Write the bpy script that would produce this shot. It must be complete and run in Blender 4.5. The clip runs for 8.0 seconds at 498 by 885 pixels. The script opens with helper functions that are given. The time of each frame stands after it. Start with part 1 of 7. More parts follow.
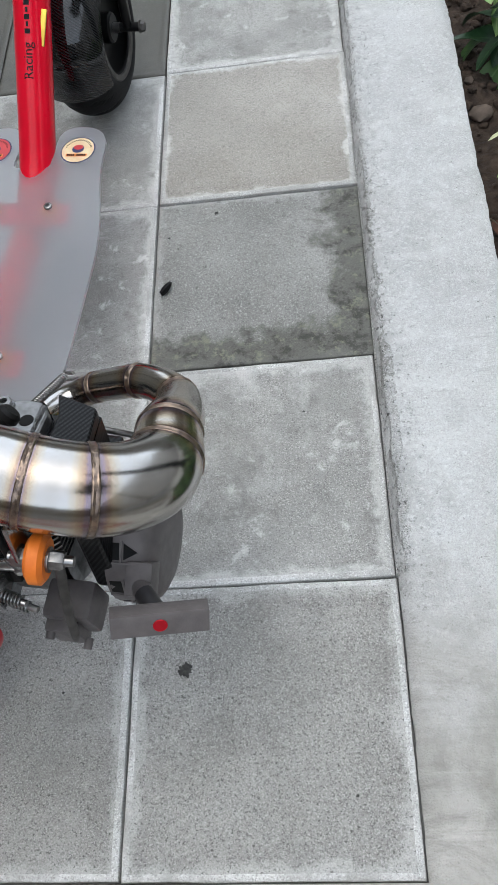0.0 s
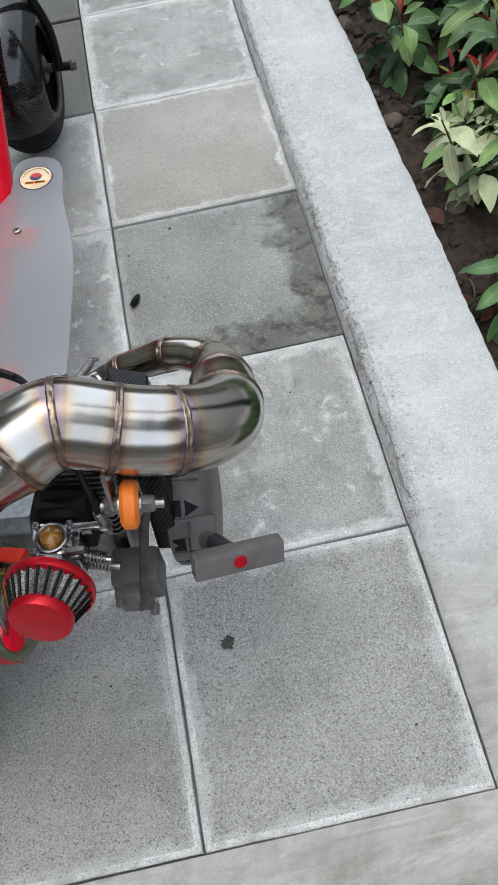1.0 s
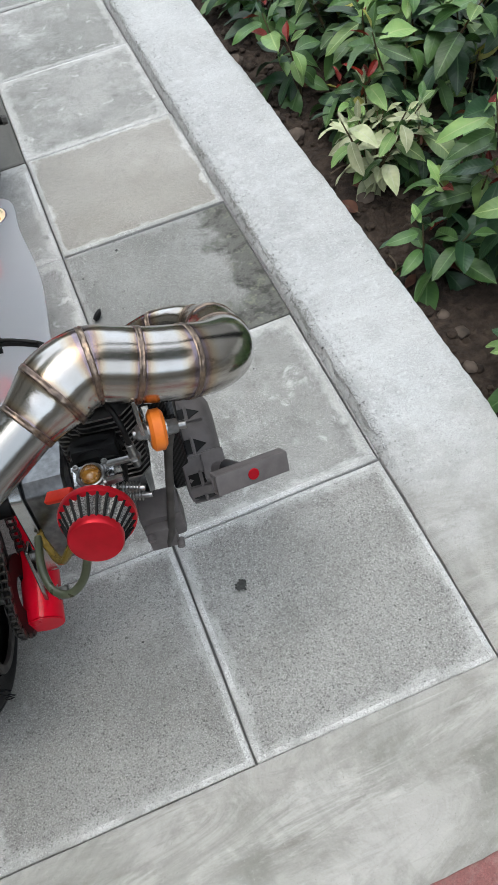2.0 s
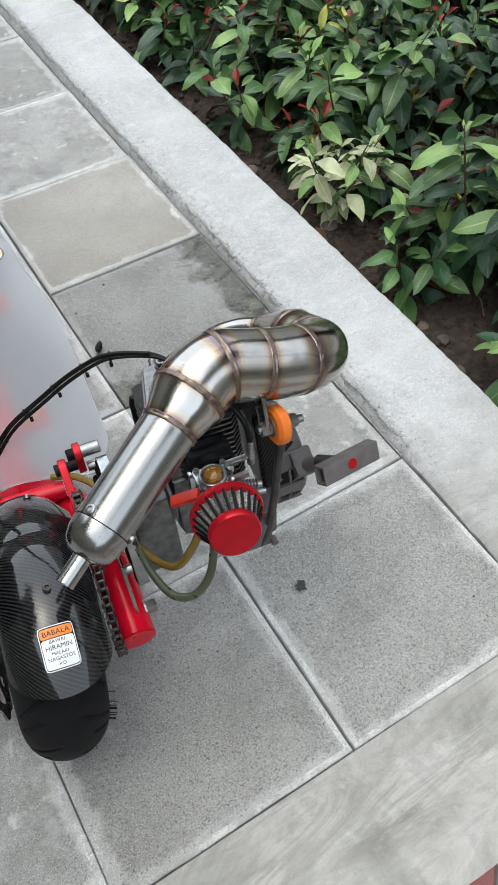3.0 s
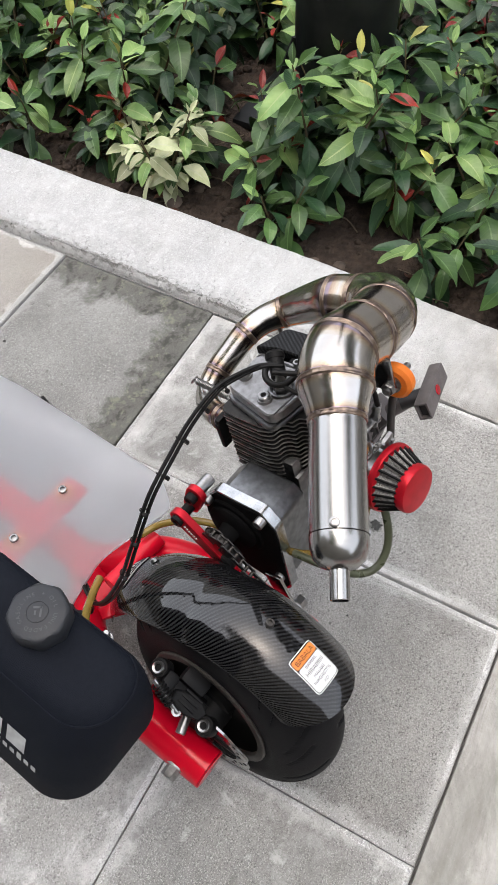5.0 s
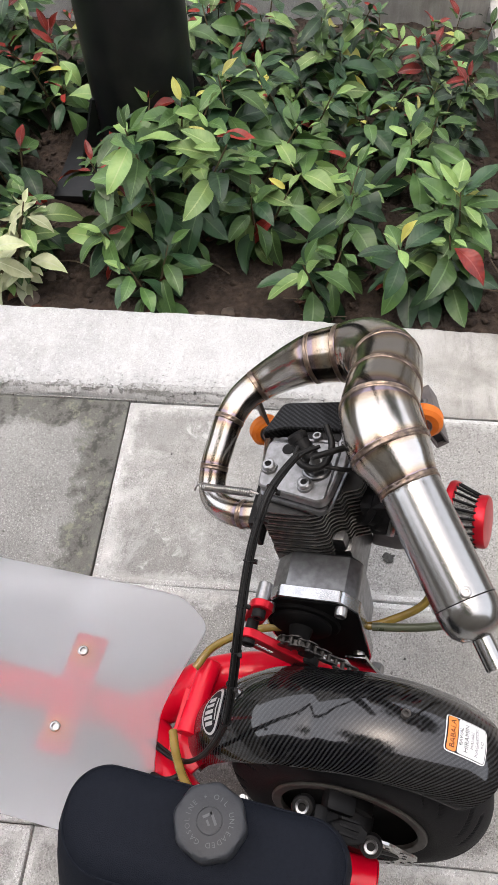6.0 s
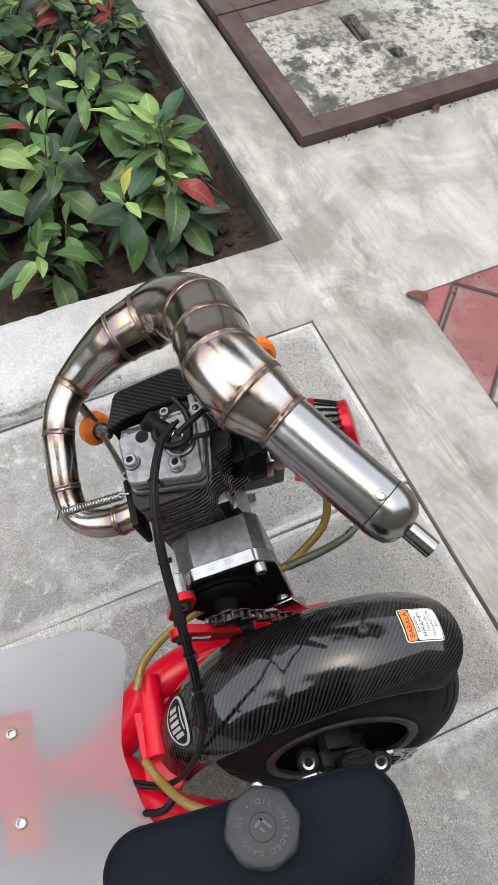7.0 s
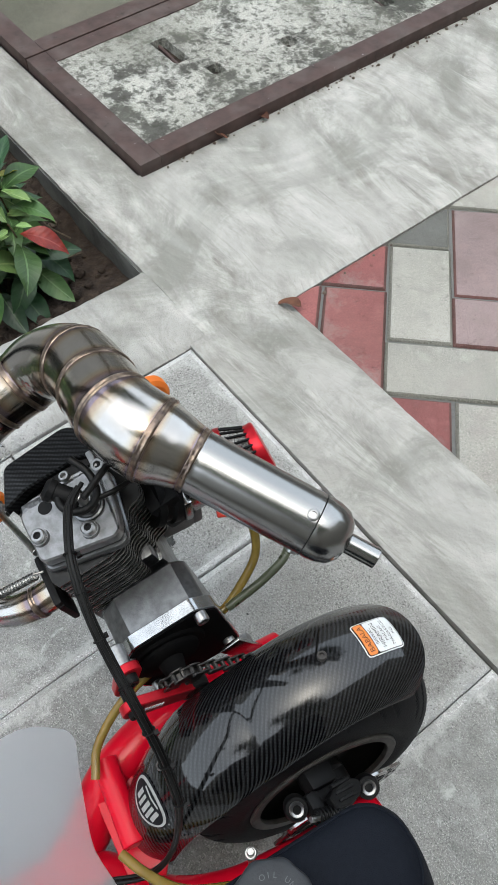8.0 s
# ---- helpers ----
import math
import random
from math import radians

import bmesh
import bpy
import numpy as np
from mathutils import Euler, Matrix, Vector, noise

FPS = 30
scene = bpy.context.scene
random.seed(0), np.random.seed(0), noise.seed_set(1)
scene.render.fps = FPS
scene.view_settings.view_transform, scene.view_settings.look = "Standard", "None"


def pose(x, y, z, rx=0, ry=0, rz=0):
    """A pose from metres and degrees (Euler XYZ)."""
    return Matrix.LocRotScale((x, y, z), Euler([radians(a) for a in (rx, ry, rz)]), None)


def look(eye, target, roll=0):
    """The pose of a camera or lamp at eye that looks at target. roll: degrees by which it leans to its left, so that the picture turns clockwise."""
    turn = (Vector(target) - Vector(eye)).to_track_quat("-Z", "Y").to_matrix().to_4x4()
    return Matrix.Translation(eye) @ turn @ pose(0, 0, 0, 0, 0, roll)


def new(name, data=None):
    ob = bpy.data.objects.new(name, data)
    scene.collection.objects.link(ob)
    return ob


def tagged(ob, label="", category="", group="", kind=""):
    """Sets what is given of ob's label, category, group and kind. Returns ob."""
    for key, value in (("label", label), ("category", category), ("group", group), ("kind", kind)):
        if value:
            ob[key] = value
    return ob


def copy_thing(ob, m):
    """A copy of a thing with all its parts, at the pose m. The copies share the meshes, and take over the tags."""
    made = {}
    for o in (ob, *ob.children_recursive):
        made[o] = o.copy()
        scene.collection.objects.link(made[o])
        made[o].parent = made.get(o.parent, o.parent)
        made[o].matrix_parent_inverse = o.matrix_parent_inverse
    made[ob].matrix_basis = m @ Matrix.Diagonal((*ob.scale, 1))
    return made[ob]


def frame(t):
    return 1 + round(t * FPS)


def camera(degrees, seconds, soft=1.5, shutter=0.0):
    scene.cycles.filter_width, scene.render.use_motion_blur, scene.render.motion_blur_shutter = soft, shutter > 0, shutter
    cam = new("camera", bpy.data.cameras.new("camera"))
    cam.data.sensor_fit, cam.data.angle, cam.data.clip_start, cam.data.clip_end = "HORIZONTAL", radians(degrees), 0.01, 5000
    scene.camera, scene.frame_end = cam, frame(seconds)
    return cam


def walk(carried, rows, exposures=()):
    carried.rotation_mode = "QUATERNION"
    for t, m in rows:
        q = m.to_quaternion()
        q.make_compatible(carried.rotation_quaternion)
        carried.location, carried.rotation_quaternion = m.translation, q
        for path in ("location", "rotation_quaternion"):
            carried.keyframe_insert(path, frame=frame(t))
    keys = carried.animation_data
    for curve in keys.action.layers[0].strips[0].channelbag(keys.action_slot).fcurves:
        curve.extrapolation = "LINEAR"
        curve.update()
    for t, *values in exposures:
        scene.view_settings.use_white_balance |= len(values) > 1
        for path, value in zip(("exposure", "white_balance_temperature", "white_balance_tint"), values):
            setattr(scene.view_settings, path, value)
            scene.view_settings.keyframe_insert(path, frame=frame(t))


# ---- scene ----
cam = camera(34.8, 8.0, soft=1.25)
PATH = [
    (0, (0.249, 0.017, 0.871), (0.019, 0.953, -0.882), -16.3),
    (0.5, (0.143, -0.035, 0.866), (0.1, 0.951, -0.873), -10.1),
    (1, (0.114, -0.077, 0.881), (0.156, 0.961, -0.829), -10.3),
    (1.2, (0.103, -0.119, 0.881), (0.172, 0.942, -0.813), -11.5),
    (2.3, (-0.049, -0.22, 0.937), (0.307, 0.884, -0.692), -8.9),
    (2.5, (-0.104, -0.208, 0.944), (0.341, 0.884, -0.671), -6.8),
    (3, (-0.217, -0.174, 0.941), (0.367, 0.872, -0.661), -2.7),
    (3.5, (-0.259, -0.112, 0.938), (0.395, 0.849, -0.689), -1.6),
    (4, (-0.327, -0.017, 0.924), (0.377, 0.81, -0.756), -1.9),
    (4.2, (-0.353, 0.006, 0.923), (0.358, 0.789, -0.774), -2.7),
    (5.3, (-0.465, 0.133, 0.987), (0.581, 0.587, -0.656), -2.8),
    (5.5, (-0.456, 0.168, 0.986), (0.638, 0.548, -0.645), -3.2),
    (6, (-0.421, 0.307, 0.969), (0.695, 0.48, -0.681), -3.9),
    (6.5, (-0.391, 0.373, 0.952), (0.649, 0.301, -0.755), -3.3),
    (7, (-0.377, 0.386, 0.947), (0.565, -0.002, -0.774), -1.2),
    (7.5, (-0.364, 0.424, 0.943), (0.51, -0.175, -0.754), -0.8),
    (8, (-0.343, 0.386, 0.917), (0.505, -0.264, -0.774), -0.5),
]
walk(cam, [(t, look(eye, target, roll)) for t, eye, target, roll in PATH],
     exposures=[(0.0, 0.44, 6650, 5), (3.0, 0.63, 6800, 4), (4.2, 0.69, 6800, 5), (5.5, 0.9, 7350, 13), (6.5, 0.94, 7250, 13), (7.0, 0.8, 7100, 9), (8.0, 0.63, 6750, 3)])
# world, sun
world = bpy.data.worlds.new("world")
scene.world = world
world.use_nodes = True
_n = world.node_tree.nodes
_sky = _n.new("ShaderNodeTexSky")
_sky.sky_type, _sky.sun_disc = "NISHITA", False
_sky.sun_elevation, _sky.sun_rotation = radians(81), radians(-45)
_sky.air_density, _sky.dust_density, _sky.ozone_density = 1.0, 1.6, 1.0
_hs = _n.new("ShaderNodeHueSaturation")  # a hazy sky, less blue than a clear one
_hs.inputs["Saturation"].default_value = 0.5
world.node_tree.links.new(_sky.outputs[0], _hs.inputs["Color"])
world.node_tree.links.new(_hs.outputs[0], _n["Background"].inputs[0])
_n["Background"].inputs[1].default_value = 0.36
sun = new("sun", bpy.data.lights.new("sun", "SUN"))
sun.data.energy, sun.data.angle, sun.data.color = 0.62, radians(150), (1.0, 0.96, 0.89)
sun.matrix_world = look((0, 0, 10), (0.9, -0.9, 1.3))


# ---- materials ----
def mat(name, c1, c2=None, scale=30.0, rough=0.6, rough2=None, metal=0.0, bump=0.0, bscale=None, coat=0.0, detail=6.0,
        stain=None, stain_scale=6.0, stain_amount=0.5, spec=0.5, per_object=0.0, transmission=0.0, ior=1.45, sub=0.0):
    m = bpy.data.materials.new(name)
    m.use_nodes = True
    nt = m.node_tree
    N, L = nt.nodes, nt.links
    b = N["Principled BSDF"]
    tc = N.new("ShaderNodeTexCoord")
    vec = tc.outputs["Object"]
    oi = N.new("ShaderNodeObjectInfo")
    if per_object:
        ad = N.new("ShaderNodeVectorMath")
        ad.operation = "MULTIPLY_ADD"
        cb = N.new("ShaderNodeCombineXYZ")
        for i in range(3):
            L.new(oi.outputs["Random"], cb.inputs[i])
        L.new(cb.outputs[0], ad.inputs[0])
        ad.inputs[1].default_value = (37.0, 53.0, 11.0)
        L.new(vec, ad.inputs[2])
        vec = ad.outputs[0]
    nz = N.new("ShaderNodeTexNoise")
    nz.inputs["Scale"].default_value, nz.inputs["Detail"].default_value = scale, detail
    L.new(vec, nz.inputs["Vector"])
    mx = N.new("ShaderNodeMix")
    mx.data_type = "RGBA"
    c2 = c2 or tuple(min(1, v * 0.8) for v in c1)
    mx.inputs[6].default_value, mx.inputs[7].default_value = (*c1, 1), (*c2, 1)
    rp = N.new("ShaderNodeValToRGB")
    rp.color_ramp.elements[0].position, rp.color_ramp.elements[1].position = 0.35, 0.65
    L.new(nz.outputs["Fac"], rp.inputs[0])
    L.new(rp.outputs[0], mx.inputs[0])
    col = mx.outputs[2]
    if stain:
        ns = N.new("ShaderNodeTexNoise")
        ns.inputs["Scale"].default_value, ns.inputs["Detail"].default_value = stain_scale, 8.0
        L.new(vec, ns.inputs["Vector"])
        rs = N.new("ShaderNodeValToRGB")
        rs.color_ramp.elements[0].position, rs.color_ramp.elements[1].position = 0.45, 0.7
        rs.color_ramp.elements[1].color = (stain_amount, stain_amount, stain_amount, 1)
        L.new(ns.outputs["Fac"], rs.inputs[0])
        ms = N.new("ShaderNodeMix")
        ms.data_type = "RGBA"
        ms.inputs[7].default_value = (*stain, 1)
        L.new(rs.outputs[0], ms.inputs[0])
        L.new(col, ms.inputs[6])
        col = ms.outputs[2]
    if per_object:
        hv = N.new("ShaderNodeHueSaturation")
        mr = N.new("ShaderNodeMapRange")
        mr.inputs["To Min"].default_value, mr.inputs["To Max"].default_value = 1 - per_object, 1 + per_object
        L.new(oi.outputs["Random"], mr.inputs[0])
        L.new(mr.outputs[0], hv.inputs["Value"])
        L.new(col, hv.inputs["Color"])
        col = hv.outputs[0]
    L.new(col, b.inputs["Base Color"])
    b.inputs["Metallic"].default_value = metal
    b.inputs["Specular IOR Level"].default_value = spec
    b.inputs["Coat Weight"].default_value, b.inputs["Coat Roughness"].default_value = coat, 0.06
    b.inputs["Transmission Weight"].default_value, b.inputs["IOR"].default_value = transmission, ior
    rr = N.new("ShaderNodeMapRange")
    rr.inputs["To Min"].default_value, rr.inputs["To Max"].default_value = rough, rough2 if rough2 is not None else min(1, rough * 1.25)
    L.new(nz.outputs["Fac"], rr.inputs[0])
    L.new(rr.outputs[0], b.inputs["Roughness"])
    if bump:
        nb = N.new("ShaderNodeTexNoise")
        nb.inputs["Scale"].default_value, nb.inputs["Detail"].default_value = bscale or scale, 5.0
        L.new(vec, nb.inputs["Vector"])
        bp = N.new("ShaderNodeBump")
        bp.inputs["Strength"].default_value, bp.inputs["Distance"].default_value = 1.0, bump
        L.new(nb.outputs["Fac"], bp.inputs["Height"])
        L.new(bp.outputs[0], b.inputs["Normal"])
    return m


def layer(m, colour, scale, lo, hi, amount, detail=4.0, rough=0.55, stretch=None, distort=0.0, mask=None):
    """Lays one more colour over the base colour where a noise lies between lo and hi; gives the mask."""
    N, L = m.node_tree.nodes, m.node_tree.links
    b = N["Principled BSDF"]
    src = b.inputs["Base Color"].links[0].from_socket
    tc = next(n for n in N if n.type == "TEX_COORD")
    vec = tc.outputs["Object"]
    ofs = [n for n in N if n.type == "VECT_MATH" and n.operation == "MULTIPLY_ADD"]
    if ofs:
        vec = ofs[0].outputs[0]
    if stretch:
        mp = N.new("ShaderNodeMapping")
        mp.inputs["Rotation"].default_value = (0, 0, stretch[0])
        mp.inputs["Scale"].default_value = (*stretch[1:], 1)
        L.new(vec, mp.inputs["Vector"])
        vec = mp.outputs[0]
    g = N.new("ShaderNodeTexNoise")
    g.inputs["Scale"].default_value, g.inputs["Detail"].default_value = scale, detail
    g.inputs["Roughness"].default_value, g.inputs["Distortion"].default_value = rough, distort
    L.new(vec, g.inputs["Vector"])
    r = N.new("ShaderNodeValToRGB")
    r.color_ramp.elements[0].position, r.color_ramp.elements[1].position = lo, hi
    r.color_ramp.elements[1].color = (amount, amount, amount, 1)
    L.new(g.outputs["Fac"], r.inputs[0])
    fac = r.outputs[0]
    if mask is not None:
        k = N.new("ShaderNodeMath")
        k.operation = "MULTIPLY"
        L.new(fac, k.inputs[0])
        L.new(mask, k.inputs[1])
        fac = k.outputs[0]
    x = N.new("ShaderNodeMix")
    x.data_type = "RGBA"
    x.inputs[7].default_value = (*colour, 1)
    L.new(fac, x.inputs[0])
    L.new(src, x.inputs[6])
    L.new(x.outputs[2], b.inputs["Base Color"])
    return fac


def concrete(name, light, dark, speck, amount, patch, patch_amount, per_object=0.06, bump=0.0007, rough=0.8, streak=False, pits=0.5):
    """Cement surface: sand grains, small pits, and blotches a hand wide."""
    m = mat(name, light, dark, scale=7.0, rough=rough, bump=bump, bscale=520.0, stain=patch, stain_scale=4.0, stain_amount=patch_amount, per_object=per_object, detail=9.0)
    layer(m, dark, 45.0, 0.48, 0.7, 0.5, 8.0, 0.75)
    layer(m, tuple(v * 1.4 for v in speck), 110.0, 0.42, 0.72, amount * 0.55, 10.0, 0.85)
    layer(m, tuple(min(0.85, v * 1.3) for v in light), 110.0, 0.5, 0.74, amount * 0.7, 8.0, 0.85)
    layer(m, tuple(v * 0.7 for v in speck), 520.0, 0.52, 0.62, amount * 0.7, 3.0, 0.6)
    layer(m, tuple(min(0.85, v * 1.35) for v in light), 600.0, 0.55, 0.61, amount * 0.85, 3.0, 0.6)
    layer(m, tuple(v * 0.8 for v in speck), 240.0, 0.62, 0.7, pits, 4.0, 0.7)
    if streak:
        layer(m, patch, 1.0, 0.44, 0.7, 0.7, 12.0, 0.74, stretch=(0.5, 6.0, 11.0), distort=1.0)
        layer(m, tuple(v * 0.75 for v in patch), 1.0, 0.52, 0.68, 0.6, 12.0, 0.76, stretch=(-0.6, 6.0, 13.0), distort=0.8)
        layer(m, tuple(min(0.8, v * 1.2) for v in light), 1.0, 0.52, 0.7, 0.6, 12.0, 0.76, stretch=(0.2, 7.0, 19.0), distort=0.9)
        layer(m, patch, 22.0, 0.52, 0.75, 0.5, 10.0, 0.75, distort=0.6)
    return m


def worn_edges(m, colour, size, reach=0.0105, amount=0.72):
    """A pale, patchy, worn band along the paver's edges."""
    N, L = m.node_tree.nodes, m.node_tree.links
    b = N["Principled BSDF"]
    src = b.inputs["Base Color"].links[0].from_socket
    tc = next(n for n in N if n.type == "TEX_COORD")
    sp = N.new("ShaderNodeSeparateXYZ")
    L.new(tc.outputs["Object"], sp.inputs[0])

    def op(kind, a, c):
        n = N.new("ShaderNodeMath")
        n.operation = kind
        for k, v in enumerate((a, c)):
            if isinstance(v, float):
                n.inputs[k].default_value = v
            else:
                L.new(v, n.inputs[k])
        return n.outputs[0]
    half = size / 2
    dx = op("ABSOLUTE", op("SUBTRACT", sp.outputs["X"], half), 0.0)
    dy = op("ABSOLUTE", op("SUBTRACT", sp.outputs["Y"], half), 0.0)
    d = op("SUBTRACT", half, op("MAXIMUM", dx, dy))
    vec = next(n for n in N if n.type == "VECT_MATH").outputs[0]
    nz = []
    for sc, det in ((28.0, 6.0), (160.0, 5.0)):
        g = N.new("ShaderNodeTexNoise")
        g.inputs["Scale"].default_value, g.inputs["Detail"].default_value = sc, det
        L.new(vec, g.inputs["Vector"])
        nz.append(g.outputs["Fac"])
    d2 = op("ADD", d, op("ADD", op("MULTIPLY", op("SUBTRACT", nz[0], 0.5), 0.034), op("MULTIPLY", op("SUBTRACT", nz[1], 0.5), 0.016)))
    mr = N.new("ShaderNodeMapRange")
    mr.inputs["From Min"].default_value, mr.inputs["From Max"].default_value = reach + 0.004, reach - 0.005
    mr.inputs["To Max"].default_value = amount
    L.new(d2, mr.inputs[0])
    x = N.new("ShaderNodeMix")
    x.data_type = "RGBA"
    x.inputs[7].default_value = (*colour, 1)
    L.new(mr.outputs[0], x.inputs[0])
    L.new(src, x.inputs[6])
    L.new(x.outputs[2], b.inputs["Base Color"])
    return m


def damp(m, colour, x_edge, y_edge, reach, amount=0.8):
    """Damp dirt that creeps in from the tile's edges, with a ragged front."""
    nt = m.node_tree
    N, L = nt.nodes, nt.links
    b = N["Principled BSDF"]
    src = b.inputs["Base Color"].links[0].from_socket
    tc = next(n for n in N if n.type == "TEX_COORD")
    sp = N.new("ShaderNodeSeparateXYZ")
    L.new(tc.outputs["Object"], sp.inputs[0])
    ns = N.new("ShaderNodeTexNoise")
    ns.inputs["Scale"].default_value, ns.inputs["Detail"].default_value = 16.0, 12.0
    ns.inputs["Roughness"].default_value = 0.68
    L.new(tc.outputs["Object"], ns.inputs["Vector"])

    def side(sock, a, c):
        mr = N.new("ShaderNodeMapRange")
        mr.inputs["From Min"].default_value, mr.inputs["From Max"].default_value = a, c
        L.new(sock, mr.inputs[0])
        return mr.outputs[0]
    one = side(sp.outputs["X"], x_edge - reach, x_edge)
    two = side(sp.outputs["Y"], y_edge + reach, y_edge)
    mxm = N.new("ShaderNodeMath")
    mxm.operation = "MAXIMUM"
    L.new(one, mxm.inputs[0])
    L.new(two, mxm.inputs[1])
    ad = N.new("ShaderNodeMath")
    ad.operation = "MULTIPLY_ADD"
    L.new(ns.outputs["Fac"], ad.inputs[0])
    ad.inputs[1].default_value = 1.5
    L.new(mxm.outputs[0], ad.inputs[2])
    r = N.new("ShaderNodeValToRGB")
    r.color_ramp.elements[0].position, r.color_ramp.elements[1].position = 0.86, 1.0
    r.color_ramp.elements[1].color = (amount, amount, amount, 1)
    hf = N.new("ShaderNodeMath")
    hf.operation = "MULTIPLY"
    hf.inputs[1].default_value = 0.72
    L.new(ad.outputs[0], hf.inputs[0])
    L.new(hf.outputs[0], r.inputs[0])
    x = N.new("ShaderNodeMix")
    x.data_type = "RGBA"
    x.inputs[7].default_value = (*colour, 1)
    L.new(r.outputs[0], x.inputs[0])
    L.new(src, x.inputs[6])
    L.new(x.outputs[2], b.inputs["Base Color"])
    layer(m, tuple(v * 0.35 for v in colour), 36.0, 0.5, 0.6, 0.85, 10.0, 0.75, mask=r.outputs[0])
    layer(m, (colour[0] * 2.6, colour[1] * 2.7, colour[2] * 2.3), 50.0, 0.54, 0.62, 0.7, 8.0, 0.75, mask=r.outputs[0])
    return m


def steel_tinted(name):
    """Stainless steel with the straw, purple and blue tints that welding leaves; u runs from 0 to 1 at a weld."""
    m = mat(name, (0.45, 0.44, 0.43), (0.365, 0.34, 0.312), scale=16, rough=0.14, rough2=0.23, metal=1.0, bump=0.00004, bscale=600)
    nt = m.node_tree
    N, L = nt.nodes, nt.links
    b = N["Principled BSDF"]
    src = b.inputs["Base Color"].links[0].from_socket
    uvn = N.new("ShaderNodeUVMap")
    at = N.new("ShaderNodeSeparateXYZ")
    L.new(uvn.outputs[0], at.inputs[0])
    nz = N.new("ShaderNodeTexNoise")
    nz.inputs["Scale"].default_value = 60
    md = N.new("ShaderNodeMath")
    md.operation = "MULTIPLY_ADD"
    L.new(nz.outputs["Fac"], md.inputs[0])
    md.inputs[1].default_value = 0.25
    sb = N.new("ShaderNodeMath")
    sb.operation = "SUBTRACT"
    L.new(at.outputs["X"], sb.inputs[0])
    sb.inputs[1].default_value = 0.12
    L.new(sb.outputs[0], md.inputs[2])
    r = N.new("ShaderNodeValToRGB")
    e = r.color_ramp.elements
    e[0].position, e[0].color = 0.0, (1, 1, 1, 1)
    e[1].position, e[1].color = 1.0, (0.24, 0.19, 0.17, 1)
    for p, c in ((0.2, (1, 0.95, 0.87, 1)), (0.42, (0.96, 0.83, 0.66, 1)), (0.6, (0.74, 0.56, 0.45, 1)), (0.74, (0.56, 0.46, 0.56, 1)), (0.88, (0.45, 0.39, 0.4, 1))):
        k = e.new(p)
        k.color = c
    L.new(md.outputs[0], r.inputs[0])
    x = N.new("ShaderNodeMix")
    x.data_type, x.blend_type = "RGBA", "MULTIPLY"
    x.inputs[0].default_value = 1.0
    L.new(src, x.inputs[6])
    L.new(r.outputs[0], x.inputs[7])
    L.new(x.outputs[2], b.inputs["Base Color"])
    return m


def carbon(name):
    """Twill-woven carbon fibre under clear lacquer; its UV map is in metres."""
    m = mat(name, (0.012, 0.012, 0.013), (0.02, 0.02, 0.02), scale=40, rough=0.35, coat=1.0, spec=0.1)
    m.node_tree.nodes["Principled BSDF"].inputs["Coat IOR"].default_value = 1.52
    m.node_tree.nodes["Principled BSDF"].inputs["Coat Roughness"].default_value = 0.045
    nt = m.node_tree
    N, L = nt.nodes, nt.links
    b = N["Principled BSDF"]
    uv = N.new("ShaderNodeUVMap")
    mp = N.new("ShaderNodeMapping")
    mp.inputs["Rotation"].default_value = (0, 0, 0.62)
    L.new(uv.outputs[0], mp.inputs["Vector"])
    w = N.new("ShaderNodeTexWave")
    w.inputs["Scale"].default_value = 84.0
    w.inputs["Distortion"].default_value = 0.3
    L.new(mp.outputs[0], w.inputs["Vector"])
    ck = N.new("ShaderNodeTexChecker")
    ck.inputs["Scale"].default_value = 480.0
    ck.inputs["Color1"].default_value, ck.inputs["Color2"].default_value = (1, 1, 1, 1), (0.55, 0.55, 0.55, 1)
    L.new(uv.outputs[0], ck.inputs["Vector"])
    r = N.new("ShaderNodeValToRGB")
    r.color_ramp.elements[0].position, r.color_ramp.elements[1].position = 0.4, 0.6
    r.color_ramp.elements[0].color, r.color_ramp.elements[1].color = (0.0018, 0.0018, 0.0021, 1), (0.017, 0.0176, 0.0193, 1)
    L.new(w.outputs["Color"], r.inputs[0])
    x = N.new("ShaderNodeMix")
    x.data_type, x.blend_type = "RGBA", "MULTIPLY"
    x.inputs[0].default_value = 1.0
    L.new(r.outputs[0], x.inputs[6])
    L.new(ck.outputs[0], x.inputs[7])
    L.new(x.outputs[2], b.inputs["Base Color"])
    return m


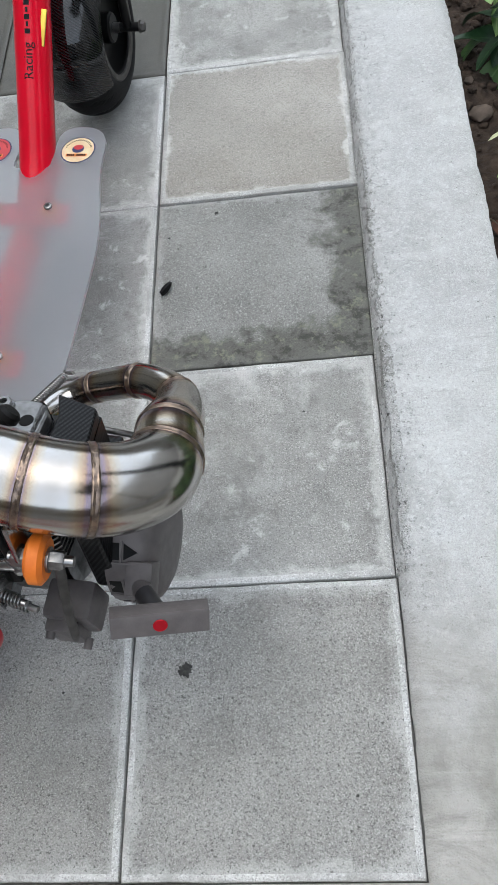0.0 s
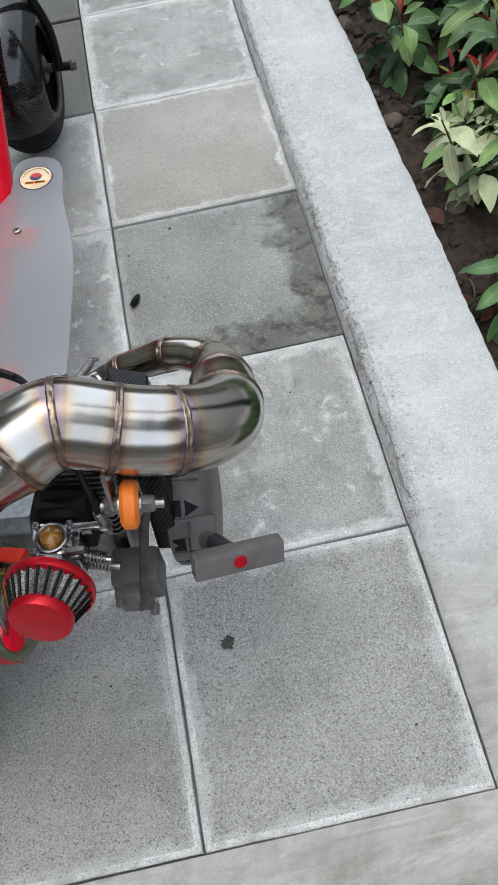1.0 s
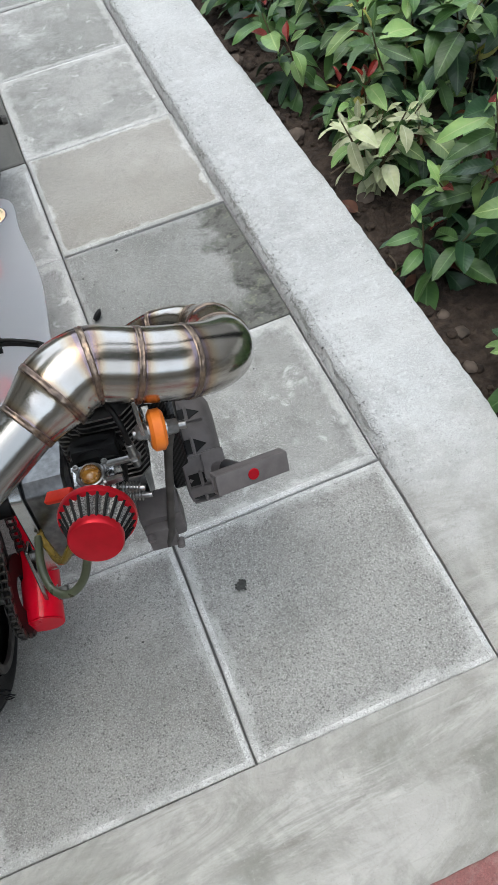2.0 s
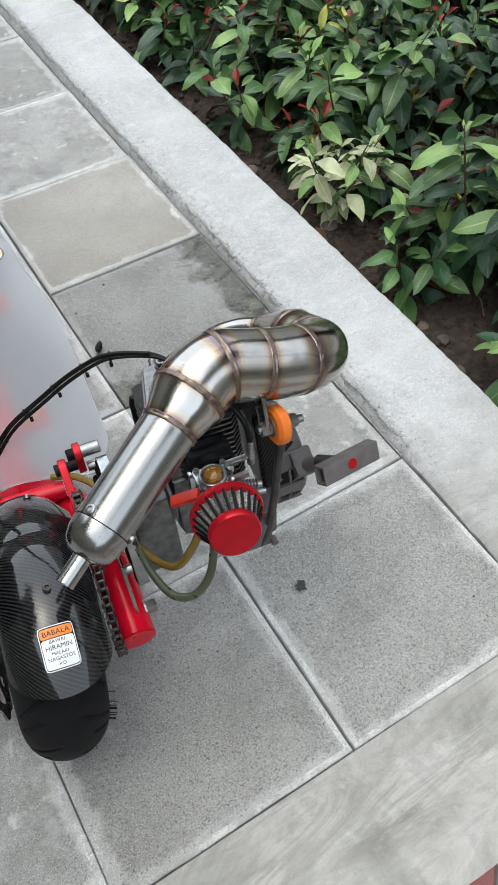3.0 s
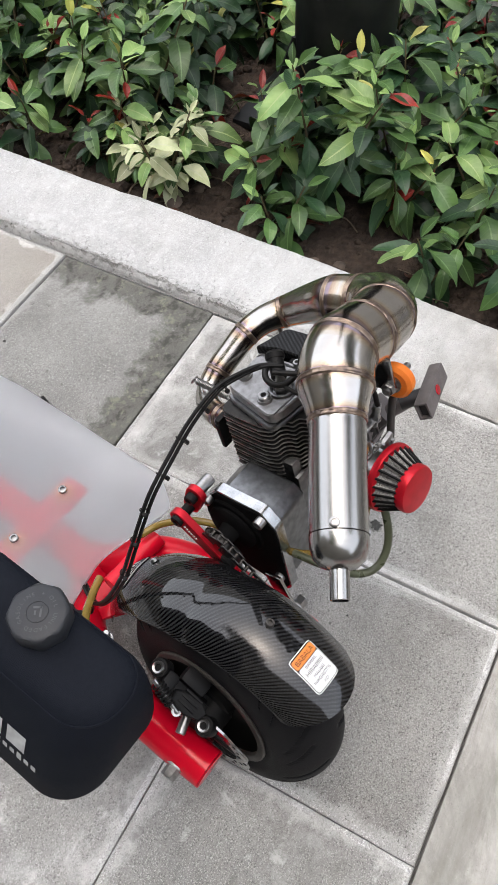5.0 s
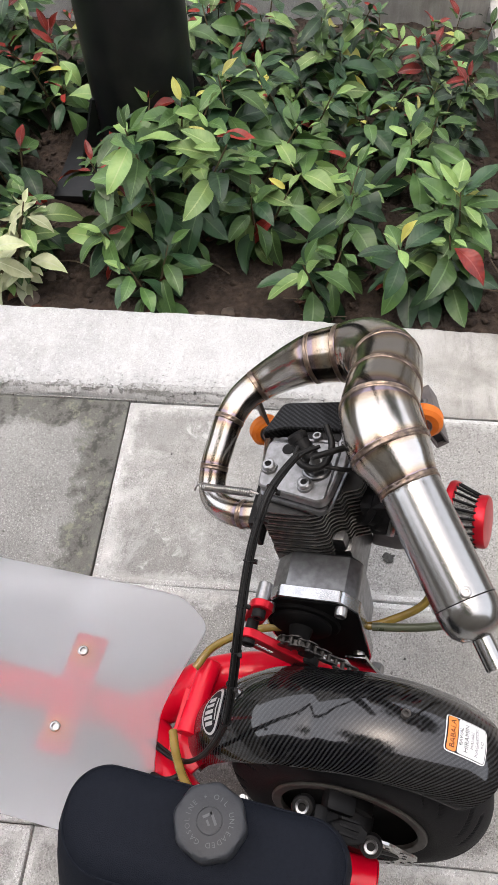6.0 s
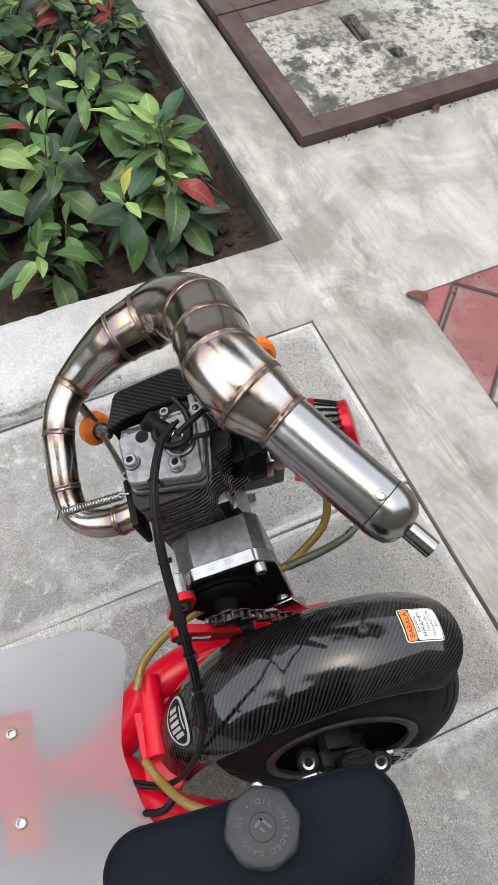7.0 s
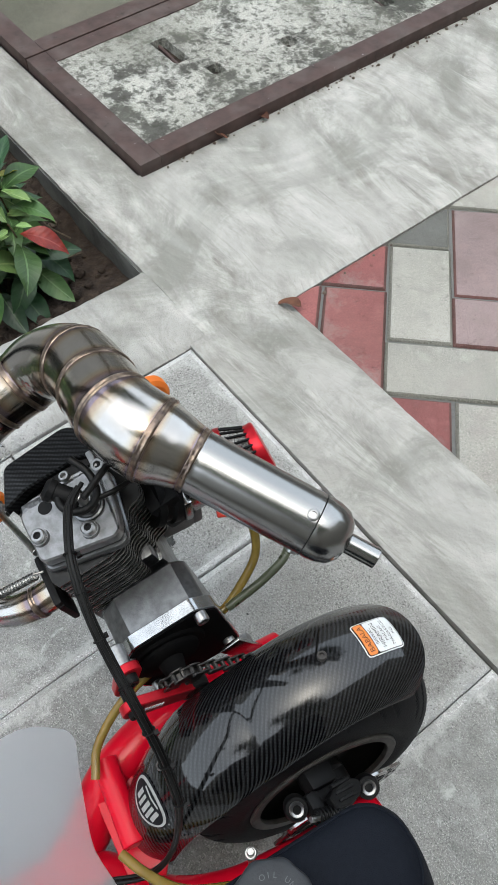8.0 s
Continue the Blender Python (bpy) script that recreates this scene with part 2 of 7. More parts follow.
def leafy(name, c1, c2, vein):
    """A glossy leaf with a pale midrib and raised side veins; u runs along it, v across."""
    m = mat(name, c1, c2, scale=30, rough=0.3, rough2=0.5, per_object=0.4, spec=0.45)
    N, L = m.node_tree.nodes, m.node_tree.links
    b = N["Principled BSDF"]
    src = b.inputs["Base Color"].links[0].from_socket
    uv = N.new("ShaderNodeUVMap")
    sp = N.new("ShaderNodeSeparateXYZ")
    L.new(uv.outputs[0], sp.inputs[0])

    def op(kind, a, c=0.0):
        n = N.new("ShaderNodeMath")
        n.operation = kind
        for k, v in enumerate((a, c)):
            if isinstance(v, float):
                n.inputs[k].default_value = v
            else:
                L.new(v, n.inputs[k])
        return n.outputs[0]
    av = op("ABSOLUTE", sp.outputs["Y"])
    side = op("SINE", op("MULTIPLY", op("SUBTRACT", sp.outputs["X"], op("MULTIPLY", av, 0.16)), 62.0))
    rib = op("LESS_THAN", av, 0.07)
    line = op("MULTIPLY", op("GREATER_THAN", side, 0.9), 0.16)
    x = N.new("ShaderNodeMix")
    x.data_type = "RGBA"
    x.inputs[7].default_value = (*vein, 1)
    L.new(op("MULTIPLY", op("MAXIMUM", rib, line), 0.6), x.inputs[0])
    L.new(src, x.inputs[6])
    L.new(x.outputs[2], b.inputs["Base Color"])
    bp = N.new("ShaderNodeBump")
    bp.inputs["Strength"].default_value, bp.inputs["Distance"].default_value = 0.4, 0.0002
    L.new(side, bp.inputs["Height"])
    L.new(bp.outputs[0], b.inputs["Normal"])
    return m


def lichen(m, colour, scale=11.0, lo=0.5, hi=0.58, amount=0.92, fine=95.0):
    """Ragged dark growth in blotches, broken up by a fine grain."""
    N, L = m.node_tree.nodes, m.node_tree.links
    b = N["Principled BSDF"]
    src = b.inputs["Base Color"].links[0].from_socket
    tc = next(n for n in N if n.type == "TEX_COORD")
    a, c = N.new("ShaderNodeTexNoise"), N.new("ShaderNodeTexNoise")
    a.inputs["Scale"].default_value, a.inputs["Detail"].default_value, a.inputs["Roughness"].default_value = scale, 10.0, 0.62
    c.inputs["Scale"].default_value, c.inputs["Detail"].default_value = fine, 4.0
    L.new(tc.outputs["Object"], a.inputs["Vector"])
    L.new(tc.outputs["Object"], c.inputs["Vector"])
    ad = N.new("ShaderNodeMath")
    ad.operation = "MULTIPLY_ADD"
    ad.inputs[1].default_value = 0.28
    L.new(c.outputs["Fac"], ad.inputs[0])
    L.new(a.outputs["Fac"], ad.inputs[2])
    r = N.new("ShaderNodeValToRGB")
    r.color_ramp.elements[0].position, r.color_ramp.elements[1].position = lo + 0.14, hi + 0.14
    r.color_ramp.elements[1].color = (amount, amount, amount, 1)
    L.new(ad.outputs[0], r.inputs[0])
    x = N.new("ShaderNodeMix")
    x.data_type = "RGBA"
    x.inputs[7].default_value = (*colour, 1)
    L.new(r.outputs[0], x.inputs[0])
    L.new(src, x.inputs[6])
    L.new(x.outputs[2], b.inputs["Base Color"])
    return m


PALE = (0.62, 0.625, 0.61)
M_TILE = concrete("paver_concrete", (0.405, 0.402, 0.386), (0.28, 0.278, 0.266), (0.1, 0.1, 0.095), 0.75, (0.17, 0.172, 0.165), 0.8, per_object=0.07, bump=0.0014, pits=0.28)
layer(M_TILE, (0.19, 0.19, 0.18), 9.0, 0.5, 0.7, 0.6, 10.0, 0.68)
layer(M_TILE, (0.55, 0.555, 0.55), 11.0, 0.55, 0.72, 0.6, 10.0, 0.75)
layer(M_TILE, (0.13, 0.13, 0.12), 38.0, 0.56, 0.72, 0.6, 8.0, 0.75)
layer(M_TILE, (0.1, 0.1, 0.092), 70.0, 0.66, 0.72, 0.5, 6.0, 0.7)
layer(M_TILE, (0.56, 0.56, 0.55), 1.0, 0.7, 0.74, 0.5, 4.0, 0.6, stretch=(0.9, 6.0, 190.0), distort=0.4)
M_TILE = worn_edges(M_TILE, PALE, 0.3, 0.017, 0.5)
for _c, _sc, _lo, _hi, _am in (((0.1, 0.1, 0.095), 520.0, 0.56, 0.64, 0.32), ((0.3, 0.3, 0.29), 90.0, 0.5, 0.66, 0.5), ((0.13, 0.13, 0.12), 24.0, 0.58, 0.7, 0.55)):
    layer(M_TILE, _c, _sc, _lo, _hi, _am, 6.0, 0.7)
layer(M_TILE, (0.64, 0.645, 0.635), 40.0, 0.6, 0.7, 0.6, 6.0, 0.6, distort=0.4)
layer(M_TILE, (0.62, 0.62, 0.6), 320.0, 0.6, 0.66, 0.36, 3.0, 0.6)
layer(M_TILE, (0.07, 0.07, 0.065), 320.0, 0.6, 0.66, 0.45, 3.0, 0.6)
layer(M_TILE, (0.6, 0.605, 0.595), 5.0, 0.56, 0.68, 0.55, 9.0, 0.7, distort=0.5)
layer(M_TILE, (0.2, 0.2, 0.19), 6.0, 0.52, 0.68, 0.5, 8.0, 0.66)
M_TILE_COARSE = concrete("paver_concrete_coarse", (0.37, 0.366, 0.35), (0.25, 0.247, 0.235), (0.09, 0.089, 0.084), 0.8, (0.17, 0.167, 0.156), 0.75, per_object=0.05, bump=0.0022, pits=0.4)
layer(M_TILE_COARSE, (0.14, 0.138, 0.128), 38.0, 0.58, 0.72, 0.5, 8.0, 0.75)
layer(M_TILE_COARSE, (0.48, 0.475, 0.455), 60.0, 0.58, 0.7, 0.6, 8.0, 0.75)
layer(M_TILE_COARSE, (0.42, 0.415, 0.4), 10.0, 0.55, 0.72, 0.5, 10.0, 0.72)
M_TILE_COARSE = worn_edges(M_TILE_COARSE, PALE, 0.3, 0.016, 0.4)
layer(M_TILE_COARSE, (0.13, 0.128, 0.118), 420.0, 0.53, 0.63, 0.34, 3.0, 0.6)
layer(M_TILE_COARSE, (0.56, 0.56, 0.54), 380.0, 0.58, 0.66, 0.34, 3.0, 0.6)
layer(M_TILE_COARSE, (0.05, 0.048, 0.043), 330.0, 0.615, 0.66, 0.7, 3.0, 0.6)
layer(M_TILE_COARSE, (0.04, 0.038, 0.034), 150.0, 0.7, 0.73, 0.7, 3.0, 0.6)
layer(M_TILE_COARSE, (0.22, 0.218, 0.205), 7.0, 0.5, 0.68, 0.5, 8.0, 0.62)
M_LIP = concrete("paver_edge", (0.7, 0.705, 0.695), (0.48, 0.485, 0.475), (0.16, 0.16, 0.15), 0.7, (0.22, 0.22, 0.21), 0.85, bump=0.0018)
layer(M_LIP, (0.33, 0.328, 0.315), 17.0, 0.46, 0.6, 0.7, 8.0, 0.7)
M_TILE_BROWN = concrete("paver_concrete_brown", (0.42, 0.405, 0.375), (0.32, 0.305, 0.28), (0.12, 0.115, 0.1), 0.6, (0.22, 0.195, 0.16), 0.7, bump=0.0014)
layer(M_TILE_BROWN, (0.16, 0.14, 0.115), 26.0, 0.63, 0.74, 0.6, 8.0, 0.7)
layer(M_TILE_BROWN, (0.1, 0.098, 0.09), 310.0, 0.56, 0.64, 0.5, 3.0, 0.6)
layer(M_TILE_BROWN, (0.58, 0.575, 0.55), 330.0, 0.6, 0.66, 0.45, 3.0, 0.6)
M_TILE_BROWN = worn_edges(M_TILE_BROWN, PALE, 0.3)
M_TILE_DAMP = concrete("paver_concrete_damp", (0.33, 0.332, 0.32), (0.215, 0.216, 0.205), (0.09, 0.09, 0.085), 0.6, (0.15, 0.15, 0.142), 0.7, bump=0.0014)
layer(M_TILE_DAMP, (0.07, 0.07, 0.062), 30.0, 0.64, 0.72, 0.7, 8.0, 0.7)
layer(M_TILE_DAMP, (0.1, 0.098, 0.09), 310.0, 0.56, 0.64, 0.5, 3.0, 0.6)
layer(M_TILE_DAMP, (0.58, 0.575, 0.55), 330.0, 0.6, 0.66, 0.45, 3.0, 0.6)
M_TILE_DAMP = worn_edges(M_TILE_DAMP, (0.4, 0.4, 0.39), 0.3, 0.009, 0.5)
M_TILE_DAMP = damp(M_TILE_DAMP, (0.092, 0.092, 0.08), 0.3, 0.0, 0.115, 0.8)
layer(M_TILE_DAMP, (0.035, 0.035, 0.026), 60.0, 0.62, 0.7, 0.7, 8.0, 0.7)
M_TILE_WET = concrete("paver_concrete_wet", (0.11, 0.105, 0.09), (0.075, 0.073, 0.065), (0.04, 0.04, 0.035), 0.5, (0.05, 0.05, 0.04), 0.6, rough=0.45)
M_ASPHALT = mat("worn_asphalt", (0.14, 0.14, 0.135), (0.1, 0.1, 0.097), scale=3.0, rough=0.9, bump=0.004, bscale=120, stain=(0.2, 0.2, 0.19), stain_scale=0.8, stain_amount=0.5)
M_JOINT = mat("joint_dirt", (0.025, 0.024, 0.021), (0.05, 0.047, 0.04), scale=80, rough=0.95, bump=0.002, bscale=150)
M_SAND = mat("joint_sand", (0.035, 0.033, 0.028), (0.08, 0.076, 0.066), scale=60, rough=0.95, bump=0.002, bscale=150)
M_KERB = concrete("kerb_cement", (0.53, 0.54, 0.54), (0.44, 0.45, 0.45), (0.3, 0.305, 0.305), 0.5, (0.4, 0.405, 0.4), 0.65, per_object=0.0, bump=0.002, pits=0.35)
layer(M_KERB, (0.43, 0.435, 0.43), 7.0, 0.54, 0.7, 0.55, 12.0, 0.68, distort=0.8)
layer(M_KERB, (0.22, 0.22, 0.21), 150.0, 0.635, 0.69, 0.55, 5.0, 0.65)
layer(M_KERB, (0.34, 0.345, 0.34), 28.0, 0.57, 0.72, 0.55, 9.0, 0.72, distort=0.6)
layer(M_KERB, (0.15, 0.15, 0.14), 70.0, 0.7, 0.74, 0.6, 5.0, 0.65)
layer(M_KERB, (0.6, 0.615, 0.615), 16.0, 0.52, 0.68, 0.6, 10.0, 0.72, distort=0.7)
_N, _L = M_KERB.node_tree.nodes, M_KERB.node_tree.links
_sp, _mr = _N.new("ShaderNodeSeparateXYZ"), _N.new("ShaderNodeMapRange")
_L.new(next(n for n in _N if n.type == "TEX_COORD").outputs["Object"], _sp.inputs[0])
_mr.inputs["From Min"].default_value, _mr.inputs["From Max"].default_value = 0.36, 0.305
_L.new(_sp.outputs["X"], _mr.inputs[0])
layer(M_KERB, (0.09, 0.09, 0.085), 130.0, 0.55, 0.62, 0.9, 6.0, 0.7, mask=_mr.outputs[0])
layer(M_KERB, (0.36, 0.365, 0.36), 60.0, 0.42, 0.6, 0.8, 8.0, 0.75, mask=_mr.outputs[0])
layer(M_KERB, (0.3, 0.3, 0.29), 1.0, 0.7, 0.73, 0.6, 6.0, 0.6, stretch=(0.3, 9.0, 60.0), distort=2.0)


def trowelled(m, mask=None):
    """Trowel sweeps, pale laitance and damp blotches of hand-finished cement."""
    patch, light = (0.185, 0.179, 0.157), (0.45, 0.44, 0.414)
    layer(m, (0.33, 0.32, 0.297), 45.0, 0.48, 0.7, 0.5, 8.0, 0.75, mask=mask)
    layer(m, patch, 1.0, 0.44, 0.66, 0.85, 12.0, 0.72, stretch=(0.5, 5.0, 11.0), distort=1.2, mask=mask)
    layer(m, tuple(v * 0.75 for v in patch), 1.0, 0.53, 0.68, 0.55, 12.0, 0.74, stretch=(-0.6, 5.0, 13.0), distort=1.0, mask=mask)
    layer(m, (0.54, 0.532, 0.503), 1.0, 0.5, 0.66, 0.8, 12.0, 0.74, stretch=(0.2, 4.0, 13.0), distort=1.1, mask=mask)
    layer(m, patch, 22.0, 0.54, 0.75, 0.45, 10.0, 0.75, distort=0.6, mask=mask)
    layer(m, (0.2, 0.195, 0.165), 60.0, 0.66, 0.76, 0.5, 6.0, 0.7, mask=mask)
    layer(m, (0.2, 0.199, 0.178), 3.2, 0.47, 0.6, 0.74, 9.0, 0.66, distort=1.6, mask=mask)
    layer(m, (0.48, 0.471, 0.445), 1.0, 0.46, 0.7, 0.6, 9.0, 0.6, stretch=(0.9, 1.8, 7.0), distort=1.2, mask=mask)
    layer(m, (0.15, 0.15, 0.135), 300.0, 0.62, 0.7, 0.4, 4.0, 0.7, mask=mask)
    layer(m, (0.17, 0.168, 0.15), 1.0, 0.6, 0.7, 0.3, 6.0, 0.62, stretch=(0.78, 6.0, 80.0), distort=0.7, mask=mask)
    layer(m, (0.6, 0.595, 0.57), 1.0, 0.62, 0.72, 0.25, 6.0, 0.62, stretch=(0.7, 6.0, 100.0), distort=0.7, mask=mask)
    layer(m, light, 260.0, 0.6, 0.7, 0.35, 4.0, 0.7, mask=mask)
    return m


M_CEMENT = trowelled(mat("trowelled_cement", (0.45, 0.44, 0.414), (0.345, 0.336, 0.313), scale=7.0, rough=0.8, bump=0.0012, bscale=320.0, detail=9.0))


def fades(m, colour, y0, y1):
    """The whitewash thins out along y, with a ragged end."""
    N, L = m.node_tree.nodes, m.node_tree.links
    b = N["Principled BSDF"]
    src = b.inputs["Base Color"].links[0].from_socket
    tc = next(n for n in N if n.type == "TEX_COORD")
    sp = N.new("ShaderNodeSeparateXYZ")
    L.new(tc.outputs["Object"], sp.inputs[0])
    ns = N.new("ShaderNodeTexNoise")
    ns.inputs["Scale"].default_value, ns.inputs["Detail"].default_value = 12.0, 8.0
    L.new(tc.outputs["Object"], ns.inputs["Vector"])
    ad = N.new("ShaderNodeMath")
    ad.operation = "MULTIPLY_ADD"
    ad.inputs[1].default_value = 0.3
    L.new(ns.outputs["Fac"], ad.inputs[0])
    L.new(sp.outputs["Y"], ad.inputs[2])
    mr = N.new("ShaderNodeMapRange")
    mr.inputs["From Min"].default_value, mr.inputs["From Max"].default_value = y1 + 0.15, y0 + 0.15
    mr.inputs["To Max"].default_value = 1.0
    L.new(ad.outputs[0], mr.inputs[0])
    x = N.new("ShaderNodeMix")
    x.data_type = "RGBA"
    x.inputs[7].default_value = (*colour, 1)
    L.new(mr.outputs[0], x.inputs[0])
    L.new(src, x.inputs[6])
    L.new(x.outputs[2], b.inputs["Base Color"])
    return mr.outputs[0]


layer(M_KERB, (0.25, 0.25, 0.235), 9.0, 0.52, 0.68, 0.33, 10.0, 0.66, stretch=(0.4, 1.0, 0.6), distort=1.2)
layer(M_KERB, (0.6, 0.61, 0.605), 1.0, 0.5, 0.7, 0.5, 10.0, 0.68, stretch=(-0.5, 5.0, 16.0), distort=0.9)
layer(M_KERB, (0.2, 0.2, 0.19), 130.0, 0.62, 0.7, 0.45, 5.0, 0.7)
layer(M_KERB, (0.3, 0.305, 0.3), 320.0, 0.58, 0.68, 0.5, 4.0, 0.7)
layer(M_KERB, (0.68, 0.69, 0.69), 190.0, 0.54, 0.64, 0.5, 5.0, 0.7)
layer(M_KERB, (0.12, 0.12, 0.115), 120.0, 0.69, 0.72, 0.7, 3.0, 0.6)
layer(M_KERB, (0.36, 0.365, 0.36), 1.0, 0.62, 0.68, 0.5, 8.0, 0.7, stretch=(1.1, 7.0, 34.0), distort=1.6)
M_KERB = trowelled(M_KERB, fades(M_KERB, (0.4, 0.391, 0.366), 0.04, 0.34))
M_MORTAR = concrete("rough_mortar", (0.5, 0.505, 0.5), (0.33, 0.335, 0.33), (0.14, 0.14, 0.13), 0.8, (0.24, 0.24, 0.225), 0.8, per_object=0.0, bump=0.004, pits=0.8)
layer(M_MORTAR, (0.05, 0.05, 0.045), 170.0, 0.58, 0.64, 0.9, 5.0, 0.7)
layer(M_MORTAR, (0.12, 0.12, 0.1), 22.0, 0.54, 0.68, 0.6, 8.0, 0.7)
M_BRICK_RED = concrete("brick_red", (0.29, 0.105, 0.1), (0.2, 0.075, 0.072), (0.13, 0.05, 0.05), 0.4, (0.16, 0.09, 0.08), 0.5, per_object=0.12)
M_BRICK_GREY = concrete("brick_grey", (0.4, 0.388, 0.35), (0.3, 0.29, 0.258), (0.14, 0.14, 0.13), 0.55, (0.22, 0.22, 0.2), 0.5, per_object=0.08)
M_BRICK_MAUVE = concrete("brick_mauve", (0.31, 0.235, 0.232), (0.24, 0.185, 0.182), (0.12, 0.09, 0.085), 0.45, (0.18, 0.14, 0.13), 0.5, per_object=0.1)
for _m, _c in ((M_BRICK_RED, (0.12, 0.055, 0.05)), (M_BRICK_GREY, (0.16, 0.16, 0.145)), (M_BRICK_MAUVE, (0.13, 0.09, 0.085))):
    layer(_m, _c, 18.0, 0.52, 0.72, 0.6, 10.0, 0.72)
    layer(_m, tuple(min(0.6, v * 3.2) for v in _c), 14.0, 0.56, 0.74, 0.55, 10.0, 0.72)
    layer(_m, (0.42, 0.37, 0.35), 9.0, 0.52, 0.7, 0.45, 10.0, 0.75)
    layer(_m, tuple(v * 0.6 for v in _c), 45.0, 0.6, 0.7, 0.55, 8.0, 0.7)
M_EDGE_RED = concrete("brick_edge_red", (0.17, 0.075, 0.068), (0.1, 0.055, 0.05), (0.05, 0.035, 0.03), 0.6, (0.08, 0.055, 0.045), 0.7, bump=0.002)
M_EDGE_GREY = concrete("brick_edge_grey", (0.25, 0.242, 0.21), (0.15, 0.147, 0.125), (0.06, 0.06, 0.052), 0.6, (0.11, 0.11, 0.09), 0.7, bump=0.002)
M_BRICK_DARK = concrete("brick_dark", (0.16, 0.16, 0.15), (0.11, 0.11, 0.1), (0.05, 0.05, 0.05), 0.4, (0.07, 0.07, 0.065), 0.5)
M_COVER = concrete("cover_concrete", (0.6, 0.595, 0.55), (0.42, 0.415, 0.37), (0.07, 0.07, 0.062), 0.75, (0.12, 0.12, 0.105), 0.7, bump=0.003, pits=0.8)
layer(M_COVER, (0.05, 0.05, 0.042), 12.0, 0.49, 0.57, 0.9, 12.0, 0.72)
layer(M_COVER, (0.06, 0.06, 0.05), 75.0, 0.5, 0.6, 0.8, 8.0, 0.7)
layer(M_COVER, (0.2, 0.2, 0.165), 5.0, 0.5, 0.7, 0.6, 8.0, 0.6)
M_COVER2 = concrete("cover_concrete_mossy", (0.15, 0.14, 0.11), (0.1, 0.1, 0.075), (0.04, 0.04, 0.03), 0.7, (0.06, 0.06, 0.045), 0.9, bump=0.0015)
M_RUST = mat("brown_painted_steel", (0.075, 0.045, 0.04), (0.055, 0.034, 0.031), scale=40, rough=0.55, bump=0.0004, bscale=120, stain=(0.13, 0.11, 0.1), stain_scale=22, stain_amount=0.4)
layer(M_RUST, (0.45, 0.44, 0.42), 70.0, 0.7, 0.72, 0.8, 3.0, 0.6)
layer(M_RUST, (0.03, 0.02, 0.018), 40.0, 0.6, 0.68, 0.6, 6.0, 0.7)
M_SOIL = mat("soil", (0.022, 0.015, 0.011), (0.055, 0.038, 0.028), scale=60, rough=0.95, bump=0.012, bscale=70)
M_STONE = mat("pebble", (0.13, 0.1, 0.08), (0.07, 0.055, 0.045), scale=50, rough=0.9, bump=0.001, bscale=100, per_object=0.3)
M_WALL = mat("plain_render", (0.27, 0.24, 0.21), (0.12, 0.115, 0.09), scale=1.1, rough=0.9, bump=0.003, bscale=30)
# paler than plain_render, so that the steel reflects a brighter east side
M_WALL_PALE = mat("pale_render", (0.52, 0.5, 0.47), (0.4, 0.385, 0.36), scale=1.1, rough=0.9, bump=0.003, bscale=30)
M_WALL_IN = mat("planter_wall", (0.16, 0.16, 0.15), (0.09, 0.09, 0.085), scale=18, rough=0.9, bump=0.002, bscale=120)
M_STEEL = steel_tinted("stainless_steel")
M_WELD = mat("weld_bead", (0.33, 0.25, 0.19), (0.15, 0.115, 0.1), scale=160, rough=0.28, metal=1.0, bump=0.0006, bscale=350)
M_BRUSH = mat("brushed_steel", (0.355, 0.356, 0.353), (0.29, 0.288, 0.283), scale=6, rough=0.19, rough2=0.25, metal=1.0, detail=1.0)
M_CHROME = mat("zinc_bolt", (0.34, 0.34, 0.34), (0.24, 0.24, 0.24), scale=200, rough=0.28, metal=1.0)
M_ALU = mat("cast_aluminium", (0.185, 0.19, 0.197), (0.12, 0.123, 0.127), scale=120, rough=0.28, rough2=0.4, metal=1.0, bump=0.00015, bscale=500)
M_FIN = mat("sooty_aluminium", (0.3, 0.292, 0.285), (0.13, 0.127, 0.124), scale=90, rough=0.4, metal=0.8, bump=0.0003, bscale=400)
M_ALUP = mat("polished_aluminium", (0.44, 0.45, 0.46), (0.33, 0.34, 0.35), scale=60, rough=0.2, metal=1.0)
M_RED = mat("red_paint", (0.62, 0.004, 0.022), (0.55, 0.003, 0.018), scale=20, rough=0.25, coat=0.35, bump=0.0001, bscale=90, spec=0.08)
M_REDA = mat("red_anodised", (0.52, 0.008, 0.022), (0.42, 0.007, 0.016), scale=70, rough=0.3, metal=0.55)
M_BLACKP = mat("black_plastic", (0.005, 0.005, 0.0055), (0.008, 0.008, 0.008), scale=90, rough=0.45, bump=0.0002, bscale=600, spec=0.18)
M_BLACKM = mat("black_painted_metal", (0.004, 0.004, 0.0045), (0.007, 0.007, 0.007), scale=60, rough=0.4, spec=0.16)
M_RUBBER = mat("tyre_rubber", (0.007, 0.007, 0.008), (0.011, 0.011, 0.012), scale=50, rough=0.5, bump=0.0002, bscale=700, spec=0.1)
M_MATT = mat("matt_black_paint", (0.004, 0.004, 0.0045), (0.007, 0.007, 0.007), scale=60, rough=0.75, rough2=0.85, spec=0.05)
M_NEO = mat("black_neoprene", (0.0055, 0.0072, 0.0115), (0.008, 0.01, 0.015), scale=300, rough=0.6, bump=0.0004, bscale=1500, spec=0.1)
M_CAP = mat("grey_cap_plastic", (0.019, 0.0215, 0.026), (0.026, 0.029, 0.034), scale=60, rough=0.4, bump=0.0002, bscale=500, spec=0.35)
